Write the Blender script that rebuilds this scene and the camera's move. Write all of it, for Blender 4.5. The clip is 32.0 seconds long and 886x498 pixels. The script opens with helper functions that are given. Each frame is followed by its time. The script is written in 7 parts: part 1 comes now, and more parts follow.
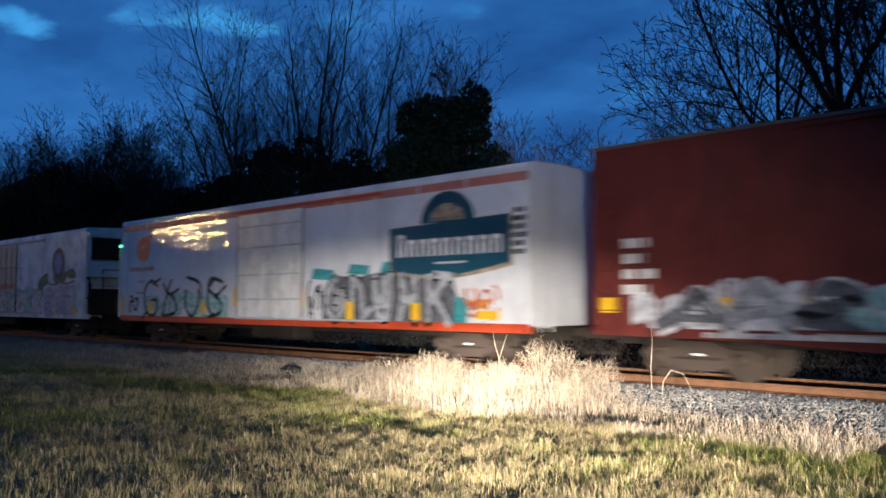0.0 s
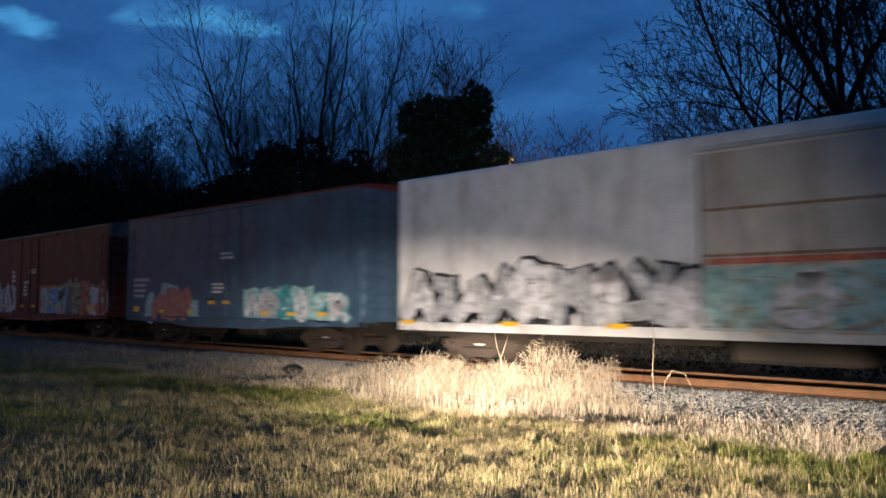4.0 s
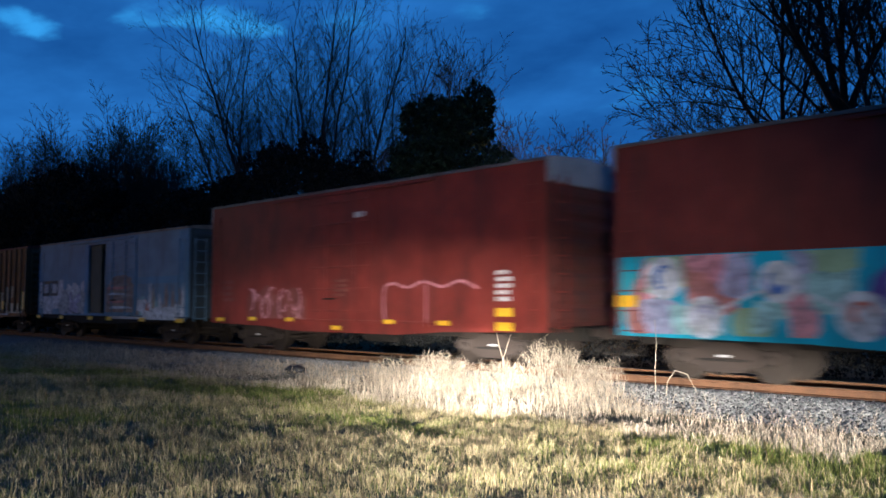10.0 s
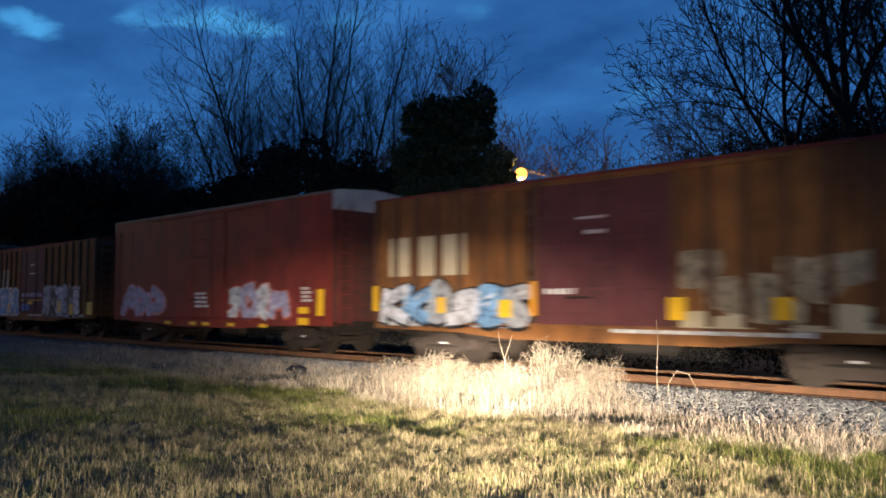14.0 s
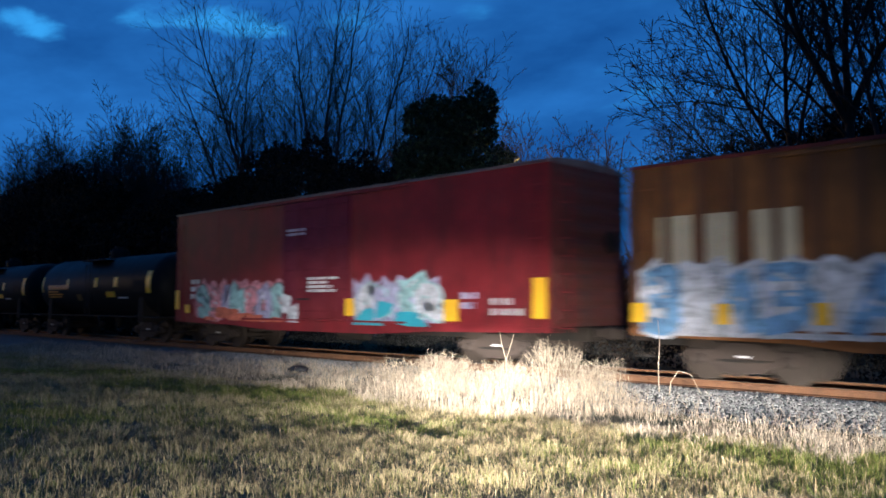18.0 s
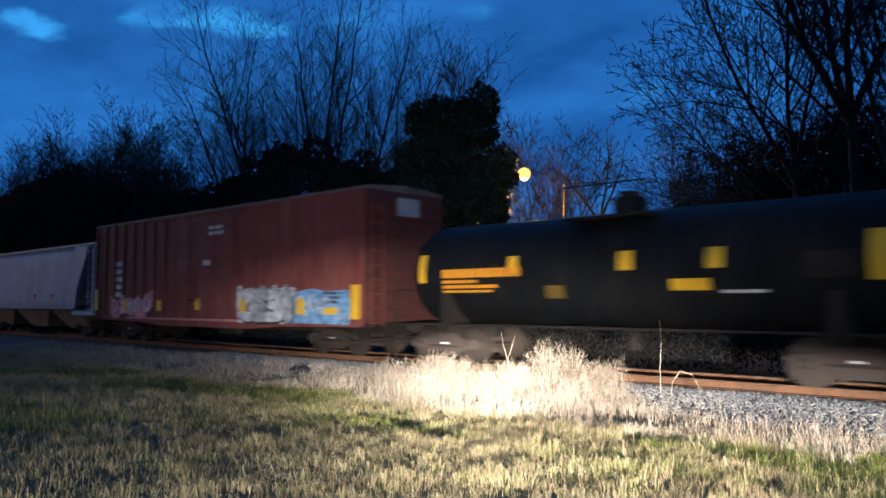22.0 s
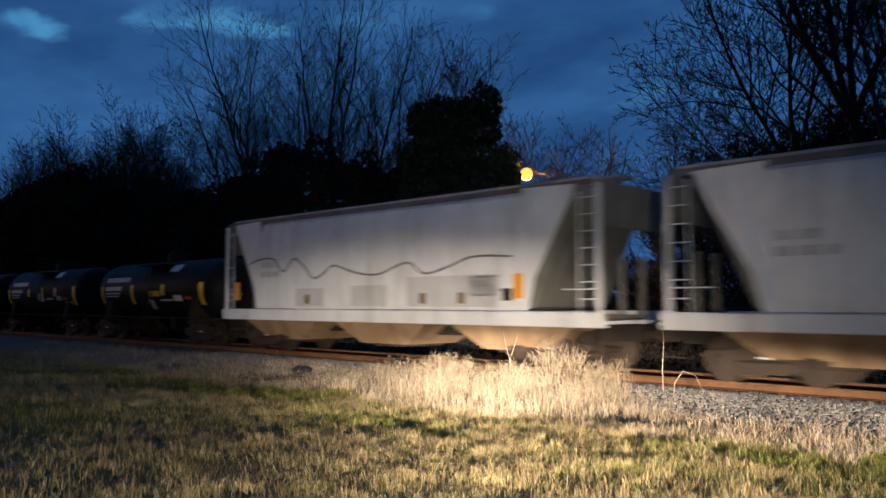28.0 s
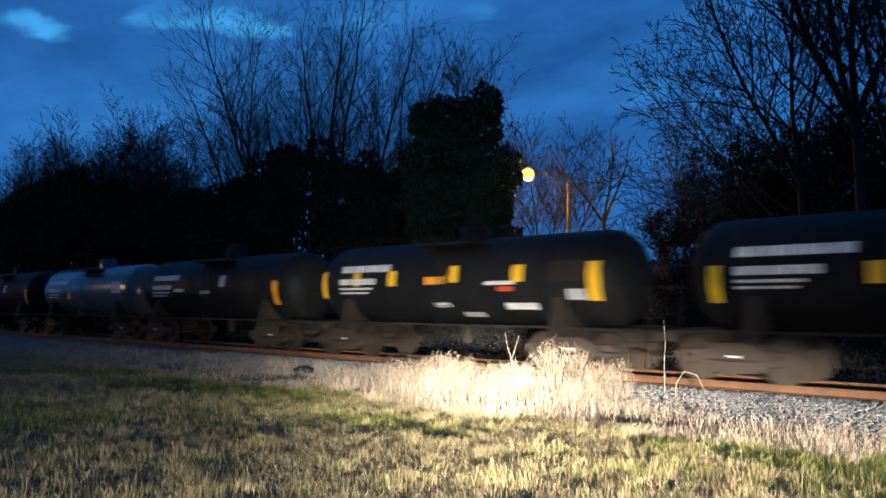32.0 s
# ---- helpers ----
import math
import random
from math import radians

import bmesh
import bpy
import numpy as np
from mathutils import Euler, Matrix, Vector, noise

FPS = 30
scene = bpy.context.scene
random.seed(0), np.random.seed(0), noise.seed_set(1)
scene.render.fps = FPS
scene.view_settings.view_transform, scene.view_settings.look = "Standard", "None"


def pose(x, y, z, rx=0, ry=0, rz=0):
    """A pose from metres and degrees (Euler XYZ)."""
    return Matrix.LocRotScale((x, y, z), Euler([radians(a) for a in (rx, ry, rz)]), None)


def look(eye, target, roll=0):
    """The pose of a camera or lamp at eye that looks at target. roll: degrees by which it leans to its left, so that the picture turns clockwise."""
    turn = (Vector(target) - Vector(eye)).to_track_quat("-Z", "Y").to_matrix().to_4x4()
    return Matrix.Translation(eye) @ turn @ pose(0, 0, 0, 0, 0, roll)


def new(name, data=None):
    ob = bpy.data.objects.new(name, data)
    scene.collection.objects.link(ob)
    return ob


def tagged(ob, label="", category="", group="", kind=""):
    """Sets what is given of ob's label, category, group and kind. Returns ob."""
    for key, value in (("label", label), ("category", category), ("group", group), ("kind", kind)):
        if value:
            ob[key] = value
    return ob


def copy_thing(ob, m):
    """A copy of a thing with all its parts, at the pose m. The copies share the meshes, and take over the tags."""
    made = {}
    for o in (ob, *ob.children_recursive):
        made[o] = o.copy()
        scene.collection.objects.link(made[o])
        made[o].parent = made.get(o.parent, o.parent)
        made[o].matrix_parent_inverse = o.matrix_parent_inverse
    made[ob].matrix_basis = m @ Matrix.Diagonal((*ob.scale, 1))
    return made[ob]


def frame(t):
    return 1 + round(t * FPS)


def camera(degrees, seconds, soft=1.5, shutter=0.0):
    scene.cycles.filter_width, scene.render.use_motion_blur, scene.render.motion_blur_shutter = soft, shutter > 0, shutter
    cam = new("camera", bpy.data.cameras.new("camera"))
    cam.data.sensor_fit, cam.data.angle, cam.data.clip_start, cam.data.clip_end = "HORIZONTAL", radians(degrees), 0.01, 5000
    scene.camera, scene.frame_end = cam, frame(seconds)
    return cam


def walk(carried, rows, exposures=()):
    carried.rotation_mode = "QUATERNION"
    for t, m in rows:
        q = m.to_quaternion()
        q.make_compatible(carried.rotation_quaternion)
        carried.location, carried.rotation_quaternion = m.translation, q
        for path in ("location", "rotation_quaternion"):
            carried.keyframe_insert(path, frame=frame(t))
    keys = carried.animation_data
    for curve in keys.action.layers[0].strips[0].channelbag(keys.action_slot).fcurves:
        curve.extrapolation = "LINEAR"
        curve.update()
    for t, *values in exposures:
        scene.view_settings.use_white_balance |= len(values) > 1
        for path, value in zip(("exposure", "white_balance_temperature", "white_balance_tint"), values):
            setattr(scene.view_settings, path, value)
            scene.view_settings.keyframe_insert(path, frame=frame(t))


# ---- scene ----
import itertools

RAIL_Y = 15.88          # near rail head; the near sides of the wagons stand at y = 15.0
TRACK_Y = 16.6          # centre line of the track
EYE = (0.0, 0.0, 1.58)  # heights count from the rail heads

# the camera on its stand, slowly creeping to the left
cam = camera(58.0, 32.0, soft=1.7, shutter=0.8)
walk(cam, [(t, pose(*EYE, 93.88 + 0.0607 * (t - 16) / 32, 0, 43.6 + 0.8706 * (t - 16) / 32)) for t in (0, 8, 16, 24, 32)],
     exposures=[(0.0, 0.0, 6300, 12), (1.0, -0.22, 6600, 13), (2.0, -0.32, 7300, 15), (3.0, -0.28, 6900, 14), (6.0, 0.0, 6900, 13), (8.0, 0.02, 6000, 9), (9.0, 0.0, 5700, 9), (11.0, 0.0, 5900, 9), (13.0, 0.05, 6900, 12), (17.0, 0.05, 5900, 10), (19.0, 0.1, 5700, 9), (20.0, 0.24, 5900, 9), (21.5, 0.14, 5800, 10), (23.0, 0.1, 5800, 11), (25.0, -0.12, 6500, 11), (28.0, -0.42, 7500, 15), (29.0, -0.4, 7600, 15), (30.0, 0.0, 6900, 13), (32.0, 0.16, 6250, 9)])


# ---- light ----
def make_sky():
    world = bpy.data.worlds.new("dusk_sky")
    scene.world = world
    world.use_nodes = True
    nt = world.node_tree
    nt.nodes.clear()
    out = nt.nodes.new("ShaderNodeOutputWorld")
    bg = nt.nodes.new("ShaderNodeBackground")
    co = nt.nodes.new("ShaderNodeTexCoord")
    sep = nt.nodes.new("ShaderNodeSeparateXYZ")
    nt.links.new(co.outputs["Generated"], sep.inputs[0])
    # cloud sheet: the direction projected on a high plane
    up = nt.nodes.new("ShaderNodeMath"); up.operation = "ADD"; up.inputs[1].default_value = 0.16
    up2 = nt.nodes.new("ShaderNodeMath"); up2.operation = "MAXIMUM"; up2.inputs[1].default_value = 0.1
    nt.links.new(sep.outputs[2], up.inputs[0]); nt.links.new(up.outputs[0], up2.inputs[0])
    div = nt.nodes.new("ShaderNodeVectorMath"); div.operation = "DIVIDE"
    comb = nt.nodes.new("ShaderNodeCombineXYZ")
    for k in range(3):
        nt.links.new(up2.outputs[0], comb.inputs[k])
    nt.links.new(co.outputs["Generated"], div.inputs[0]); nt.links.new(comb.outputs[0], div.inputs[1])
    mp = nt.nodes.new("ShaderNodeMapping")
    mp.inputs["Rotation"].default_value = (0, 0, radians(-40)); mp.inputs["Scale"].default_value = (0.75, 1.0, 0.3)
    mp.inputs["Location"].default_value = SKY_SHIFT
    nt.links.new(div.outputs[0], mp.inputs[0])
    big = nt.nodes.new("ShaderNodeTexNoise"); big.inputs["Scale"].default_value = 2.2; big.inputs["Detail"].default_value = 7; big.inputs["Roughness"].default_value = 0.55
    gap = nt.nodes.new("ShaderNodeTexNoise"); gap.inputs["Scale"].default_value = 7.0; gap.inputs["Detail"].default_value = 6; gap.inputs["Distortion"].default_value = 0.15
    nt.links.new(mp.outputs[0], big.inputs["Vector"]); nt.links.new(mp.outputs[0], gap.inputs["Vector"])
    r1 = nt.nodes.new("ShaderNodeValToRGB")
    r1.color_ramp.elements[0].position, r1.color_ramp.elements[0].color = 0.30, (0.0120, 0.074, 0.258, 1)
    r1.color_ramp.elements[1].position, r1.color_ramp.elements[1].color = 0.70, (0.034, 0.178, 0.505, 1)
    nt.links.new(big.outputs["Fac"], r1.inputs[0])
    # breaks in the cloud: stretched openings (u, v, turn, length, breadth, depth) with ragged edges
    last = r1.outputs[0]
    for u, v, turn, long, broad, depth in SKY_BREAKS:
        m2 = nt.nodes.new("ShaderNodeMapping"); m2.vector_type = "TEXTURE"
        m2.inputs["Location"].default_value = (u, v, 0); m2.inputs["Rotation"].default_value = (0, 0, radians(turn)); m2.inputs["Scale"].default_value = (long, broad, 1)
        flat = nt.nodes.new("ShaderNodeVectorMath"); flat.operation = "MULTIPLY"; flat.inputs[1].default_value = (1, 1, 0)
        nt.links.new(div.outputs[0], flat.inputs[0]); nt.links.new(flat.outputs[0], m2.inputs[0])
        far = nt.nodes.new("ShaderNodeVectorMath"); far.operation = "LENGTH"
        nt.links.new(m2.outputs[0], far.inputs[0])
        rag = nt.nodes.new("ShaderNodeMath"); rag.operation = "MULTIPLY_ADD"; rag.inputs[1].default_value = 5.0
        nt.links.new(gap.outputs["Fac"], rag.inputs[0]); nt.links.new(far.outputs["Value"], rag.inputs[2])
        rim = nt.nodes.new("ShaderNodeMapRange"); rim.interpolation_type = "SMOOTHSTEP"
        rim.inputs[1].default_value, rim.inputs[2].default_value, rim.inputs[3].default_value, rim.inputs[4].default_value = 2.4, 3.9, depth, 0.0
        nt.links.new(rag.outputs[0], rim.inputs[0])
        mx = nt.nodes.new("ShaderNodeMix"); mx.data_type = "RGBA"; mx.inputs[7].default_value = (0.062, 0.37, 0.80, 1)
        nt.links.new(rim.outputs[0], mx.inputs[0]); nt.links.new(last, mx.inputs[6])
        last = mx.outputs[2]
    nt.links.new(last, bg.inputs[0])
    # the afterglow lies ahead; the sky behind and overhead is further into the night
    dot = nt.nodes.new("ShaderNodeVectorMath"); dot.operation = "DOT_PRODUCT"
    dot.inputs[1].default_value = (-0.66, 0.70, 0.28)
    nt.links.new(co.outputs["Generated"], dot.inputs[0])
    fade = nt.nodes.new("ShaderNodeMapRange"); fade.interpolation_type = "SMOOTHSTEP"
    fade.inputs[1].default_value, fade.inputs[2].default_value, fade.inputs[3].default_value, fade.inputs[4].default_value = 0.0, 0.8, 0.45, 1.0
    nt.links.new(dot.outputs["Value"], fade.inputs[0])
    nt.links.new(fade.outputs[0], bg.inputs[1])
    nt.links.new(bg.outputs[0], out.inputs[0])


SKY_SHIFT = (0.3, 0.9, 0.0)
SKY_BREAKS = ((-1.95, 0.65, 45.0, 0.055, 0.077, 0.95), (-1.713, 0.934, 57.0, 0.138, 0.064, 0.95), (-1.447, 1.23, 19.0, 0.126, 0.087, 0.3), (-1.205, 1.408, 29.0, 0.055, 0.084, 0.35), (-1.152, 2.048, 33.0, 0.095, 0.128, 0.25))
make_sky()


def spot(name, eye, target, watts, degrees, blend, colour, wide=1.0, size=0.10):
    """A headlamp; wide: how much broader than high its beam is."""
    la = bpy.data.lights.new(name, "SPOT")
    la.energy, la.spot_size, la.spot_blend, la.color, la.shadow_soft_size = watts, radians(degrees), blend, colour, size
    ob = new(name, la)
    ob.matrix_basis = look(eye, target) @ Matrix.Diagonal((wide, 1, 1, 1))
    return ob


# headlights of the car that stands behind the camera, dipped towards the lawn, and the sodium lamps
WARM = (1.0, 0.92, 0.80)
spot("headlight_near", (5.6, -6.6, 0.9), (-13.5, 15.7, 0.08), 135000, 4.0, 1.0, WARM, 2.7)
spot("headlight_far", (6.8, -5.6, 0.9), (-8.1, 13.0, -0.03), 112000, 4.9, 1.0, WARM, 7.0)
spot("headlight_high", (6.2, -6.1, 0.95), (-14.3, 15.0, 0.92), 41000, 10.4, 1.0, WARM, 2.9)
spot("headlight_spill", (6.2, -6.1, 0.95), (-13.4, 15.0, 2.2), 8300, 26, 1.0, WARM, 1.7)
spot("headlight_low", (5.6, -6.6, 0.9), (-11.0, 8.0, -0.4), 9000, 16, 1.0, WARM, 2.8)


def bulb(name, at, watts, colour, size):
    la = bpy.data.lights.new(name, "POINT")
    la.energy, la.color, la.shadow_soft_size = watts, colour, size
    ob = new(name, la)
    ob.location = at
    return ob


SODIUM = (1.0, 0.50, 0.12)
bulb("street_light", (-27.83, 35.72, 8.31), 2200, SODIUM, 0.2)
bulb("street_light_behind", (-68.23, -8.14, 8.28), 180, SODIUM, 0.2)


# ---- materials ----
def surface(name, colour, rough=0.6, metal=0.0, scale=1.2, amount=0.35, grain=40.0, bump=0.15, streak=None, streak_amount=0.5, stretch=(1.6, 1.6, 0.22), per_piece=0.0, spec=0.5, wave=0.0, rvar=0.12, worn=0.0):
    m = bpy.data.materials.new(name)
    m.use_nodes = True
    nt = m.node_tree
    b = nt.nodes["Principled BSDF"]
    b.inputs["Metallic"].default_value = metal
    b.inputs["Specular IOR Level"].default_value = spec
    co = nt.nodes.new("ShaderNodeTexCoord")
    n1 = nt.nodes.new("ShaderNodeTexNoise"); n1.inputs["Scale"].default_value = scale; n1.inputs["Detail"].default_value = 5
    n2 = nt.nodes.new("ShaderNodeTexNoise"); n2.inputs["Scale"].default_value = grain; n2.inputs["Detail"].default_value = 3
    nt.links.new(co.outputs["Object"], n1.inputs["Vector"]); nt.links.new(co.outputs["Object"], n2.inputs["Vector"])
    mix = nt.nodes.new("ShaderNodeMath"); mix.operation = "MULTIPLY_ADD"; mix.inputs[1].default_value = 0.45
    nt.links.new(n2.outputs["Fac"], mix.inputs[0]); nt.links.new(n1.outputs["Fac"], mix.inputs[2])
    ramp = nt.nodes.new("ShaderNodeValToRGB")
    lo = tuple(c * (1 - amount) for c in colour) + (1,)
    hi = tuple(min(1, c * (1 + 0.7 * amount)) for c in colour) + (1,)
    ramp.color_ramp.elements[0].position, ramp.color_ramp.elements[0].color = 0.48, lo
    ramp.color_ramp.elements[1].position, ramp.color_ramp.elements[1].color = 0.98, hi
    nt.links.new(mix.outputs[0], ramp.inputs[0])
    last = ramp.outputs[0]
    if streak:
        mp = nt.nodes.new("ShaderNodeMapping"); mp.inputs["Scale"].default_value = stretch
        nt.links.new(co.outputs["Object"], mp.inputs[0])
        n3 = nt.nodes.new("ShaderNodeTexNoise"); n3.inputs["Scale"].default_value = 1.3; n3.inputs["Detail"].default_value = 8; n3.inputs["Roughness"].default_value = 0.65
        nt.links.new(mp.outputs[0], n3.inputs["Vector"])
        r3 = nt.nodes.new("ShaderNodeValToRGB")
        r3.color_ramp.elements[0].position, r3.color_ramp.elements[0].color = 0.48, (0, 0, 0, 1)
        r3.color_ramp.elements[1].position, r3.color_ramp.elements[1].color = 0.72, (streak_amount,) * 3 + (1,)
        nt.links.new(n3.outputs["Fac"], r3.inputs[0])
        mx = nt.nodes.new("ShaderNodeMix"); mx.data_type = "RGBA"
        mx.inputs[7].default_value = (*streak, 1)
        nt.links.new(r3.outputs[0], mx.inputs[0]); nt.links.new(last, mx.inputs[6])
        last = mx.outputs[2]
    if per_piece:
        inf = nt.nodes.new("ShaderNodeNewGeometry")
        mr = nt.nodes.new("ShaderNodeMapRange"); mr.inputs[3].default_value = 1 - per_piece; mr.inputs[4].default_value = 1 + per_piece
        nt.links.new(inf.outputs["Random Per Island"], mr.inputs[0])
        ml = nt.nodes.new("ShaderNodeVectorMath"); ml.operation = "SCALE"
        nt.links.new(last, ml.inputs[0]); nt.links.new(mr.outputs[0], ml.inputs["Scale"])
        last = ml.outputs[0]
    nt.links.new(last, b.inputs["Base Color"])
    rr = nt.nodes.new("ShaderNodeMapRange"); rr.inputs[3].default_value = max(0.03, rough - rvar); rr.inputs[4].default_value = min(1, rough + rvar)
    nt.links.new(n1.outputs["Fac"], rr.inputs[0]); nt.links.new(rr.outputs[0], b.inputs["Roughness"])
    if bump:
        bp = nt.nodes.new("ShaderNodeBump"); bp.inputs["Strength"].default_value = bump; bp.inputs["Distance"].default_value = 0.02
        nt.links.new(mix.outputs[0], bp.inputs["Height"]); nt.links.new(bp.outputs[0], b.inputs["Normal"])
    if worn:
        nz = nt.nodes.new("ShaderNodeTexNoise"); nz.inputs["Scale"].default_value = 5.0; nz.inputs["Detail"].default_value = 7; nz.inputs["Roughness"].default_value = 0.7
        nt.links.new(co.outputs["Object"], nz.inputs["Vector"])
        ra = nt.nodes.new("ShaderNodeMapRange"); ra.inputs[1].default_value, ra.inputs[2].default_value, ra.inputs[3].default_value, ra.inputs[4].default_value = 0.36, 0.56, 1.0 - worn, 1.0
        nt.links.new(nz.outputs["Fac"], ra.inputs[0]); nt.links.new(ra.outputs[0], b.inputs["Alpha"])
    if wave:
        nw = nt.nodes.new("ShaderNodeTexNoise"); nw.inputs["Scale"].default_value = 5.5; nw.inputs["Detail"].default_value = 0
        nt.links.new(co.outputs["Object"], nw.inputs["Vector"])
        bw = nt.nodes.new("ShaderNodeBump"); bw.inputs["Strength"].default_value = 1.0; bw.inputs["Distance"].default_value = wave
        nt.links.new(nw.outputs["Fac"], bw.inputs["Height"]); nt.links.new(bw.outputs[0], b.inputs["Normal"])
    return m


def glow(name, colour, strength):
    m = bpy.data.materials.new(name)
    m.use_nodes = True
    b = m.node_tree.nodes["Principled BSDF"]
    b.inputs["Base Color"].default_value = (*colour, 1)
    b.inputs["Emission Color"].default_value = (*colour, 1)
    b.inputs["Emission Strength"].default_value = strength
    return m


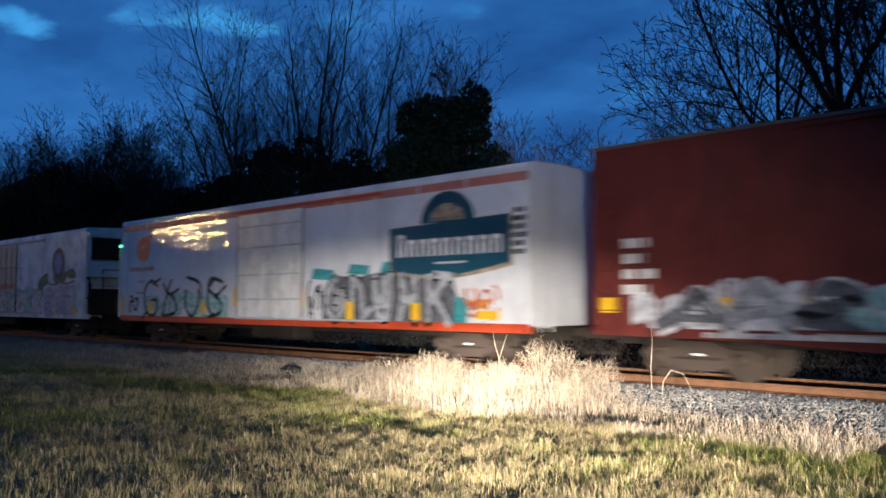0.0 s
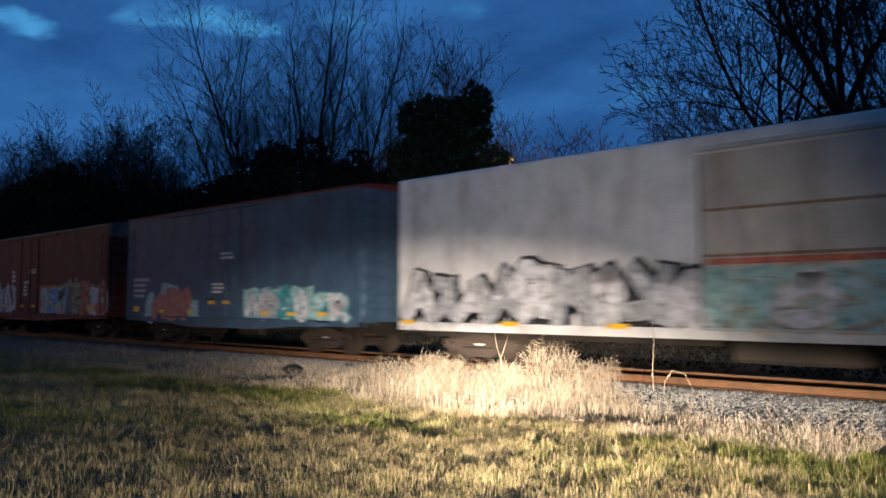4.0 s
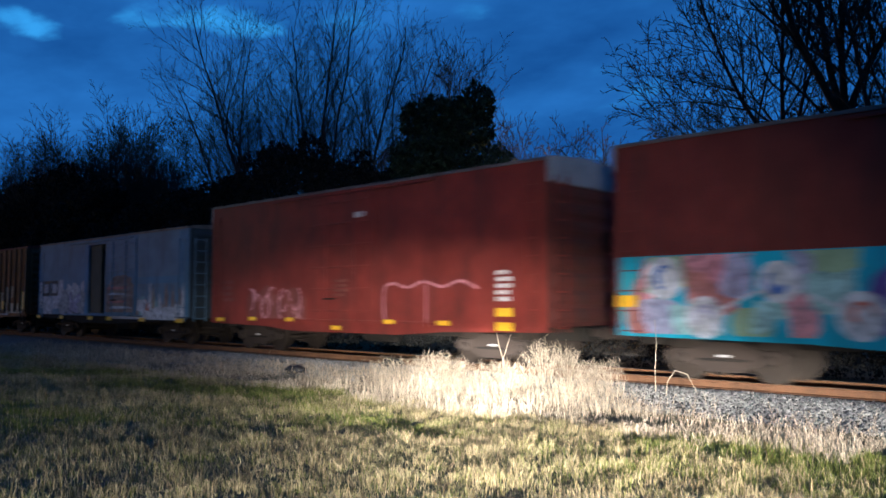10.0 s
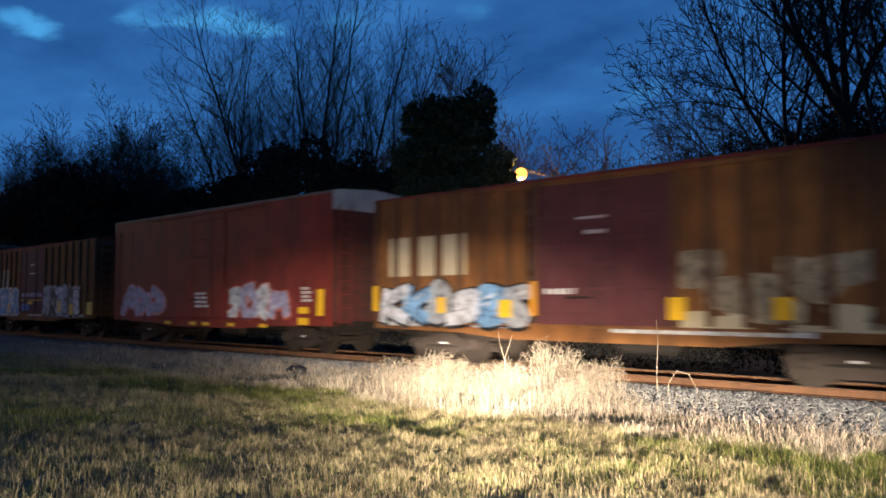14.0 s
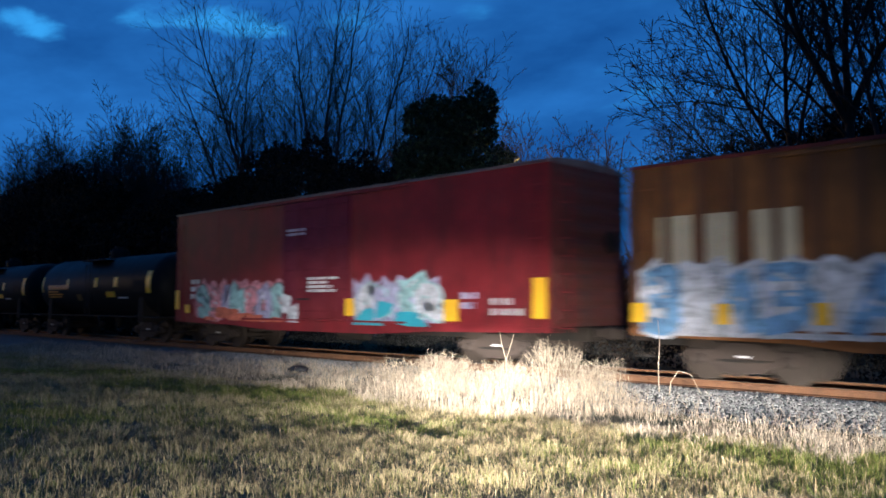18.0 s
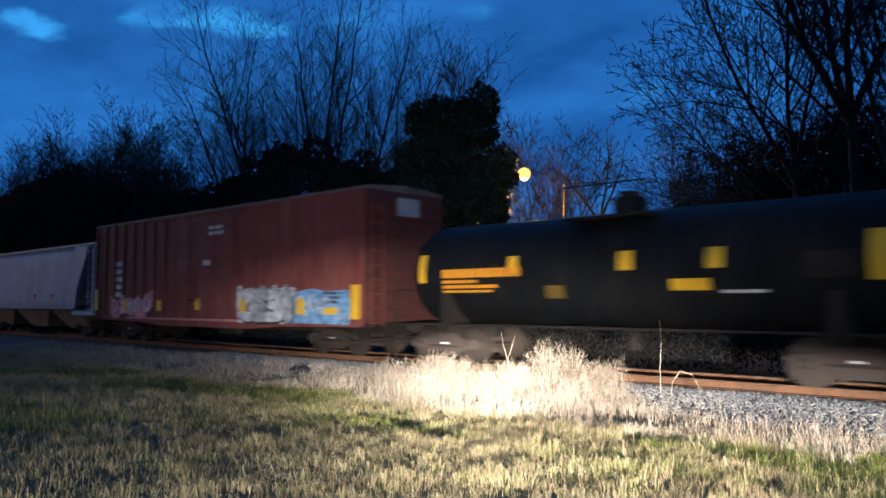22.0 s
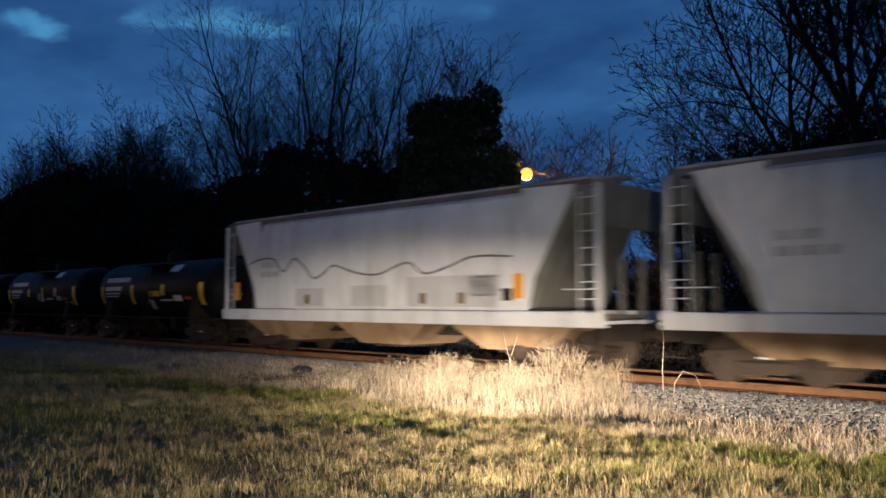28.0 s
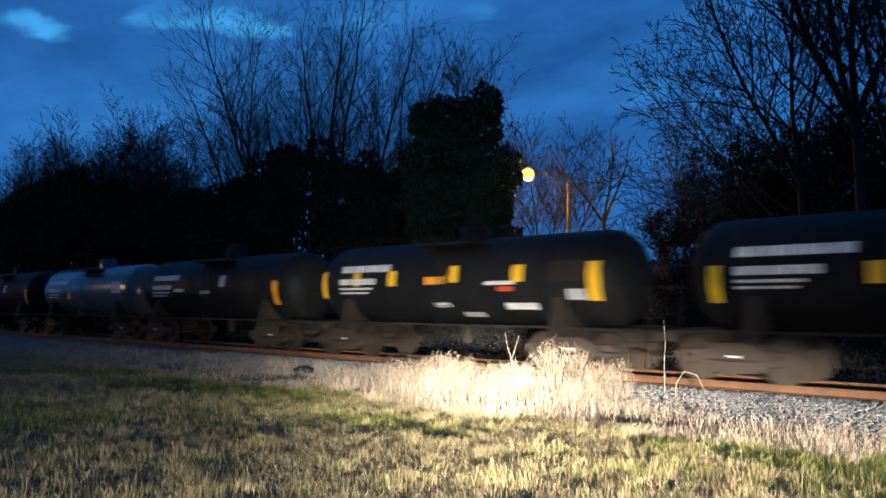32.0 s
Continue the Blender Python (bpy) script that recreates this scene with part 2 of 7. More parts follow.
RUST = (0.10, 0.035, 0.015)
GRIME = (0.035, 0.028, 0.024)
M = {
    "oxide": surface("oxide_red_paint", (0.23, 0.038, 0.027), 0.55, streak=GRIME, streak_amount=0.45, bump=0.05, spec=0.22),
    "oxide2": surface("brown_red_paint", (0.17, 0.034, 0.026), 0.6, streak=GRIME, streak_amount=0.5, bump=0.05, spec=0.22),
    "maroon": surface("faded_maroon_paint", (0.125, 0.040, 0.042), 0.6, streak=GRIME, streak_amount=0.45, bump=0.05, spec=0.22),
    "maroondoor": surface("glossy_maroon_door", (0.165, 0.026, 0.030), 0.08, rvar=0.03, amount=0.3, bump=0.0, wave=0.004, spec=0.22),
    "rustpatch": surface("rust_stained_sheet", (0.29, 0.19, 0.15), 0.8, scale=3, amount=0.5, streak=(0.42, 0.36, 0.32), streak_amount=0.8, stretch=(0.5, 0.5, 4.0)),
    "crimson": surface("crimson_paint", (0.21, 0.022, 0.026), 0.5, streak=GRIME, streak_amount=0.4, bump=0.05, spec=0.22),
    "fade": surface("chalky_red_paint", (0.22, 0.062, 0.050), 0.65, streak=(0.30, 0.16, 0.13), streak_amount=0.4, bump=0.05, spec=0.22),
    "navy": surface("weathered_blue_paint", (0.060, 0.110, 0.175), 0.55, streak=GRIME, streak_amount=0.4, bump=0.05, spec=0.22),
    "paleblue": surface("pale_blue_paint", (0.155, 0.26, 0.355), 0.55, streak=(0.10, 0.09, 0.085), streak_amount=0.5, bump=0.05, spec=0.22),
    "skyblue": surface("sky_blue_paint", (0.12, 0.27, 0.42), 0.55, streak=GRIME, streak_amount=0.4, bump=0.05, spec=0.22),
    "ochre": surface("rusty_ochre_paint", (0.24, 0.100, 0.032), 0.65, streak=(0.06, 0.024, 0.014), streak_amount=0.95, amount=0.5, bump=0.08, spec=0.22),
    "white": surface("white_enamel", (0.72, 0.72, 0.73), 0.03, rvar=0.01, amount=0.12, streak=(0.34, 0.31, 0.27), streak_amount=0.35, bump=0.0, grain=6, spec=0.6, wave=0.010),
    "white2": surface("soiled_white_enamel", (0.74, 0.73, 0.71), 0.28, amount=0.15, streak=(0.30, 0.26, 0.21), streak_amount=0.45, bump=0.02, grain=6),
    "orange": surface("orange_red_stripe", (0.54, 0.070, 0.020), 0.5, amount=0.2, bump=0.02),
    "salmon": surface("faded_red_stripe", (0.55, 0.20, 0.15), 0.5, amount=0.2, bump=0.02),
    "hopper": surface("light_grey_hopper_paint", (0.70, 0.73, 0.75), 0.5, amount=0.12, streak=(0.24, 0.21, 0.18), streak_amount=0.4, bump=0.03),
    "hopper3": surface("mid_grey_hopper_paint", (0.50, 0.535, 0.56), 0.5, amount=0.15, streak=(0.20, 0.18, 0.16), streak_amount=0.5, bump=0.03),
    "hopper2": surface("grey_hopper_paint", (0.67, 0.69, 0.70), 0.5, amount=0.12, streak=(0.22, 0.19, 0.16), streak_amount=0.5, bump=0.03),
    # dark grey instead of the body paint, for the shade in the end bays
    "hopperend": surface("shaded_hopper_end", (0.17, 0.175, 0.155), 0.8, streak=(0.06, 0.05, 0.04), streak_amount=0.6),
    # darker than the ochre sheets: stands in for shading on posts and ends
    "ochrepost": surface("shaded_rust_brown_post", (0.115, 0.046, 0.020), 0.75, streak=(0.05, 0.02, 0.012), streak_amount=0.7),
    "patchgrey": surface("grey_painted_out_patch", (0.53, 0.55, 0.56), 0.5, amount=0.15, streak=(0.22, 0.19, 0.16), streak_amount=0.3),
    "chute": surface("dusty_chute_steel", (0.30, 0.20, 0.12), 0.8, streak=RUST, streak_amount=0.6),
    "black": surface("black_tank_paint", (0.012, 0.0125, 0.0135), 0.5, spec=0.08, amount=0.3, streak=(0.03, 0.027, 0.024), streak_amount=0.5, bump=0.02),
    "greytank": surface("grey_tank_paint", (0.095, 0.105, 0.12), 0.22, amount=0.2, streak=(0.06, 0.055, 0.05), streak_amount=0.6, bump=0.02),
    "under": surface("grimy_underframe", (0.022, 0.018, 0.015), 0.85, streak=(0.05, 0.034, 0.022), streak_amount=0.5, spec=0.2),
    "truck": surface("rust_brown_truck", (0.036, 0.023, 0.016), 0.85, streak=(0.03, 0.02, 0.015), streak_amount=0.6),
    "wheel": surface("worn_steel_wheel", (0.055, 0.040, 0.030), 0.6, 0.5),
    "yellow": surface("yellow_reflector", (0.88, 0.50, 0.02), 0.35, amount=0.12, bump=0.0),
    "amber": surface("amber_reflector", (0.80, 0.33, 0.02), 0.35, amount=0.12, bump=0.0),
    "stencil": surface("white_stencil_paint", (0.72, 0.71, 0.68), 0.6, amount=0.3, scale=6),
    "galv": surface("galvanised_roof_end", (0.40, 0.43, 0.44), 0.5, 0.3, streak=RUST, streak_amount=0.3),
    "roof": surface("dull_grey_roof", (0.16, 0.15, 0.145), 0.6, 0.2, streak=RUST, streak_amount=0.7),
    "ink": surface("black_spray_paint", (0.018, 0.018, 0.020), 0.5, amount=0.3, worn=0.60),
    "teal": surface("teal_spray_paint", (0.05, 0.33, 0.36), 0.5, amount=0.25, worn=0.50),
    "aqua": surface("aqua_spray_paint", (0.05, 0.38, 0.46), 0.5, amount=0.25),
    "silver": surface("silver_spray_paint", (0.42, 0.43, 0.45), 0.4, amount=0.25, worn=0.60),
    "chalk": surface("white_spray_paint", (0.70, 0.70, 0.72), 0.55, amount=0.3, scale=3, worn=0.65),
    "pink": surface("pink_spray_paint", (0.72, 0.30, 0.33), 0.55, amount=0.25, scale=3, worn=0.60),
    "coral": surface("coral_spray_paint", (0.62, 0.16, 0.09), 0.55, amount=0.3, scale=3, worn=0.55),
    "mint": surface("mint_spray_paint", (0.38, 0.62, 0.60), 0.55, amount=0.3, scale=3, worn=0.60),
    "baby": surface("light_blue_spray_paint", (0.22, 0.42, 0.66), 0.55, amount=0.3, scale=3, worn=0.60),
    "tan": surface("tan_spray_paint", (0.42, 0.33, 0.22), 0.55, amount=0.45, scale=3, worn=0.60),
    "green": surface("dark_green_spray_paint", (0.05, 0.15, 0.07), 0.55, amount=0.4, scale=3, worn=0.50),
    "lilac": surface("lilac_spray_paint", (0.45, 0.42, 0.58), 0.55, amount=0.25, scale=3, worn=0.60),
    "cream": surface("cream_patch_paint", (0.62, 0.52, 0.34), 0.6, amount=0.25, streak=RUST, streak_amount=0.3),
    "petrol": surface("petrol_blue_panel", (0.012, 0.070, 0.110), 0.35, amount=0.2, bump=0.0),
    "emblem": surface("emblem_blue", (0.05, 0.13, 0.42), 0.4, amount=0.2, bump=0.0),
    "graphite": surface("grey_spray_paint", (0.14, 0.145, 0.16), 0.5, amount=0.3, worn=0.50),
    "sign": surface("pale_grey_data_panel", (0.46, 0.48, 0.48), 0.5, amount=0.3, scale=5),
    "rail": surface("rusty_rail_steel", (0.137, 0.061, 0.026), 0.75, 0.1, scale=4, amount=0.4),
    "railtop": surface("polished_rail_head", (0.42, 0.34, 0.26), 0.35, 0.9, scale=4),
    "tie": surface("weathered_timber_sleeper", (0.095, 0.072, 0.055), 0.9, scale=3, stretch=(4, 0.3, 4), streak=(0.03, 0.025, 0.02)),
    "gravel": surface("grey_ballast_stone", (0.33, 0.315, 0.29), 0.9, per_piece=0.35, scale=8),
    "bed": surface("ballast_bed", (0.105, 0.10, 0.092), 0.95, scale=14, amount=0.6, grain=60, bump=0.6),
    "bark": surface("dark_bark", (0.034, 0.029, 0.026), 0.9, scale=5, bump=0.4),
    "twig": surface("bare_twigs", (0.034, 0.029, 0.027), 0.9, bump=0.0),
    "leaf": surface("dark_evergreen_leaf", (0.030, 0.046, 0.024), 0.7, per_piece=0.5, bump=0.0, spec=0.25),
    "scrub": surface("dark_scrub_leaf", (0.024, 0.023, 0.021), 0.85, per_piece=0.5, bump=0.0, spec=0.1),
    "pole": surface("weathered_utility_pole", (0.17, 0.12, 0.08), 0.9, scale=3, stretch=(5, 5, 0.3), streak=(0.06, 0.045, 0.03)),
    "cable": surface("black_cable", (0.02, 0.02, 0.02), 0.7, bump=0.0),
    "lamphead": surface("grey_lamp_housing", (0.22, 0.22, 0.22), 0.5, 0.4),
    "sodium": glow("sodium_lens", (1.0, 0.44, 0.08), 2.7),
    "sodium2": glow("bright_sodium_lens", (1.0, 0.60, 0.20), 130.0),
    "greenled": glow("green_indicator", (0.1, 1.0, 0.45), 3.0),
    "straw": surface("dead_straw", (0.43, 0.335, 0.185), 0.85, per_piece=0.6, bump=0.0, spec=0.2),
    "grass": surface("green_grass_blade", (0.185, 0.205, 0.045), 0.75, per_piece=0.35, bump=0.0, spec=0.2),
    "weed": surface("dry_weed_stalk", (0.45, 0.36, 0.26), 0.9, per_piece=0.6, bump=0.0, spec=0.15),
    "clod": surface("near_black_clod", (0.02, 0.019, 0.020), 0.7, scale=9, bump=0.6),
    "cyan": surface("cyan_mural_paint", (0.02, 0.40, 0.55), 0.5, amount=0.3, scale=2, streak=(0.04, 0.22, 0.34), streak_amount=0.6),
    "red": surface("red_mural_paint", (0.52, 0.03, 0.03), 0.5, amount=0.3, scale=2),
    "gold": surface("gold_mural_paint", (0.70, 0.30, 0.03), 0.5, amount=0.35, scale=2),
    "purple": surface("purple_mural_paint", (0.13, 0.07, 0.32), 0.5, amount=0.3, scale=2),
    "dim_green": surface("sage_mural_paint", (0.30, 0.42, 0.25), 0.5, amount=0.4, scale=2),
    "salmonfill": surface("salmon_spray_paint", (0.55, 0.20, 0.17), 0.55, amount=0.35, scale=2, worn=0.45),
    # weak light on the ends painted in as a darker base, grime streaked over
    "endshade": surface("shaded_grimy_red_end", (0.085, 0.020, 0.014), 0.75, streak=GRIME, streak_amount=0.85, bump=0.05),
    "endblue": surface("shaded_grimy_blue_end", (0.030, 0.046, 0.060), 0.75, streak=GRIME, streak_amount=0.85, bump=0.05),
    "dimbar": surface("sooty_yellow_stencil", (0.14, 0.085, 0.012), 0.6, amount=0.3, bump=0.0),
    "doorbeige": surface("stained_beige_door", (0.54, 0.50, 0.44), 0.6, amount=0.3, streak=(0.20, 0.11, 0.06), streak_amount=0.7, bump=0.03),
    # near black, standing in for the shade inside the wagon
    "dark": surface("shaded_doorway_interior", (0.03, 0.028, 0.026), 0.9),
    "plywood": surface("plywood_lining", (0.13, 0.11, 0.072), 0.8, streak=(0.06, 0.045, 0.03)),
}


# ---- mesh helpers ----
class Geo:
    """Vertices and faces of one mesh in the making."""

    def __init__(self):
        self.v, self.f = [], []

    def box(self, x0, x1, y0, y1, z0, z1, c=0.0):
        k = len(self.v)
        if c <= 0:
            self.v += [(x, y, z) for x in (x0, x1) for y in (y0, y1) for z in (z0, z1)]
            self.f += [tuple(k + i for i in q) for q in ((0, 1, 3, 2), (4, 6, 7, 5), (0, 4, 5, 1), (2, 3, 7, 6), (0, 2, 6, 4), (1, 5, 7, 3))]
            return self
        lo, hi = (x0, y0, z0), (x1, y1, z1)
        ids = {}
        for s in itertools.product((0, 1), repeat=3):
            for a in range(3):
                p = [(hi[i] if s[i] else lo[i]) + (0 if i == a else (-c if s[i] else c)) for i in range(3)]
                ids[s, a] = len(self.v)
                self.v.append(tuple(p))
        for a in range(3):
            b, d = (a + 1) % 3, (a + 2) % 3
            for side in (0, 1):
                q = []
                for sb, sd in ((0, 0), (1, 0), (1, 1), (0, 1)):
                    s = [0, 0, 0]; s[a], s[b], s[d] = side, sb, sd
                    q.append(ids[tuple(s), a])
                self.f.append(tuple(q if side else q[::-1]))
            for sb, sd in itertools.product((0, 1), repeat=2):
                s0 = [0, 0, 0]; s0[b], s0[d] = sb, sd
                s1 = list(s0); s1[a] = 1
                q = (ids[tuple(s0), b], ids[tuple(s1), b], ids[tuple(s1), d], ids[tuple(s0), d])
                self.f.append(q if sb == sd else q[::-1])
        for s in itertools.product((0, 1), repeat=3):
            q = [ids[s, 0], ids[s, 1], ids[s, 2]]
            self.f.append(tuple(q if sum(s) % 2 else q[::-1]))
        return self

    def tube(self, pts, rads, n=8, caps=True, squash=1.0):
        """Rings round the points pts."""
        k = len(self.v)
        pts = [Vector(p) for p in pts]
        ref = None
        for i, p in enumerate(pts):
            d = (pts[min(i + 1, len(pts) - 1)] - pts[max(i - 1, 0)]).normalized()
            if ref is None or abs(ref.dot(d)) > 0.95:
                ref = Vector((0, 0, 1)) if abs(d.z) < 0.9 else Vector((0, 1, 0))
            a = d.cross(ref).normalized(); b = d.cross(a)
            for j in range(n):
                w = 2 * math.pi * j / n
                self.v.append(tuple(p + (a * math.cos(w) + b * (math.sin(w) * squash)) * rads[i]))
        for i in range(len(pts) - 1):
            for j in range(n):
                self.f.append((k + i * n + j, k + i * n + (j + 1) % n, k + (i + 1) * n + (j + 1) % n, k + (i + 1) * n + j))
        if caps:
            self.f.append(tuple(k + j for j in range(n))[::-1])
            self.f.append(tuple(k + (len(pts) - 1) * n + j for j in range(n)))
        return self

    def prism(self, outline, y0, y1):
        """An outline of (x, z) pairs, drawn out from y0 to y1."""
        k, n = len(self.v), len(outline)
        self.v += [(x, y0, z) for x, z in outline] + [(x, y1, z) for x, z in outline]
        self.f += [tuple(range(k, k + n)), tuple(range(k + 2 * n - 1, k + n - 1, -1))]
        self.f += [(k + i, k + n + i, k + n + (i + 1) % n, k + (i + 1) % n) for i in range(n)]
        return self

    def slab(self, outline, x0, x1):
        """An outline of (y, z) pairs, drawn out from x0 to x1."""
        k, n = len(self.v), len(outline)
        self.v += [(x0, y, z) for y, z in outline] + [(x1, y, z) for y, z in outline]
        self.f += [tuple(range(k, k + n)), tuple(range(k + 2 * n - 1, k + n - 1, -1))]
        self.f += [(k + i, k + n + i, k + n + (i + 1) % n, k + (i + 1) % n) for i in range(n)]
        return self

    def mesh(self, name, material, smooth=0.0):
        me = bpy.data.meshes.new(name)
        me.from_pydata(self.v, [], self.f)
        bm = bmesh.new(); bm.from_mesh(me)
        bmesh.ops.recalc_face_normals(bm, faces=bm.faces)
        bm.to_mesh(me); bm.free()
        if smooth:
            me.shade_smooth()
            me.set_sharp_from_angle(angle=smooth)
        me.materials.append(material)
        return me


def part(name, geo, material, parent, label="", at=None, smooth=0.0):
    """Links a Geo, or a mesh that is made already, as one object under parent."""
    me = geo if isinstance(geo, bpy.types.Mesh) else geo.mesh(name, material, smooth)
    ob = new(name, me)
    ob.parent = parent
    if at is not None:
        ob.matrix_basis = at if isinstance(at, Matrix) else Matrix.Translation(at)
    return tagged(ob, label)


MADE = {}


def shared(key, make, material, smooth=0.0):
    """A mesh that many alike pieces share."""
    if key not in MADE:
        MADE[key] = make().mesh(key[0], material, smooth)
    return MADE[key]


def fast_mesh(name, verts, faces, material):
    """A large mesh from arrays: verts (n, 3), faces (m, 3) or (m, 4)."""
    me = bpy.data.meshes.new(name)
    faces = np.asarray(faces, dtype=np.int32)
    m, k = faces.shape
    me.vertices.add(len(verts)); me.vertices.foreach_set("co", np.asarray(verts, dtype=np.float32).ravel())
    me.loops.add(m * k); me.loops.foreach_set("vertex_index", faces.ravel())
    me.polygons.add(m); me.polygons.foreach_set("loop_start", np.arange(0, m * k, k, dtype=np.int32))
    me.update(calc_edges=True)
    me.materials.append(material)
    return me


# ---- ground and track ----
def ground_height(x, y):
    """Lawn, a shallow ditch at its edge, and the low ground beyond the track."""
    h = np.interp(y, [-60, 0, 6, 10, 11.5, 12.6, 20.5, 24, 60], [-0.1, -0.22, -0.30, -0.36, -0.40, -0.36, -0.50, -0.55, -0.4])
    return h + 0.03 * np.sin(x * 0.7 + 1.3 * np.sin(y * 0.5)) * np.clip((13 - y) / 4, 0, 1)


def make_ground():
    xs = np.concatenate([[-3000, -600, -200, -90], np.arange(-60, 20.1, 1.0), [60, 200, 600, 3000]])
    ys = np.concatenate([[-3000, -600, -200, -60, -20, -8], np.arange(0, 24.1, 0.6), [30, 40, 60, 200, 600, 3000]])
    gx, gy = np.meshgrid(xs, ys)
    v = np.stack([gx, gy, ground_height(gx, gy)], -1).reshape(-1, 3)
    n, m = len(xs), len(ys)
    i = (np.arange(m - 1)[:, None] * n + np.arange(n - 1)[None, :]).ravel()
    f = np.stack([i, i + 1, i + n + 1, i + n], -1)
    mat = surface("rough_lawn_soil", (0.13, 0.105, 0.058), 0.95, scale=0.5, amount=0.5, grain=30, bump=0.5, streak=(0.07, 0.10, 0.03), streak_amount=0.8, stretch=(0.5, 0.5, 0.5))
    tagged(new("ground", fast_mesh("ground", v, f, mat)), "rough winter lawn of dead straw and green patches", "ground", kind="structure")


make_ground()


def make_ballast():
    g = Geo()
    prof = [(12.5, -0.42), (13.3, -0.36), (14.5, -0.21), (15.1, -0.175), (18.1, -0.175), (19.2, -0.45), (19.4, -0.62), (12.5, -0.62)]
    xs = list(np.arange(-150, 40.1, 2.0))
    for a, b in zip(xs[:-1], xs[1:]):
        k = len(g.v)
        g.v += [(a, y, z) for y, z in prof] + [(b, y, z) for y, z in prof]
        n = len(prof)
        g.f += [(k + i, k + i + 1, k + n + i + 1, k + n + i) for i in range(5)]
    tagged(new("ballast_bed", g.mesh("ballast_bed", M["bed"])), "bed of grey crushed stone under the railway track", "ballast", kind="structure")
    # loose stones on the shoulder that faces the lawn
    rng = np.random.default_rng(3)
    n = 26000
    y = 12.5 + 3.1 * rng.random(n) ** 0.8
    x = -2.0 - 24 * rng.random(n) ** 1.5
    z = np.interp(y, [12.5, 13.3, 14.5, 15.1, 18.1], [-0.41, -0.35, -0.205, -0.172, -0.172])
    size = 0.013 + 0.019 * rng.random(n)
    octa = np.array([(1, 0, 0), (-1, 0, 0), (0, 1, 0), (0, -1, 0), (0, 0, 1), (0, 0, -1)], float)
    tri = np.array([(0, 2, 4), (2, 1, 4), (1, 3, 4), (3, 0, 4), (2, 0, 5), (1, 2, 5), (3, 1, 5), (0, 3, 5)])
    d = octa[None] * (0.7 + 0.6 * rng.random((n, 6, 1))) + 0.25 * rng.normal(size=(n, 6, 3))
    v = np.stack([x, y, z], -1)[:, None, :] + d * size[:, None, None]
    f = tri[None] + 6 * np.arange(n)[:, None, None]
    tagged(new("ballast_stones", fast_mesh("ballast_stones", v.reshape(-1, 3), f.reshape(-1, 3), M["gravel"])), "loose grey crushed stones on the track shoulder", "stones", kind="stuff")


make_ballast()


def make_rail(y, name_label):
    prof = [(-0.075, -0.17), (0.075, -0.17), (0.075, -0.158), (0.012, -0.135), (0.010, -0.045), (0.036, -0.035), (0.037, -0.008), (0.028, 0.0), (-0.028, 0.0), (-0.037, -0.008), (-0.036, -0.035), (-0.010, -0.045), (-0.012, -0.135), (-0.075, -0.158)]
    g = Geo().slab([(y + a, b) for a, b in prof], -150, 40)
    rail = tagged(new("rail", g.mesh("rail", M["rail"])), name_label, "rail", group="rails of the track", kind="structure")
    part("rail_head", Geo().box(-150, 40, y - 0.026, y + 0.026, 0.0, 0.004), M["railtop"], rail, "bright worn running band")


make_rail(RAIL_Y, "rust-brown steel rail beside the lawn")
make_rail(2 * TRACK_Y - RAIL_Y, "rust-brown steel rail on the wooded side")


def make_sleepers():
    g = Geo().box(-0.115, 0.115, -1.3, 1.3, -0.17, 0.0, 0.012)
    me = g.mesh("sleeper", M["tie"])
    first = tagged(new("sleeper", me), "weathered dark timber sleeper under the rails", "sleeper", group="sleepers of the track")
    first.matrix_basis = pose(2.0, TRACK_Y, -0.172)
    for i in range(1, 72):
        copy_thing(first, pose(2.0 - 0.53 * i + 0.03 * math.sin(i * 7.1), TRACK_Y + 0.04 * math.sin(i * 3.7), -0.172, 0, 0, 1.2 * math.sin(i * 5.3)))


make_sleepers()


# ---- grass and weeds ----
def soft_noise(x, y, scale, seed):
    """Smooth value noise in the plane, 0 to 1."""
    r = np.random.default_rng(seed).random((64, 64))
    u, v = x / scale, y / scale
    i, j = np.floor(u).astype(int), np.floor(v).astype(int)
    a, b = u - i, v - j
    a, b = a * a * (3 - 2 * a), b * b * (3 - 2 * b)
    g = lambda p, q: r[p % 64, q % 64]
    return (g(i, j) * (1 - a) + g(i + 1, j) * a) * (1 - b) + (g(i, j + 1) * (1 - a) + g(i + 1, j + 1) * a) * b


def blades(name, x, y, z, height, width, lean, material, rng, label, category):
    """Bent two-piece blades of grass: a quad below and a narrower one above."""
    n = len(x)
    w = rng.random(n) * 2 * np.pi
    side = np.stack([np.cos(w), np.sin(w), 0 * w], -1) * width[:, None] / 2
    q = rng.random(n) * 2 * np.pi
    tip = np.stack([np.cos(q), np.sin(q), 0 * q], -1) * (lean * height)[:, None]
    base = np.stack([x, y, z], -1)
    up = np.zeros((n, 3)); up[:, 2] = height
    mid = base + tip * 0.3 + up * 0.55
    top = base + tip + up * (1 - 0.25 * lean[:, None] ** 2)
    v = np.stack([base - side, base + side, mid + side * 0.8, mid - side * 0.8, top + side * 0.25, top - side * 0.25], 1)
    k = 6 * np.arange(n)[:, None]
    f = np.concatenate([k + np.array([[0, 1, 2, 3]]), k + np.array([[3, 2, 4, 5]])], 0)
    ob = new(name, fast_mesh(name, v.reshape(-1, 3), f, material))
    return tagged(ob, label, category, kind="stuff")


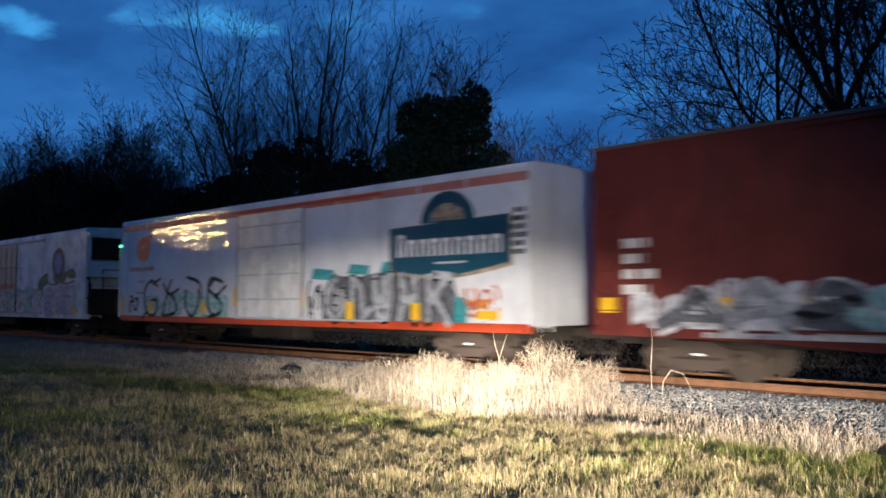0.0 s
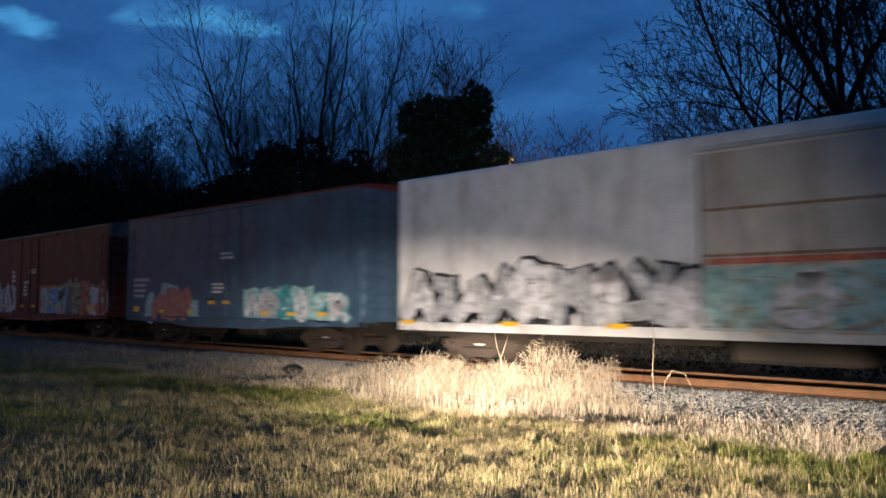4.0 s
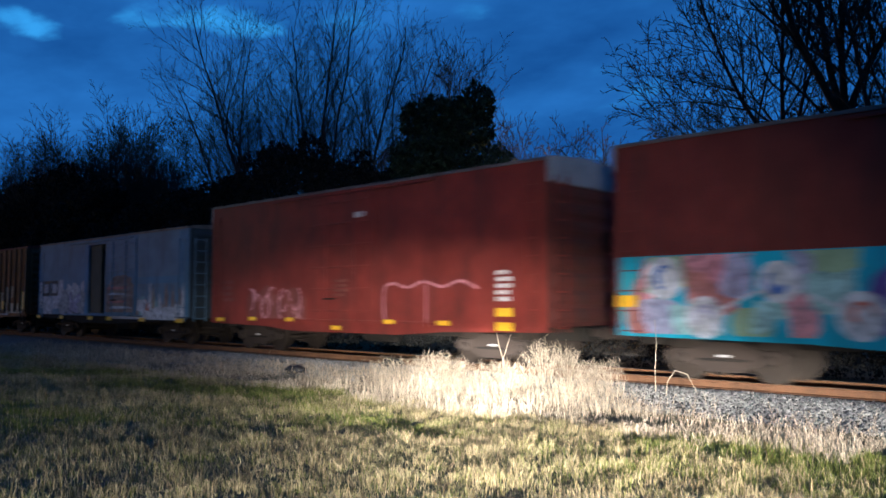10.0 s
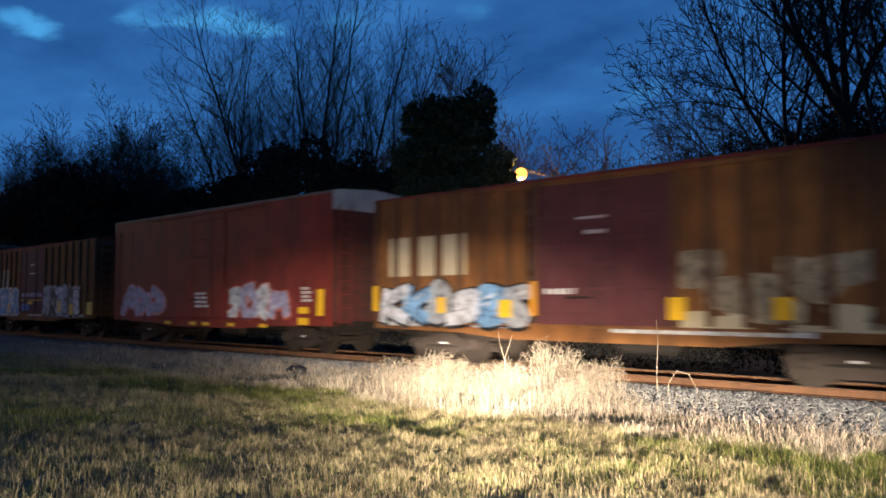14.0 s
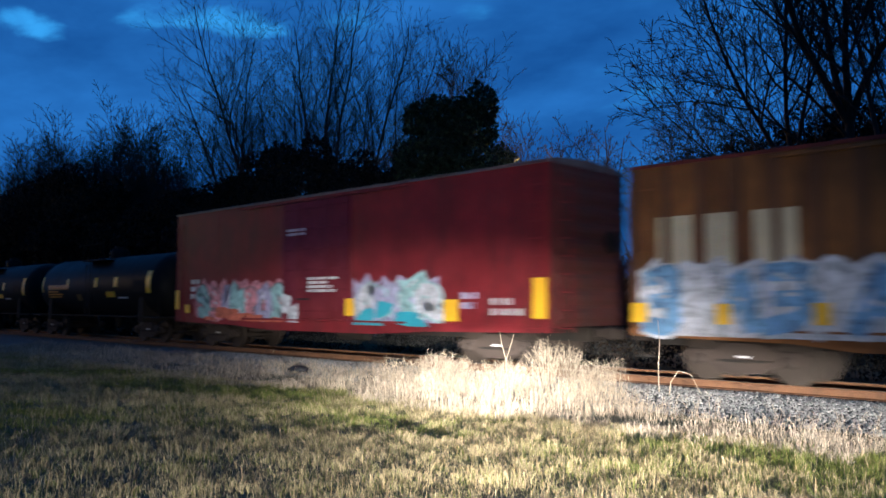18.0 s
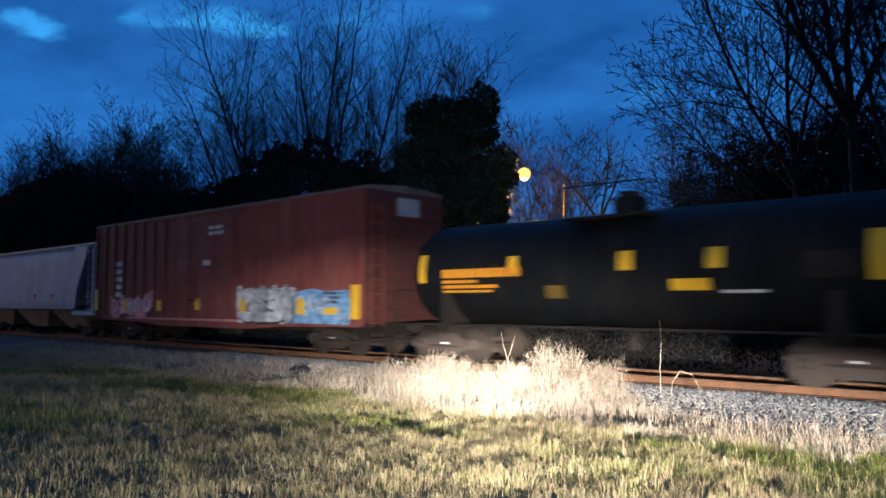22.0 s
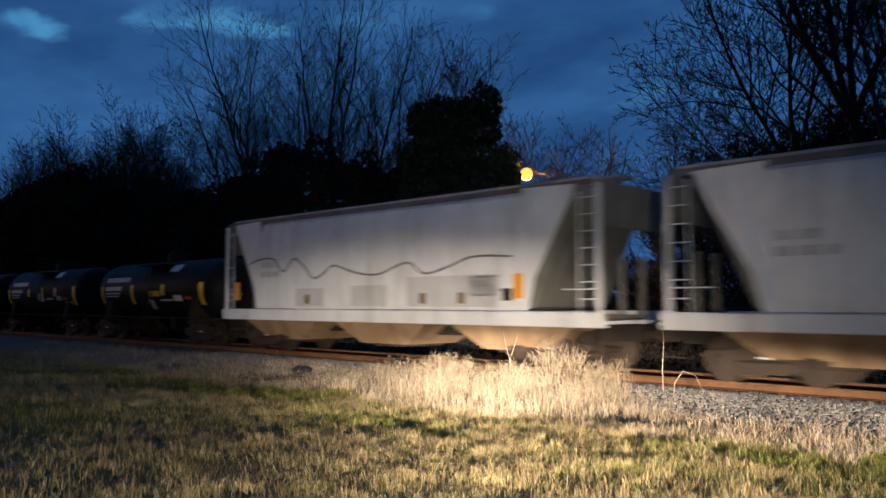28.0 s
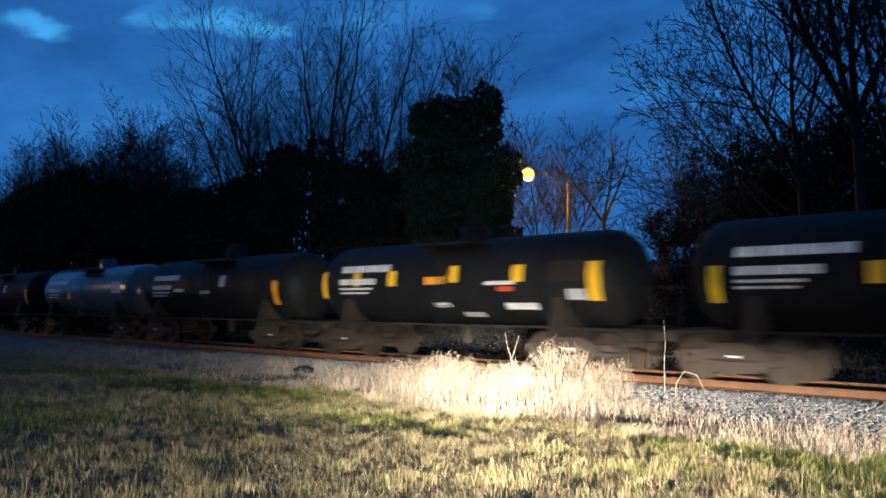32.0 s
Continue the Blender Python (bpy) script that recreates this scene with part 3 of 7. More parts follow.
def green_share(x, y):
    """How green the lawn is: patches beside the weeds and across the straw."""
    g = 0.75 * soft_noise(x, y, 1.7, 11) + 0.35 * soft_noise(x, y, 0.6, 12)
    g = g + 0.62 * np.exp(-((y - 9.3) / 1.1) ** 2 - ((x + 16) / 6.0) ** 2) + 0.28 * np.exp(-((y - 10.2) / 0.6) ** 2) * (x > -9)
    return g


def make_lawn():
    rng = np.random.default_rng(5)
    n = 84000
    y = np.sqrt(rng.random(n) * (11.3 ** 2 - 2.0 ** 2) + 2.0 ** 2)
    x = -y * (0.16 + 3.3 * rng.random(n) ** 1.25)
    keep = (np.hypot(x, y) > 6.2) & (x > -34)
    x, y = x[keep], y[keep]
    # each tuft holds several blades
    per = 5
    tx, ty = np.repeat(x, per), np.repeat(y, per)
    tx, ty = tx + rng.normal(0, 0.025, len(tx)), ty + rng.normal(0, 0.025, len(ty))
    g = green_share(tx, ty)
    r = rng.random(len(tx))
    green = r < np.clip((g - 0.38) * 1.8, 0.22, 0.90)
    clump = 0.30 + 0.9 * np.repeat(rng.random(len(x)) ** 2, per) + 1.3 * soft_noise(tx, ty, 0.26, 14) ** 2
    for sel, mat, name, hh, label, cat in ((~green, M["straw"], "dead_grass", 0.070, "mown dead straw-coloured grass of the lawn", "dead grass"), (green, M["grass"], "green_grass", 0.058, "short green grass growing between the straw", "grass")):
        k = sel.sum()
        px, py = tx[sel], ty[sel]
        h = hh * clump[sel] * (0.6 + 0.8 * rng.random(k))
        blades(name, px, py, ground_height(px, py) - 0.01, h, 0.0038 + 0.0055 * rng.random(k), 0.10 + 0.55 * rng.random(k) ** 1.6, mat, rng, label, cat)


make_lawn()


def make_weeds():
    rng = np.random.default_rng(8)
    n = 46000
    x = -3.2 - 36 * rng.random(n) ** 1.3
    y = 10.3 + 3.9 * rng.random(n)
    # the strip thins out where the ballast lies bare
    edge = np.interp(x, [-40, -24, -17, -12, -8.6, -7.2, -3], [14.6, 14.6, 14.5, 14.9, 14.7, 12.7, 12.4])
    thick = soft_noise(x, y, 0.9, 21) + 0.5 * soft_noise(x, y, 0.3, 22)
    keep = (y < edge) & (thick > np.interp(y, [10.2, 11.2, 14], [0.85, 0.60, 0.74]))
    keep |= (x < -15.6) & (y < edge) & (thick > 0.42)
    bare = (np.abs(x + 14.4) < 1.3) & (y > 12.3) & (y < 15)
    bare |= (y > 13.5) & (x > -15.6) & (x < -9.4)
    keep &= ~bare | (rng.random(n) < 0.12)
    x, y, t = x[keep], y[keep], thick[keep]
    z = np.where(y < 12.5, ground_height(x, y), np.interp(y, [12.5, 13.3, 14.5, 15.1], [-0.41, -0.35, -0.2, -0.17])) - 0.02
    h = (0.12 + 0.36 * rng.random(len(x)) ** 1.4) * (0.5 + 0.55 * t)
    h *= np.interp(y, [10.3, 11.5, 14.5], [0.7, 1.0, 1.25]) * np.interp(x, [-30, -17, -15.4, -13.6, -10, -7.6], [0.45, 0.5, 0.6, 1.0, 1.0, 0.55]) * (0.55 + 0.9 * soft_noise(x, y, 0.55, 24))
    blades("dry_weeds", x, y, z, h, 0.004 + 0.006 * rng.random(len(x)), 0.05 + 0.45 * rng.random(len(x)) ** 1.4, M["weed"], rng, "knee-high dry pinkish weeds along the track", "weeds")
    # fine airy tops
    k = 16000
    i = rng.integers(0, len(x), k)
    a, b = x[i] + rng.normal(0, 0.05, k), y[i] + rng.normal(0, 0.05, k)
    blades("weed_plumes", a, b, z[i] + h[i] * (0.5 + 0.5 * rng.random(k)), 0.03 + 0.07 * rng.random(k), 0.005 + 0.007 * rng.random(k), 0.3 + 0.7 * rng.random(k), M["weed"], rng, "feathery dry seed heads of the weeds", "weeds")


make_weeds()


def weed_bush(x, y, z, width, height, seed):
    """A dome of thin dry stems that fork twice."""
    rng = random.Random(seed)
    g, tw = Geo(), Geo()
    for i in range(52):
        a, s = rng.uniform(0, 2 * math.pi), rng.random() ** 0.6
        p0 = Vector((0.08 * math.cos(a), 0.08 * math.sin(a), 0))
        p2 = Vector((math.cos(a) * s * width / 2, math.sin(a) * s * width / 2, height * math.sqrt(1 - 0.75 * s * s) * rng.uniform(0.7, 1.0)))
        p1 = p0.lerp(p2, 0.5) + Vector((0, 0, 0.12 * height))
        g.tube([p0, p1, p2], [0.005, 0.004, 0.002], 3, caps=False)
        for j in range(7):
            q0 = p1.lerp(p2, rng.random())
            q1 = q0 + Vector((rng.gauss(0, 0.07), rng.gauss(0, 0.07), rng.uniform(0.02, 0.14)))
            tw.tube([q0, q1], [0.0035, 0.002], 3, caps=False)
    root = tagged(new("weed_bush"), "dry rounded weed bush with fine pale stems beside the rail", "weed bush", group="weed bushes beside the rail")
    root.location = (x, y, z)
    part("stem_dome", g, M["weed"], root)
    part("twig_crown", tw, M["weed"], root, "fine forked dry twigs")
    return root


for k, (x, y, w, h) in enumerate(((-14.0, 14.35, 1.5, 0.72), (-13.1, 14.2, 1.1, 0.6), (-10.6, 14.45, 1.2, 1.2), (-10.0, 14.4, 1.2, 1.05), (-9.3, 14.3, 1.0, 0.7), (-11.6, 14.3, 1.1, 0.6))):
    weed_bush(x, y, -0.30, w, h, 40 + k)


def dry_stalk(pts, r, label):
    g = Geo().tube([(p[0] - pts[0][0], p[1] - pts[0][1], p[2] - pts[0][2]) for p in pts], [r * (1 - 0.6 * i / len(pts)) for i in range(len(pts))], 5)
    ob = tagged(new("dry_stalk", g.mesh("dry_stalk", M["weed"])), label, "weed stalk", group="single stalks beside the rail")
    ob.location = pts[0]


dry_stalk([(-7.98, 14.6, -0.26), (-7.99, 14.6, 0.3), (-7.95, 14.6, 0.8), (-7.98, 14.6, 1.24)], 0.010, "tall thin upright dead stalk in the ballast")
dry_stalk([(-7.66, 14.4, -0.26), (-7.62, 14.4, 0.05), (-7.45, 14.4, 0.28), (-7.2, 14.4, 0.22), (-7.02, 14.4, -0.1)], 0.010, "dead stalk bent over into an arch")
dry_stalk([(-11.72, 14.4, -0.28), (-11.74, 14.4, 0.3), (-11.86, 14.4, 0.62), (-11.92, 14.4, 0.92)], 0.010, "forked dead stem beside the rail")
dry_stalk([(-11.72, 14.42, -0.28), (-11.74, 14.42, 0.3), (-11.62, 14.42, 0.6), (-11.52, 14.42, 0.86)], 0.009, "slanting dead stem beside the rail")


def make_tall_weeds():
    """Thin branching stems that stand above the rest, in clumps beside the rail and scattered over the shoulder."""
    rng = random.Random(31)
    segs = []
    for k in range(2300):
        if k < 1500:
            x, y = rng.uniform(-14.6, -8.6), rng.gauss(13.3, 0.75)
        elif k < 1750:
            x, y = rng.uniform(-9.0, -3.4), rng.gauss(12.4, 0.6)
        else:
            x, y = rng.uniform(-36.0, -18.0), rng.gauss(13.3, 0.7)
        if not 11.0 < y < 14.75 or (-13.0 < x < -11.9 and y > 13.6) or (x < -14.6 and y > 13.4 and rng.random() < 0.8):
            continue
        dense = float(soft_noise(np.array([x]), np.array([y]), 0.8, 33)[0])
        if dense < rng.uniform(0.25, 0.7):
            continue
        z = float(np.interp(y, [11.5, 12.5, 13.3, 14.5, 15.1], [-0.40, -0.41, -0.35, -0.2, -0.17])) - 0.02
        h = rng.uniform(0.3, 0.62) * (0.6 + 0.6 * dense) * (0.6 if 1500 <= k < 1750 else 0.5 if k >= 1750 else 1.0)
        p, d = Vector((x, y, z)), Vector((rng.gauss(0, 0.16), rng.gauss(0, 0.16), 1)).normalized()
        n = 5
        for i in range(n):
            q = p + d * h / n
            segs.append((p, q, 0.0042 - 0.0005 * i, 0.0037 - 0.0005 * i))
            if i >= 1:
                for j in range(2):
                    w = (d + Vector((rng.gauss(0, 0.55), rng.gauss(0, 0.55), 0.1))).normalized()
                    e = q + w * h * rng.uniform(0.10, 0.24)
                    segs.append((q, e, 0.0026, 0.002))
                    if rng.random() < 0.6:
                        segs.append((e, e + (w + Vector((rng.gauss(0, 0.5), rng.gauss(0, 0.5), 0.1))) * h * 0.07, 0.003, 0.0022))
            p, d = q, (d + Vector((rng.gauss(0, 0.10), rng.gauss(0, 0.10), 0))).normalized()
    tagged(new("tall_weeds", twig_mesh("tall_weeds", segs, M["weed"])), "thin branching dead weed stems beside the rail", "weeds", kind="stuff")


def clod(x, y, z, sx, sy, sz, seed):
    rng = random.Random(seed)
    bm = bmesh.new()
    bmesh.ops.create_icosphere(bm, subdivisions=3, radius=1.0)
    for v in bm.verts:
        k = 1 + 0.35 * noise.noise(v.co * 1.7 + Vector((seed, 0, 0))) + 0.12 * noise.noise(v.co * 5)
        v.co = Vector((v.co.x * sx * k, v.co.y * sy * k, v.co.z * sz * k))
    me = bpy.data.meshes.new("dark_lump")
    bm.to_mesh(me); bm.free()
    me.materials.append(M["clod"])
    ob = tagged(new("dark_lump", me), "dark lump lying in the weeds", "stone", group="dark stones beside the track")
    ob.matrix_basis = pose(x, y, z, 0, 0, rng.uniform(0, 90))


clod(-14.6, 12.75, -0.30, 0.26, 0.2, 0.17, 3)
clod(-16.35, 15.25, -0.10, 0.34, 0.2, 0.14, 5)
clod(-18.2, 13.3, -0.26, 0.3, 0.25, 0.12, 8)


# ---- trees ----
ACROSS, AWAY = Vector((0.719, 0.695, 0)), Vector((-0.695, 0.719, 0))   # along the far tree line, and away from the stand


def shoot(rng, start, way, length, radius, level, wood, segs, lift, spread, gaps, start_at=0.22, wander=1.0, least=0.008, bend=None):
    """One limb with its side branches and twigs; thick limbs go to wood, thin pieces to segs."""
    n = max(2, int(length / (0.9, 0.5, 0.32, 0.22)[level]))
    pts, rads, d = [Vector(start)], [radius], Vector(way).normalized()
    for i in range(n):
        k = (0.05, 0.075, 0.08, 0.08)[level] * wander
        d = d + Vector((rng.gauss(0, k), rng.gauss(0, k), rng.gauss(0, k * 0.7) + (0.010, 0.05, 0.06, 0.05)[level] * lift))
        if bend is not None:
            d = d + bend / n
        d.normalize()
        pts.append(pts[-1] + d * (length / n))
        rads.append(max(least, radius * (1 - 0.85 * (i + 1) / n)))
    if radius > 0.03:
        wood.append((pts, rads))
    else:
        segs += [(pts[i], pts[i + 1], rads[i], rads[i + 1]) for i in range(n)]
    if level == 3:
        return
    count = max(2, int(length * (1 - start_at) / gaps[level]))
    turn = rng.uniform(0, 6.3)
    for k in range(count):
        u = start_at + (1 - start_at) * (k + rng.random()) / count
        i = min(int(u * n), n - 1)
        p = pts[i].lerp(pts[i + 1], u * n - i)
        base = (pts[i + 1] - pts[i]).normalized()
        turn += 2.4 + rng.gauss(0, 0.5)
        side = Matrix.Rotation(turn, 3, base) @ base.orthogonal().normalized()
        a = radians(rng.uniform(26, 54)) * spread
        w = base * math.cos(a) + side * math.sin(a) + Vector((0, 0, 0.12 * lift))
        reach = length * ((0.46, 0.52, 0.5)[level] - 0.30 * u) * rng.uniform(0.65, 1.25)
        shoot(rng, p, w, max(0.16, reach), max(least, rads[i] * rng.uniform(0.42, 0.62)), level + 1, wood, segs, lift, spread, gaps, 0.15, wander, least)


def twig_mesh(name, segs, material):
    """Three-sided tapered pieces, one for each (start, end, radius, radius)."""
    p0 = np.array([tuple(q[0]) for q in segs]); p1 = np.array([tuple(q[1]) for q in segs])
    r = np.array([(q[2], q[3]) for q in segs])
    d = p1 - p0
    d /= np.linalg.norm(d, axis=1)[:, None] + 1e-9
    ref = np.where(np.abs(d[:, 2:3]) < 0.8, np.array([[0, 0, 1.0]]), np.array([[1.0, 0, 0]]))
    a = np.cross(d, ref); a /= np.linalg.norm(a, axis=1)[:, None]
    b = np.cross(d, a)
    v = []
    for p, q in ((p0, r[:, 0]), (p1, r[:, 1])):
        for k in range(3):
            w = 2 * math.pi * k / 3
            v.append(p + (a * math.cos(w) + b * math.sin(w)) * q[:, None])
    v = np.stack(v, 1).reshape(-1, 3)
    k = 6 * np.arange(len(segs))[:, None]
    f = np.concatenate([k + np.array([[j, (j + 1) % 3, 3 + (j + 1) % 3, 3 + j]]) for j in range(3)], 0)
    return fast_mesh(name, v, f, material)


def bare_tree(angle, y, radius, stems, seed, label, fork=0.3, spread=1.0, lift=0.8, gaps=(0.7, 0.48, 0.32), clear=0.0, limbs=(), group="bare trees behind the track", wander=1.0, least=0.008):
    """A leafless tree. stems: (height, lean along the tree line, lean away); clear: height of a single bole below them;
    limbs: (height on the bole, rise, reach along the tree line, reach away, droop) of long low limbs."""
    rng = random.Random(seed)
    wood, segs = [], []
    if clear:
        wood.append(([Vector((0, 0, -0.2)), Vector((0.08, 0, clear * 0.5)), Vector((0, 0, clear + 0.3))], [radius * 1.5, radius * 1.2, radius * 1.05]))
    for k, (h, lean, back) in enumerate(stems):
        way = Vector((0, 0, 1)) + ACROSS * lean + AWAY * back
        base = Vector((0, 0, max(-0.2, clear - 0.2))) + (ACROSS * lean + AWAY * back) * (0.0 if clear else 0.9)
        shoot(rng, base, way, (h - clear) * way.length, radius, 0, wood, segs, lift, spread, gaps, fork, wander, least)
    for z, rise, across, back, droop in limbs:
        way = Vector((0, 0, rise)) + ACROSS * across + AWAY * back
        shoot(rng, Vector((0, 0, z)), way, way.length, radius * 0.5, 0, wood, segs, 0.0, spread, gaps, 0.2, wander, least, bend=Vector((0, 0, droop)))
    root = tagged(new("bare_tree"), label, "tree", group=group)
    root.location = (along(angle, y), y, -0.5)
    g = Geo()
    for pts, rads in wood:
        g.tube(pts, rads, 8 if rads[0] > 0.1 else 5, caps=False)
    part("trunk", fast_mesh("trunk", np.array(g.v), np.array(g.f), M["bark"]), M["bark"], root)
    part("crown", twig_mesh("crown", segs, M["twig"]), M["twig"], root, "leafless crown of fine twigs")
    return root


make_tall_weeds()


def leaf_cloud(rng, n, centre, radii, size, hollow=0.45):
    """n small leaf clumps through a lumpy ellipsoid."""
    d = rng.normal(size=(n, 3)); d /= np.linalg.norm(d, axis=1)[:, None]
    r = (hollow + (1 - hollow) * rng.random(n) ** 0.6)
    p = np.array(centre) + d * r[:, None] * np.array(radii)
    u = rng.normal(size=(n, 3)); u /= np.linalg.norm(u, axis=1)[:, None]
    w = np.cross(u, rng.normal(size=(n, 3))); w /= np.linalg.norm(w, axis=1)[:, None]
    s = size * (0.5 + rng.random(n))[:, None]
    return np.stack([p - u * s, p + w * s * 0.5, p + u * s, p - w * s * 0.5], 1)


def leafy(name, x, y, lobes, n, size, seed, material, label, category, group, trunk_h=3.0, trunk_r=0.2):
    """An evergreen or a thicket: a trunk with limbs, and a crown of leaf clumps in lobes (dx, dy, z, rx, rz)."""
    rng = np.random.default_rng(seed)
    root = tagged(new(name), label, category, group=group)
    root.location = (x, y, -0.5)
    g = Geo().tube([(0, 0, -0.1), (0.05, 0, trunk_h * 0.5), (0, 0.05, trunk_h)], [trunk_r * 1.3, trunk_r, trunk_r * 0.6], 8)
    quads = []
    for dx, dy, z, rx, rz in lobes:
        part("limb", Geo().tube([(0, 0, trunk_h * 0.4), (dx * 0.6, dy * 0.6, z * 0.7), (dx, dy, z + rz * 0.4)], [trunk_r * 0.6, trunk_r * 0.35, 0.03], 5), M["bark"], root)
        share = int(n * rx * rz / sum(a[3] * a[4] for a in lobes))
        quads.append(leaf_cloud(rng, share, (dx, dy, z), (rx, rx, rz), size))
        # ragged tufts past the outline
        for k in range(9):
            d = rng.normal(size=3); d /= np.linalg.norm(d)
            c = np.array((dx, dy, z)) + d * np.array((rx, rx, rz)) * rng.uniform(0.85, 1.12)
            quads.append(leaf_cloud(rng, share // 22, c, (rx * 0.22,) * 2 + (rz * 0.22,), size, 0.0))
    part("trunk", g, M["bark"], root)
    q = np.concatenate(quads)
    v = q.reshape(-1, 3)
    f = np.arange(len(v)).reshape(-1, 4)
    part("crown", fast_mesh("crown", v, f, material), material, root, "dense dark crown of small leaves")
    return root


def along(angle, y):
    """x of a point that lies that many degrees left of straight across, at the distance y from the stand."""
    return -y * math.tan(radians(angle))


# the evergreen beside the street lamp, and dark thickets beyond the track
def column_lobes(seed, width, high):
    """A broad upright crown with an uneven top."""
    rng = random.Random(seed)
    out = []
    z = 1.6
    while z < high - 1.2:
        k = 1.0 if z < high * 0.8 else 0.92
        for s in (-1, 0, 1):
            out.append((s * 0.29 * width * k + rng.gauss(0, 0.2), rng.gauss(0, 0.8), z + rng.gauss(0, 0.3), 0.24 * width * k * rng.uniform(0.85, 1.15), rng.uniform(1.0, 1.4)))
        z += 1.25
    for dx, top in ((-0.36, 0.1), (-0.12, 0.35), (0.12, -0.4), (0.34, 0.4)):
        out.append((dx * width, 0, high - 1.0 + top * 0.6, 0.15 * width, 1.1))
    return out


leafy("evergreen_tree", along(43.2, 33.0), 33.0, column_lobes(1, 6.8, 13.9) + [(3.5, 0.2, 2.6, 1.2, 1.6), (3.5, 0.0, 5.0, 1.1, 1.5), (3.2, 0.0, 7.2, 0.9, 1.2)], 44000, 0.15, 51, M["leaf"], "broad dark evergreen tree behind the railway", "evergreen tree", "evergreen trees behind the track", 8.0, 0.28)
for k, (a, y, w, h) in enumerate(((51.0, 31.0, 7.0, 11.0), (54.3, 30.0, 8.0, 12.2), (57.6, 28.5, 7.5, 10.4), (48.2, 33.0, 6.0, 10.4), (61.0, 27.0, 8.0, 9.6), (64.3, 25.5, 8.0, 8.6), (67.3, 24.5, 8.5, 10.6), (69.6, 24.0, 9.0, 12.4), (71.4, 23.5, 9.0, 11.6), (73.2, 23.0, 9.0, 10.4), (39.9, 37.0, 2.4, 6.2), (46.2, 34.5, 5.5, 8.6), (59.3, 31.0, 8.0, 9.6))):
    leafy("scrub_thicket", along(a, y), y, column_lobes(60 + k, w * 0.85, h), 20000, 0.12, 70 + k, M["scrub"], "tall dark scrub thicket beyond the track", "thicket", "thickets beyond the track", 3.0, 0.12)
for k, (a, y, w, h) in enumerate(((26.2, 39.0, 6.5, 7.6), (23.2, 38.0, 7.5, 10.6), (19.8, 37.0, 7.5, 11.0), (16.4, 36.0, 7.5, 11.2), (30.0, 43.0, 6.0, 5.2), (34.6, 48.0, 6.0, 4.2), (13.4, 33.0, 7.0, 10.6), (37.0, 46.0, 5.0, 4.6))):
    leafy("scrub_thicket", along(a, y), y, column_lobes(90 + k, w * 0.85, h * 0.93), 12000, 0.085, 95 + k, M["scrub"], "dark thicket at the foot of the bare trees", "thicket", "thickets beyond the track", 2.5, 0.12)


def make_undergrowth():
    """Low tangled growth along the far foot of the track bed."""
    rng = np.random.default_rng(17)
    quads = []
    for i in range(150):
        x = 12 - 130 * i / 149
        y = 23.6 + 1.3 * rng.random() + (2 if x < -60 else 0)
        quads.append(leaf_cloud(rng, 1500, (x, y, 0.3 + 0.4 * rng.random()), (1.0, 0.9, 1.1 + 0.8 * rng.random()), 0.055, 0.1))
    v = np.concatenate(quads).reshape(-1, 3)
    tagged(new("undergrowth", fast_mesh("undergrowth", v, np.arange(len(v)).reshape(-1, 4), M["scrub"])), "dark tangled undergrowth along the far side of the track", "undergrowth", kind="stuff")


make_undergrowth()

# bare trees: clumps of tall stems that fan out, bushy ones at the far end, and the big ones
TALL = "tall slender leafless tree with upswept branches"
bare_tree(57.0, 32.0, 0.16, ((19.5, -0.22, 0.05), (22.0, -0.05, -0.05), (15.5, -0.44, 0.1)), 201, TALL, fork=0.33)
bare_tree(53.2, 32.5, 0.18, ((24.5, -0.22, 0.0), (22.5, -0.08, 0.1), (17.5, -0.42, -0.1)), 202, TALL, fork=0.30)
bare_tree(51.4, 33.0, 0.16, ((24.0, -0.05, 0.0), (22.5, 0.08, 0.08)), 203, TALL, fork=0.33)
bare_tree(49.7, 33.0, 0.16, ((20.5, 0.07, 0.0), (19.0, -0.03, 0.1), (15.5, 0.32, 0.0), (18.0, 0.17, 0.05)), 204, TALL, fork=0.33, gaps=(0.55, 0.42, 0.27))
bare_tree(55.3, 35.0, 0.13, ((20.5, -0.14, 0.0), (20.0, 0.06, 0.0)), 205, TALL, fork=0.36)
bare_tree(60.2, 31.0, 0.12, ((15.5, -0.16, 0.0), (14.0, 0.12, 0.1)), 206, TALL, fork=0.35)
bare_tree(52.2, 37.0, 0.13, ((22.0, -0.1, 0.0), (21.0, 0.12, 0.0)), 207, TALL, fork=0.36)
BUSHY = "bushy leafless tree with a rounded twiggy crown"
for k, (a, y, h) in enumerate(((63.6, 28.5, 16.0), (66.2, 27.0, 16.4), (67.5, 26.5, 14.4), (68.8, 26.0, 15.0), (70.1, 25.5, 15.0), (71.6, 25.0, 13.8), (73.2, 24.5, 12.2), (62.0, 28.5, 11.5), (64.9, 28.0, 11.0))):
    bare_tree(a, y, 0.10, ((h, 0.0, 0.0), (h * 0.95, 0.13, 0.1), (h * 0.94, -0.14, -0.05), (h * 0.85, -0.32, 0.1), (h * 0.85, 0.31, 0.0)), 260 + k, BUSHY, fork=0.3, gaps=(0.36, 0.31, 0.21), least=0.014)
bare_tree(42.2, 37.0, 0.08, ((17.4, -0.10, 0.0), (18.0, 0.02, 0.0), (17.0, 0.10, 0.0), (16.4, -0.2, 0.0), (16.0, 0.19, 0.0)), 231, "leafless tree rising behind the evergreen", fork=0.6, lift=1.1, gaps=(0.5, 0.4, 0.3), least=0.011)
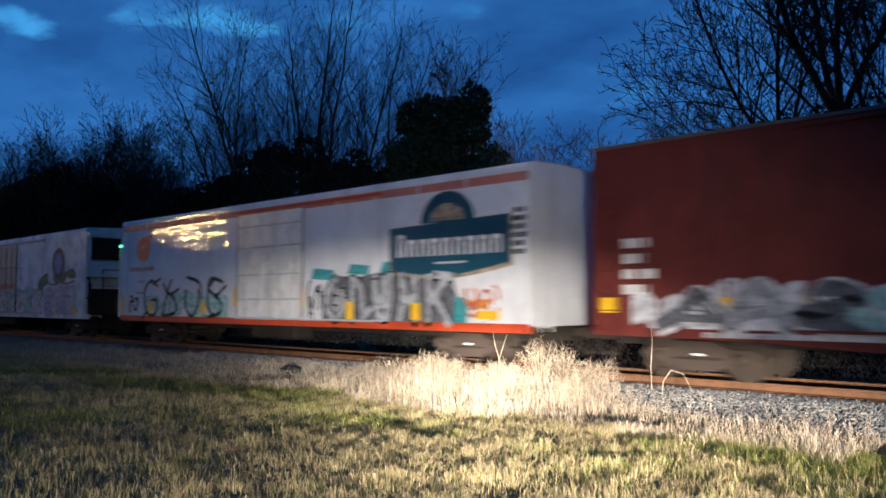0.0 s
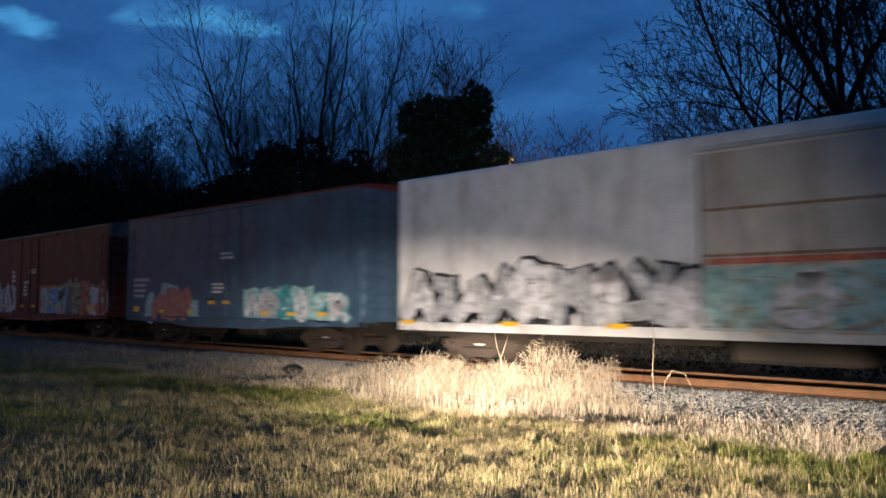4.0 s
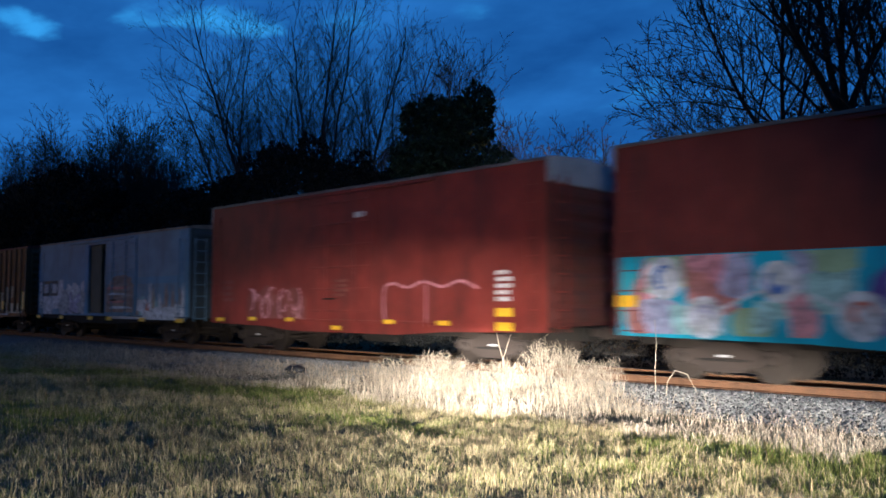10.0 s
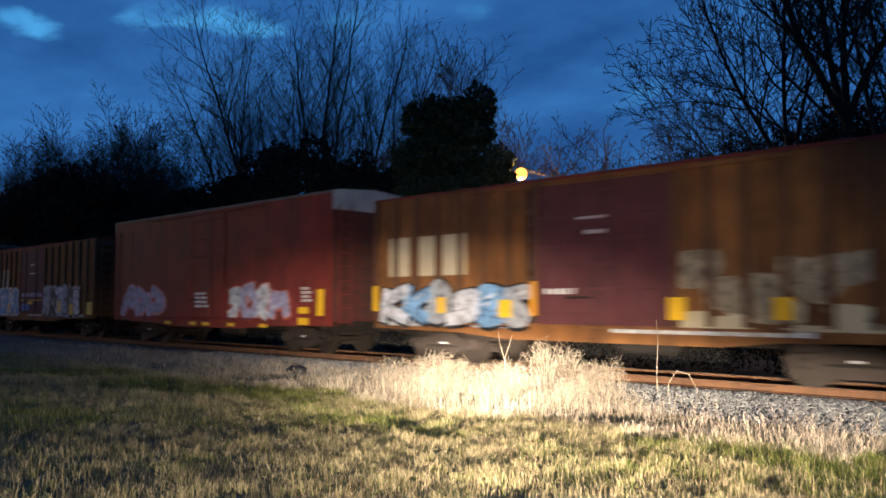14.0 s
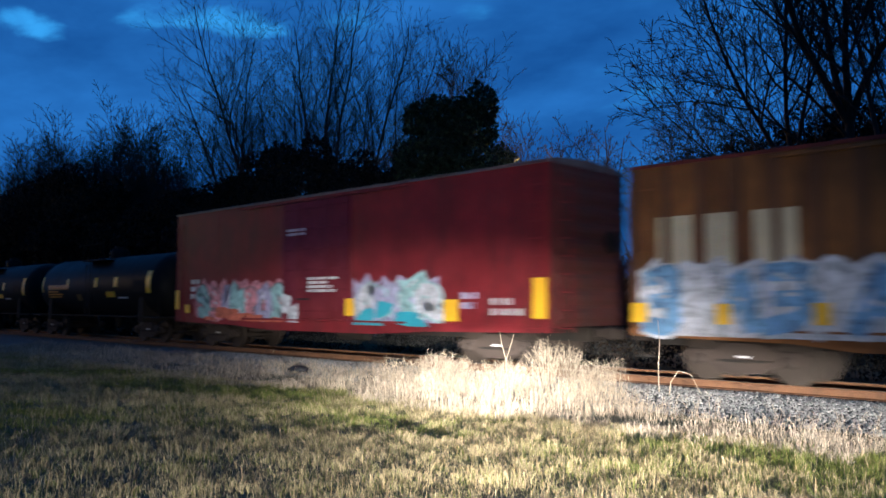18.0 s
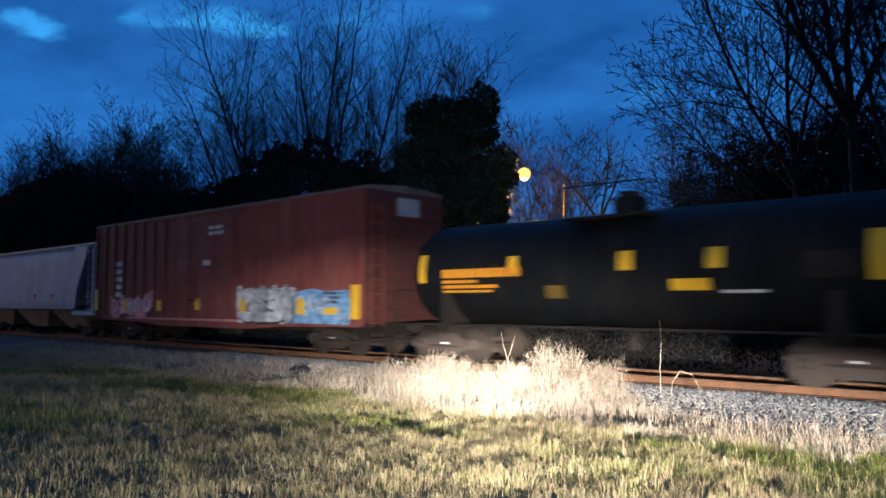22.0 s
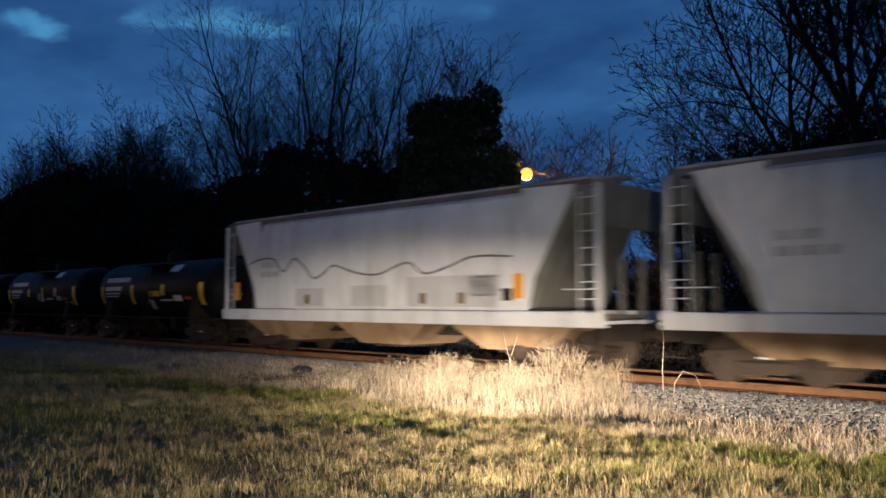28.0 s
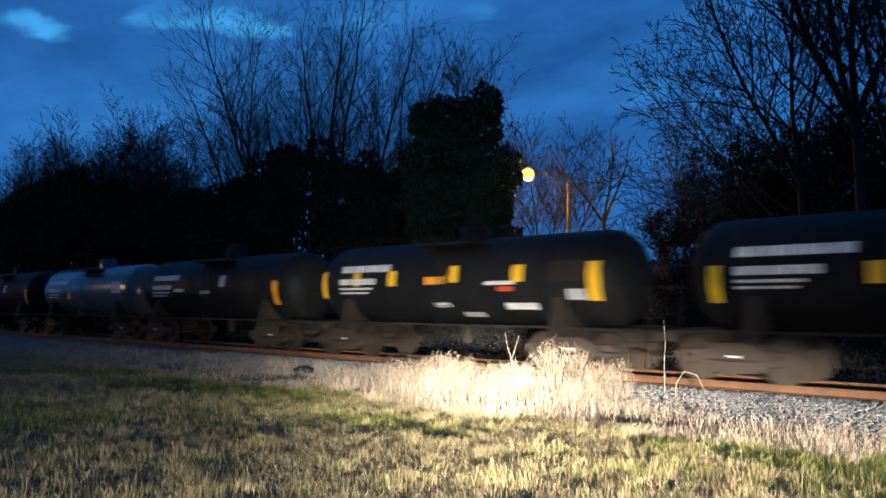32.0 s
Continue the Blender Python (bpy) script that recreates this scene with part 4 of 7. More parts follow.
bare_tree(37.5, 42.0, 0.10, ((12.6, -0.24, 0.0), (13.6, -0.05, 0.0), (13.2, 0.14, 0.0), (12.0, 0.32, 0.0), (11.0, -0.38, 0.0)), 232, "leafless tree lit by the street lamp", fork=0.4, gaps=(0.32, 0.3, 0.22), least=0.014)
bare_tree(32.6, 42.0, 0.10, ((12.8, -0.34, 0.0), (13.2, -0.05, 0.0), (12.4, 0.36, 0.0)), 233, "small crooked leafless tree", fork=0.2, gaps=(0.7, 0.6, 0.45), clear=7.2, wander=3.0, lift=0.5, spread=1.2, least=0.018)
bare_tree(16.4, 30.0, 0.145, ((20.0, -0.46, 0.0), (21.0, -0.03, 0.1), (19.0, 0.34, 0.0), (18.0, -0.18, -0.25)), 241, "large leafless tree with wide spreading limbs", fork=0.14, gaps=(0.45, 0.3, 0.2), least=0.011, clear=8.6, wander=1.5, limbs=((6.5, 4.0, -5.0, 0.5, 0.2), (7.8, 4.5, -4.0, -1.5, 0.1)))
bare_tree(19.8, 32.0, 0.11, ((19.5, -0.03, 0.0), (17.5, -0.34, 0.1), (16.0, 0.25, 0.0)), 242, "large leafless tree with long limbs that reach out over the track", fork=0.2, gaps=(0.45, 0.3, 0.2), clear=7.0, wander=1.5, least=0.012,
          limbs=((4.6, 4.6, -8.2, 0.3, 0.5), (5.4, 5.6, -7.0, -0.4, 0.25), (6.4, 6.2, -6.0, 0.6, 0.2), (4.6, 2.6, -8.4, 0.6, -0.05), (8.5, 5.5, -4.2, 0.0, 0.3), (6.6, 5.0, 4.0, 0.0, 0.2), (7.4, 4.2, -6.4, 1.0, 0.1)))
bare_tree(13.4, 29.0, 0.11, ((18.0, -0.12, 0.0), (18.0, 0.16, 0.1), (15.0, -0.36, 0.0)), 243, "leafless tree with dense twigs", fork=0.2, clear=5.0, gaps=(0.42, 0.32, 0.2), least=0.011)
for k, (a, h) in enumerate(((28.0, 8.0), (26.2, 10.4), (24.4, 11.8), (22.4, 12.4), (20.4, 12.4), (18.2, 12.8), (16.0, 12.8), (13.8, 12.6))):
    bare_tree(a, 38.0 + 0.5 * k, 0.08, ((h, -0.1, 0.0), (h * 0.95, 0.14, 0.0), (h * 0.82, -0.36, 0.0), (h * 0.85, 0.34, 0.0)), 250 + k, "low leafless tree with dense twigs", fork=0.25, gaps=(0.42, 0.34, 0.22), least=0.011)


# ---- street lamps and wires ----
def street_lamp(x, y, arm, label, lens="sodium", globe=0.36):
    root = tagged(new("street_lamp"), label, "street lamp", group="sodium street lamps")
    root.location = (x, y, -0.5)
    part("pole", Geo().tube([(0, 0, -0.2), (0, 0, 4.5), (0.03, 0, 8.85)], [0.12, 0.10, 0.08], 12), M["pole"], root, "weathered timber pole", smooth=0.8)
    ax, ay = arm
    part("arm", Geo().tube([(0, 0, 8.2), (ax * 0.4, ay * 0.4, 9.3), (ax, ay, 9.68)], [0.03, 0.026, 0.024], 8), M["cable"], root, "thin dark curved arm", smooth=0.8)
    head = part("lamp_head", Geo().tube([(ax * 0.85, ay * 0.85, 9.68), (ax, ay, 9.72), (ax * 1.15, ay * 1.15, 9.68), (ax * 1.22, ay * 1.22, 9.62)], [0.06, 0.14, 0.12, 0.03], 10), M["lamphead"], root, smooth=0.8)
    bm = bmesh.new()
    bmesh.ops.create_uvsphere(bm, u_segments=16, v_segments=10, radius=globe)
    me = bpy.data.meshes.new("lens"); bm.to_mesh(me); bm.free()
    me.materials.append(M[lens]); me.shade_smooth()
    part("lens", me, M[lens], head, "glowing orange sodium lens", at=(ax * 1.05, ay * 1.05, 9.42))
    return root


street_lamp(-26.2, 37.3, (-1.55, -1.5), "lit sodium street lamp on a timber pole behind the railway")
street_lamp(-69.6, -9.4, (1.3, 1.2), "lit sodium street lamp on a timber pole across the lawn", "sodium2", 0.8)


def wire(a, b, sag):
    pts = [Vector(a).lerp(Vector(b), i / 12) - Vector((0, 0, sag * 4 * (i / 12) * (1 - i / 12))) for i in range(13)]
    g = Geo().tube([p - pts[0] for p in pts], [0.012] * 13, 4, caps=False)
    ob = tagged(new("overhead_wire", g.mesh("overhead_wire", M["cable"])), "thin black overhead wire from the timber pole", "cable", group="overhead wires")
    ob.location = pts[0]


wire((-26.2, 37.3, 7.3), (-75, 60, 7.6), 0.8)
wire((-26.2, 37.3, 6.9), (-75, 60, 7.2), 0.9)
wire((-26.2, 37.3, 7.3), (10, 44, 7.0), 0.8)


# ---- wagons ----
# In a wagon's own space x runs along the track, y = -1.6 is the side that faces the lawn, z = 0 the rail head.
SIDE = -1.6
TRAIN = []   # (wagon, its middle at 16 s, [(wheelset, x)])


def truck_frame():
    g = Geo()
    for y in (-0.98, 0.98):
        o = [(-1.28, 0.56), (-1.1, 0.66), (-0.62, 0.66), (-0.38, 0.80), (0.38, 0.80), (0.62, 0.66), (1.1, 0.66), (1.28, 0.56), (1.2, 0.40), (0.86, 0.40), (0.55, 0.30), (0.42, 0.20), (-0.42, 0.20), (-0.55, 0.30), (-0.86, 0.40), (-1.2, 0.40)]
        g.prism(o, y - 0.07, y + 0.07)
    g.box(-0.2, 0.2, -1.0, 1.0, 0.42, 0.70, 0.03)
    return g


def spring_set():
    g = Geo()
    for x in (-0.2, 0.0, 0.2):
        g.tube([(x, 0, 0.24 + 0.04 * i) for i in range(9)], [0.075 if i % 2 else 0.055 for i in range(9)], 8)
    return g


def wheelset():
    g = Geo()
    g.tube([(0, -1.06, 0), (0, 1.06, 0)], [0.075, 0.075], 10)
    for s in (-1, 1):
        y = s * 0.7525
        rings = [(-0.075, 0.20), (-0.07, 0.455), (0.045, 0.460), (0.05, 0.485), (0.075, 0.485), (0.08, 0.40), (0.03, 0.36), (0.03, 0.20), (0.09, 0.16), (0.09, 0.08)]
        g.tube([(0, y - s * a, 0) for a, r in rings], [r for a, r in rings], 28)
        # holes through the plate make the turning visible
        for k in range(3):
            w = 2 * math.pi * k / 3
            g.tube([(0.29 * math.cos(w), y + s * 0.03, 0.29 * math.sin(w)), (0.29 * math.cos(w), y + s * 0.05, 0.29 * math.sin(w))], [0.045, 0.03], 8)
    return g


def bearing():
    return Geo().tube([(0, -1.2, 0), (0, -1.17, 0), (0, -1.02, 0)], [0.06, 0.11, 0.12], 12).box(-0.16, 0.16, -1.07, -0.92, 0.05, 0.2, 0.02)


def add_running_gear(root, centres, coupler_x):
    wheels = []
    for c in centres:
        tr = part("truck_frame", shared(("truck_frame",), truck_frame, M["truck"]), M["truck"], root, at=(c, 0, 0))
        part("spring", shared(("spring",), spring_set, M["truck"], 1.0), M["truck"], tr, at=(0, -0.98, 0))
        for d in (-0.89, 0.89):
            part("axle_bearing", shared(("axle_bearing",), bearing, M["truck"], 0.8), M["truck"], tr, at=(d, 0, 0.457))
            w = part("wheelset", shared(("wheelset",), wheelset, M["wheel"], 0.7), M["wheel"], root, at=(c + d, 0, 0.457))
            wheels.append((w, c + d))
        part("brake_beam", shared(("brake_beam",), lambda: Geo().box(-0.5, 0.5, -1.12, -1.06, 0.42, 0.47, 0.01).box(-0.04, 0.04, -0.8, 0.8, 0.3, 0.38), M["under"]), M["under"], tr)
        part("stencil_mark", shared(("stencil_mark",), lambda: Geo().box(-0.1, 0.1, -1.056, -1.052, 0.50, 0.545), M["stencil"]), M["stencil"], tr, "small white stencilled mark")
    for s in (-1, 1):
        x = s * coupler_x
        part("coupler", shared(("coupler",), lambda: Geo().box(-0.55, 0.12, -0.09, 0.09, 0.78, 0.96, 0.02).box(0.05, 0.30, -0.19, 0.10, 0.72, 1.02, 0.04).box(0.22, 0.42, -0.02, 0.17, 0.74, 1.0, 0.04), M["truck"]), M["truck"], root, at=pose(x, 0, 0, 0, 0, 0 if s > 0 else 180))
        part("air_hose", shared(("air_hose",), lambda: Geo().tube([(0, -0.35, 0.75), (0.1, -0.35, 0.5), (0.3, -0.3, 0.38), (0.45, -0.25, 0.42)], [0.02] * 4, 6), M["under"], 0.9), M["under"], root, at=pose(x, 0, 0, 0, 0, 0 if s > 0 else 180))
    return wheels


def ladder(width, z0, z1, step=0.42):
    g = Geo()
    for x in (-width / 2, width / 2):
        g.box(x - 0.018, x + 0.018, -0.075, -0.05, z0, z1)
        g.box(x - 0.012, x + 0.012, -0.06, 0.0, z0 + 0.1, z0 + 0.14).box(x - 0.012, x + 0.012, -0.06, 0.0, z1 - 0.14, z1 - 0.1)
    z = z0 + 0.1
    while z < z1:
        g.tube([(-width / 2, -0.065, z), (width / 2, -0.065, z)], [0.014, 0.014], 6)
        z += step
    return g


def reflector(root, x, z, w, h, y=SIDE, material="yellow"):
    def make():
        return Geo().box(-w / 2, w / 2, -0.004, 0.0, -h / 2, h / 2)
    return part("reflector", shared(("reflector", w, h, material), make, M[material]), M[material], root, "yellow reflective marking" if material == "yellow" else "amber reflective marking", at=(x, y - 0.003, z))


def bars(root, x0, x1, z0, z1, rows, seed, material="stencil", y=SIDE, name="lettering", label="rows of small white stencilled lettering"):
    """Lines of writing too small to read."""
    rng = random.Random(seed)
    g = Geo()
    pitch = (z1 - z0) / rows
    for r in range(rows):
        z = z1 - pitch * (r + 0.82)
        x = x0
        end = x1 - rng.random() * 0.35 * (x1 - x0)
        while x < end:
            w = min(rng.uniform(0.35, 1.6) * pitch, end - x)
            g.box(x, x + w, y - 0.005, y - 0.001, z, z + pitch * 0.62)
            x += w + 0.3 * pitch
    return part(name, g, M[material], root, label)


def blob(rng, cx, cz, rx, rz, n=18, wob=0.22):
    """A rounded lumpy outline."""
    ph, amp = [rng.uniform(0, 6.3) for _ in range(3)], [rng.uniform(0.3, 1) * wob for _ in range(3)]
    out = []
    for i in range(n):
        a = 2 * math.pi * i / n
        k = 1 + amp[0] * math.sin(2 * a + ph[0]) + 0.6 * amp[1] * math.sin(3 * a + ph[1]) + 0.4 * amp[2] * math.sin(5 * a + ph[2])
        c, s = math.cos(a), math.sin(a)
        c, s = math.copysign(abs(c) ** 0.7, c), math.copysign(abs(s) ** 0.7, s)
        out.append((cx + rx * k * c, cz + rz * k * s))
    return out


def smooth_line(pts, each=4):
    """More points along a curve through pts."""
    if len(pts) < 3:
        return list(pts)
    out = []
    for i in range(len(pts) - 1):
        a, b, c, d = pts[max(i - 1, 0)], pts[i], pts[i + 1], pts[min(i + 2, len(pts) - 1)]
        for k in range(each):
            u = k / each
            out.append(tuple(0.5 * (2 * b[q] + (c[q] - a[q]) * u + (2 * a[q] - 5 * b[q] + 4 * c[q] - d[q]) * u * u + (3 * b[q] - a[q] - 3 * c[q] + d[q]) * u ** 3) for q in (0, 1)))
    return out + [tuple(pts[-1])]


def ribbon(geo, pts, width, y):
    """A painted stroke along (x, z) points: one thin bent plate with blunt ends."""
    pts = smooth_line(pts)
    n, k = len(pts), len(geo.v)
    for i, (x, z) in enumerate(pts):
        p, q = pts[max(i - 1, 0)], pts[min(i + 1, n - 1)]
        dx, dz = q[0] - p[0], q[1] - p[1]
        l = math.hypot(dx, dz) or 1
        dx, dz = dx / l, dz / l
        e = -0.35 * width if i == 0 else 0.35 * width if i == n - 1 else 0.0
        h = width * (0.42 if i in (0, n - 1) else 0.5)
        for yy in (y - 0.002, y):
            geo.v += [(x + dx * e - dz * h, yy, z + dz * e + dx * h), (x + dx * e + dz * h, yy, z + dz * e - dx * h)]
    for i in range(n - 1):
        a, b = k + 4 * i, k + 4 * i + 4
        geo.f += [(a, a + 1, b + 1, b), (a + 2, b + 2, b + 3, a + 3), (a, b, b + 2, a + 2), (a + 1, a + 3, b + 3, b + 1)]
    e = k + 4 * (n - 1)
    geo.f += [(k, k + 2, k + 3, k + 1), (e, e + 1, e + 3, e + 2)]


def curl(rng, cx, cz, rx, rz, turns):
    a0 = rng.uniform(0, 6.3)
    n = 9
    return [(cx + rx * (1 - 0.25 * i / n) * math.cos(a0 + turns * 6.3 * i / n), cz + rz * (1 - 0.2 * i / n) * math.sin(a0 + turns * 6.3 * i / n)) for i in range(n)]


FORMS = (
    (((0.85, 0.82), (0.5, 1.0), (0.12, 0.78), (0.5, 0.5), (0.88, 0.22), (0.5, 0.0), (0.1, 0.15)),),
    (((0.05, 0.0), (0.3, 0.7), (0.5, 1.0), (0.72, 0.6), (0.95, 0.0)), ((0.2, 0.35), (0.85, 0.30))),
    (((0.15, 0.0), (0.15, 1.0)), ((0.15, 0.95), (0.75, 0.95), (0.85, 0.68), (0.3, 0.48), (0.9, 0.0))),
    (((0.5, 1.0), (0.1, 0.65), (0.15, 0.25), (0.5, 0.0), (0.88, 0.3), (0.85, 0.72), (0.45, 0.98)),),
    (((0.9, 0.95), (0.2, 0.92), (0.12, 0.5), (0.2, 0.05), (0.95, 0.1)), ((0.15, 0.5), (0.75, 0.55))),
    (((0.15, 0.0), (0.10, 1.0)), ((0.95, 1.0), (0.25, 0.5), (1.0, 0.0))),
    (((0.05, 0.0), (0.15, 1.0), (0.5, 0.4), (0.85, 1.0), (0.95, 0.0)),),
)   # bent limbs in a unit box, of which the sprayed pieces are made


def graffiti(root, x0, x1, z0, z1, count, seed, back, fills, line, shine=None, y=SIDE, line_width=0.07, wob=0.25):
    """A sprayed piece: a cloud behind, interlocking forms with their contours and cast edges, and highlights."""
    rng = random.Random(seed)
    count = int(count * 1.1 + 0.5)
    w, h = (x1 - x0) / count, z1 - z0
    low = max(0.95, z0)
    if back:
        cloud = Geo()
        top, n = [], count * 4
        for i in range(n + 1):
            top.append((x0 - 0.15 * w + (x1 - x0 + 0.3 * w) * i / n, z1 + h * (0.05 + wob * 0.5 * math.sin(i * 1.9 + seed) * rng.random())))
        cloud.prism([(x1 + 0.05 * w, low - 0.02), (x0 - 0.05 * w, low - 0.02), (x0 - 0.16 * w, low + 0.4 * h)] + top + [(x1 + 0.16 * w, low + 0.4 * h)], y - 0.004, y - 0.001)
        part("graffiti_cloud", cloud, M[back], root, "sprayed cloud behind the graffiti")
    thick = min(0.31 * h, 0.44 * w)
    for i in range(count):
        bx = x0 + i * w + rng.gauss(0, 0.03 * w) + thick * 0.4
        bw = w * rng.uniform(1.0, 1.35) - thick * 0.6
        bz, bh = low + thick * 0.55, (h - thick) * rng.uniform(0.86, 1.08)
        lean, flip = rng.uniform(-0.08, 0.2) * w, rng.random() < 0.6
        limbs = []
        for limb in rng.choice(FORMS):
            limbs.append([(bx + bw * ((1 - a) if flip else a) + lean * (b - 0.5) + rng.gauss(0, 0.08 * w), max(bz, bz + bh * b + rng.gauss(0, 0.07 * h))) for a, b in limb])
        f = fills[i % len(fills)]
        edge, fill, lights = Geo(), Geo(), Geo()
        for k, limb in enumerate(limbs):
            ribbon(edge, [(px + 0.45 * line_width, pz - 0.35 * line_width) for px, pz in limb], thick + line_width * 2.0, y - 0.006 - 0.0005 * k - 0.0003 * (i % 2))
            ribbon(fill, limb, thick, y - 0.010 - 0.0005 * k - 0.0003 * (i % 2))
            if shine:
                px, pz = limb[len(limb) // 2]
                qx, qz = limb[0]
                ribbon(lights, [(qx * 0.75 + px * 0.25 - 0.12 * thick, qz * 0.75 + pz * 0.25 + 0.2 * thick), (qx * 0.4 + px * 0.6 - 0.12 * thick, qz * 0.4 + pz * 0.6 + 0.2 * thick)], thick * 0.24, y - 0.0135)
        ob = part("graffiti_contour", edge, M[line], root, "sprayed graffiti contour")
        part("graffiti_fill", fill, M[f], ob, "sprayed graffiti filling")
        if shine:
            part("graffiti_highlight", lights, M[shine], ob, "light sprayed highlight")


def tag_lines(root, x0, x1, z0, z1, count, seed, material, width=0.06, y=SIDE):
    """A quick tag: loose looping lines."""
    rng = random.Random(seed)
    w, h = (x1 - x0) / count, z1 - z0
    for i in range(count):
        cx, cz = x0 + (i + 0.5) * w, (z0 + z1) / 2
        for k in range(3):
            g = Geo()
            ribbon(g, curl(rng, cx + rng.uniform(-0.25, 0.25) * w, cz + rng.uniform(-0.22, 0.22) * h, 0.3 * w, 0.34 * h, rng.uniform(0.3, 0.8)), width * rng.uniform(0.7, 1.2), y - 0.006 - 0.0003 * k)
            part("graffiti_tag", g, M[material], root, "loosely sprayed looping graffiti line")


def worn_field(root, x0, x1, z0, z1, n, seed, material, label, y=SIDE):
    """Overlapping lumpy patches of thin, worn paint."""
    rng = random.Random(seed)
    for k in range(n):
        cx = x0 + (x1 - x0) * (k + 0.5) / n + rng.gauss(0, 0.1)
        o = [(max(x0, min(x1, px)), max(0.98, pz)) for px, pz in blob(rng, cx, rng.uniform(0.4, 0.6) * (z0 + z1), 0.75 * (x1 - x0) / n, 0.5 * (z1 - z0) * rng.uniform(0.75, 1.1), 18, 0.25)]
        part("worn_patch", Geo().prism(o, y - 0.0035 - 0.0003 * (k % 9), y - 0.001), M[material], root, label)


def start_wagon(name, label, category, middle):
    root = tagged(new(name), label, category, group="wagons of the freight train")
    root.location = (middle, TRACK_Y, 0)
    return root


def end_rib(pitch):
    """A pressed rib across an end, bulging 6 cm towards +x."""
    g = Geo()
    g.v += [(0, -1.45, 0), (0, 1.45, 0), (0.055, -1.38, pitch * 0.25), (0.055, 1.38, pitch * 0.25), (0.055, -1.38, pitch * 0.55), (0.055, 1.38, pitch * 0.55), (0, -1.45, pitch * 0.8), (0, 1.45, pitch * 0.8)]
    g.f += [(0, 1, 3, 2), (2, 3, 5, 4), (4, 5, 7, 6), (0, 2, 4, 6), (1, 7, 5, 3)]
    return g


def add_end_wall(root, length, eave, s, ribs, material):
    x = s * length / 2
    wall = part("end_wall", Geo().box(min(x, x + s * 0.02), max(x, x + s * 0.02), -1.55, 1.55, 1.02, eave - 0.02), material, root)
    pitch = (eave - 1.2) / ribs
    for i in range(ribs):
        part("end_rib", shared(("end_rib", round(eave, 2), material.name), lambda: end_rib(pitch), material), material, wall, at=pose(x + s * 0.02, 0, 1.12 + pitch * i, 0, 0, 0 if s > 0 else 180))


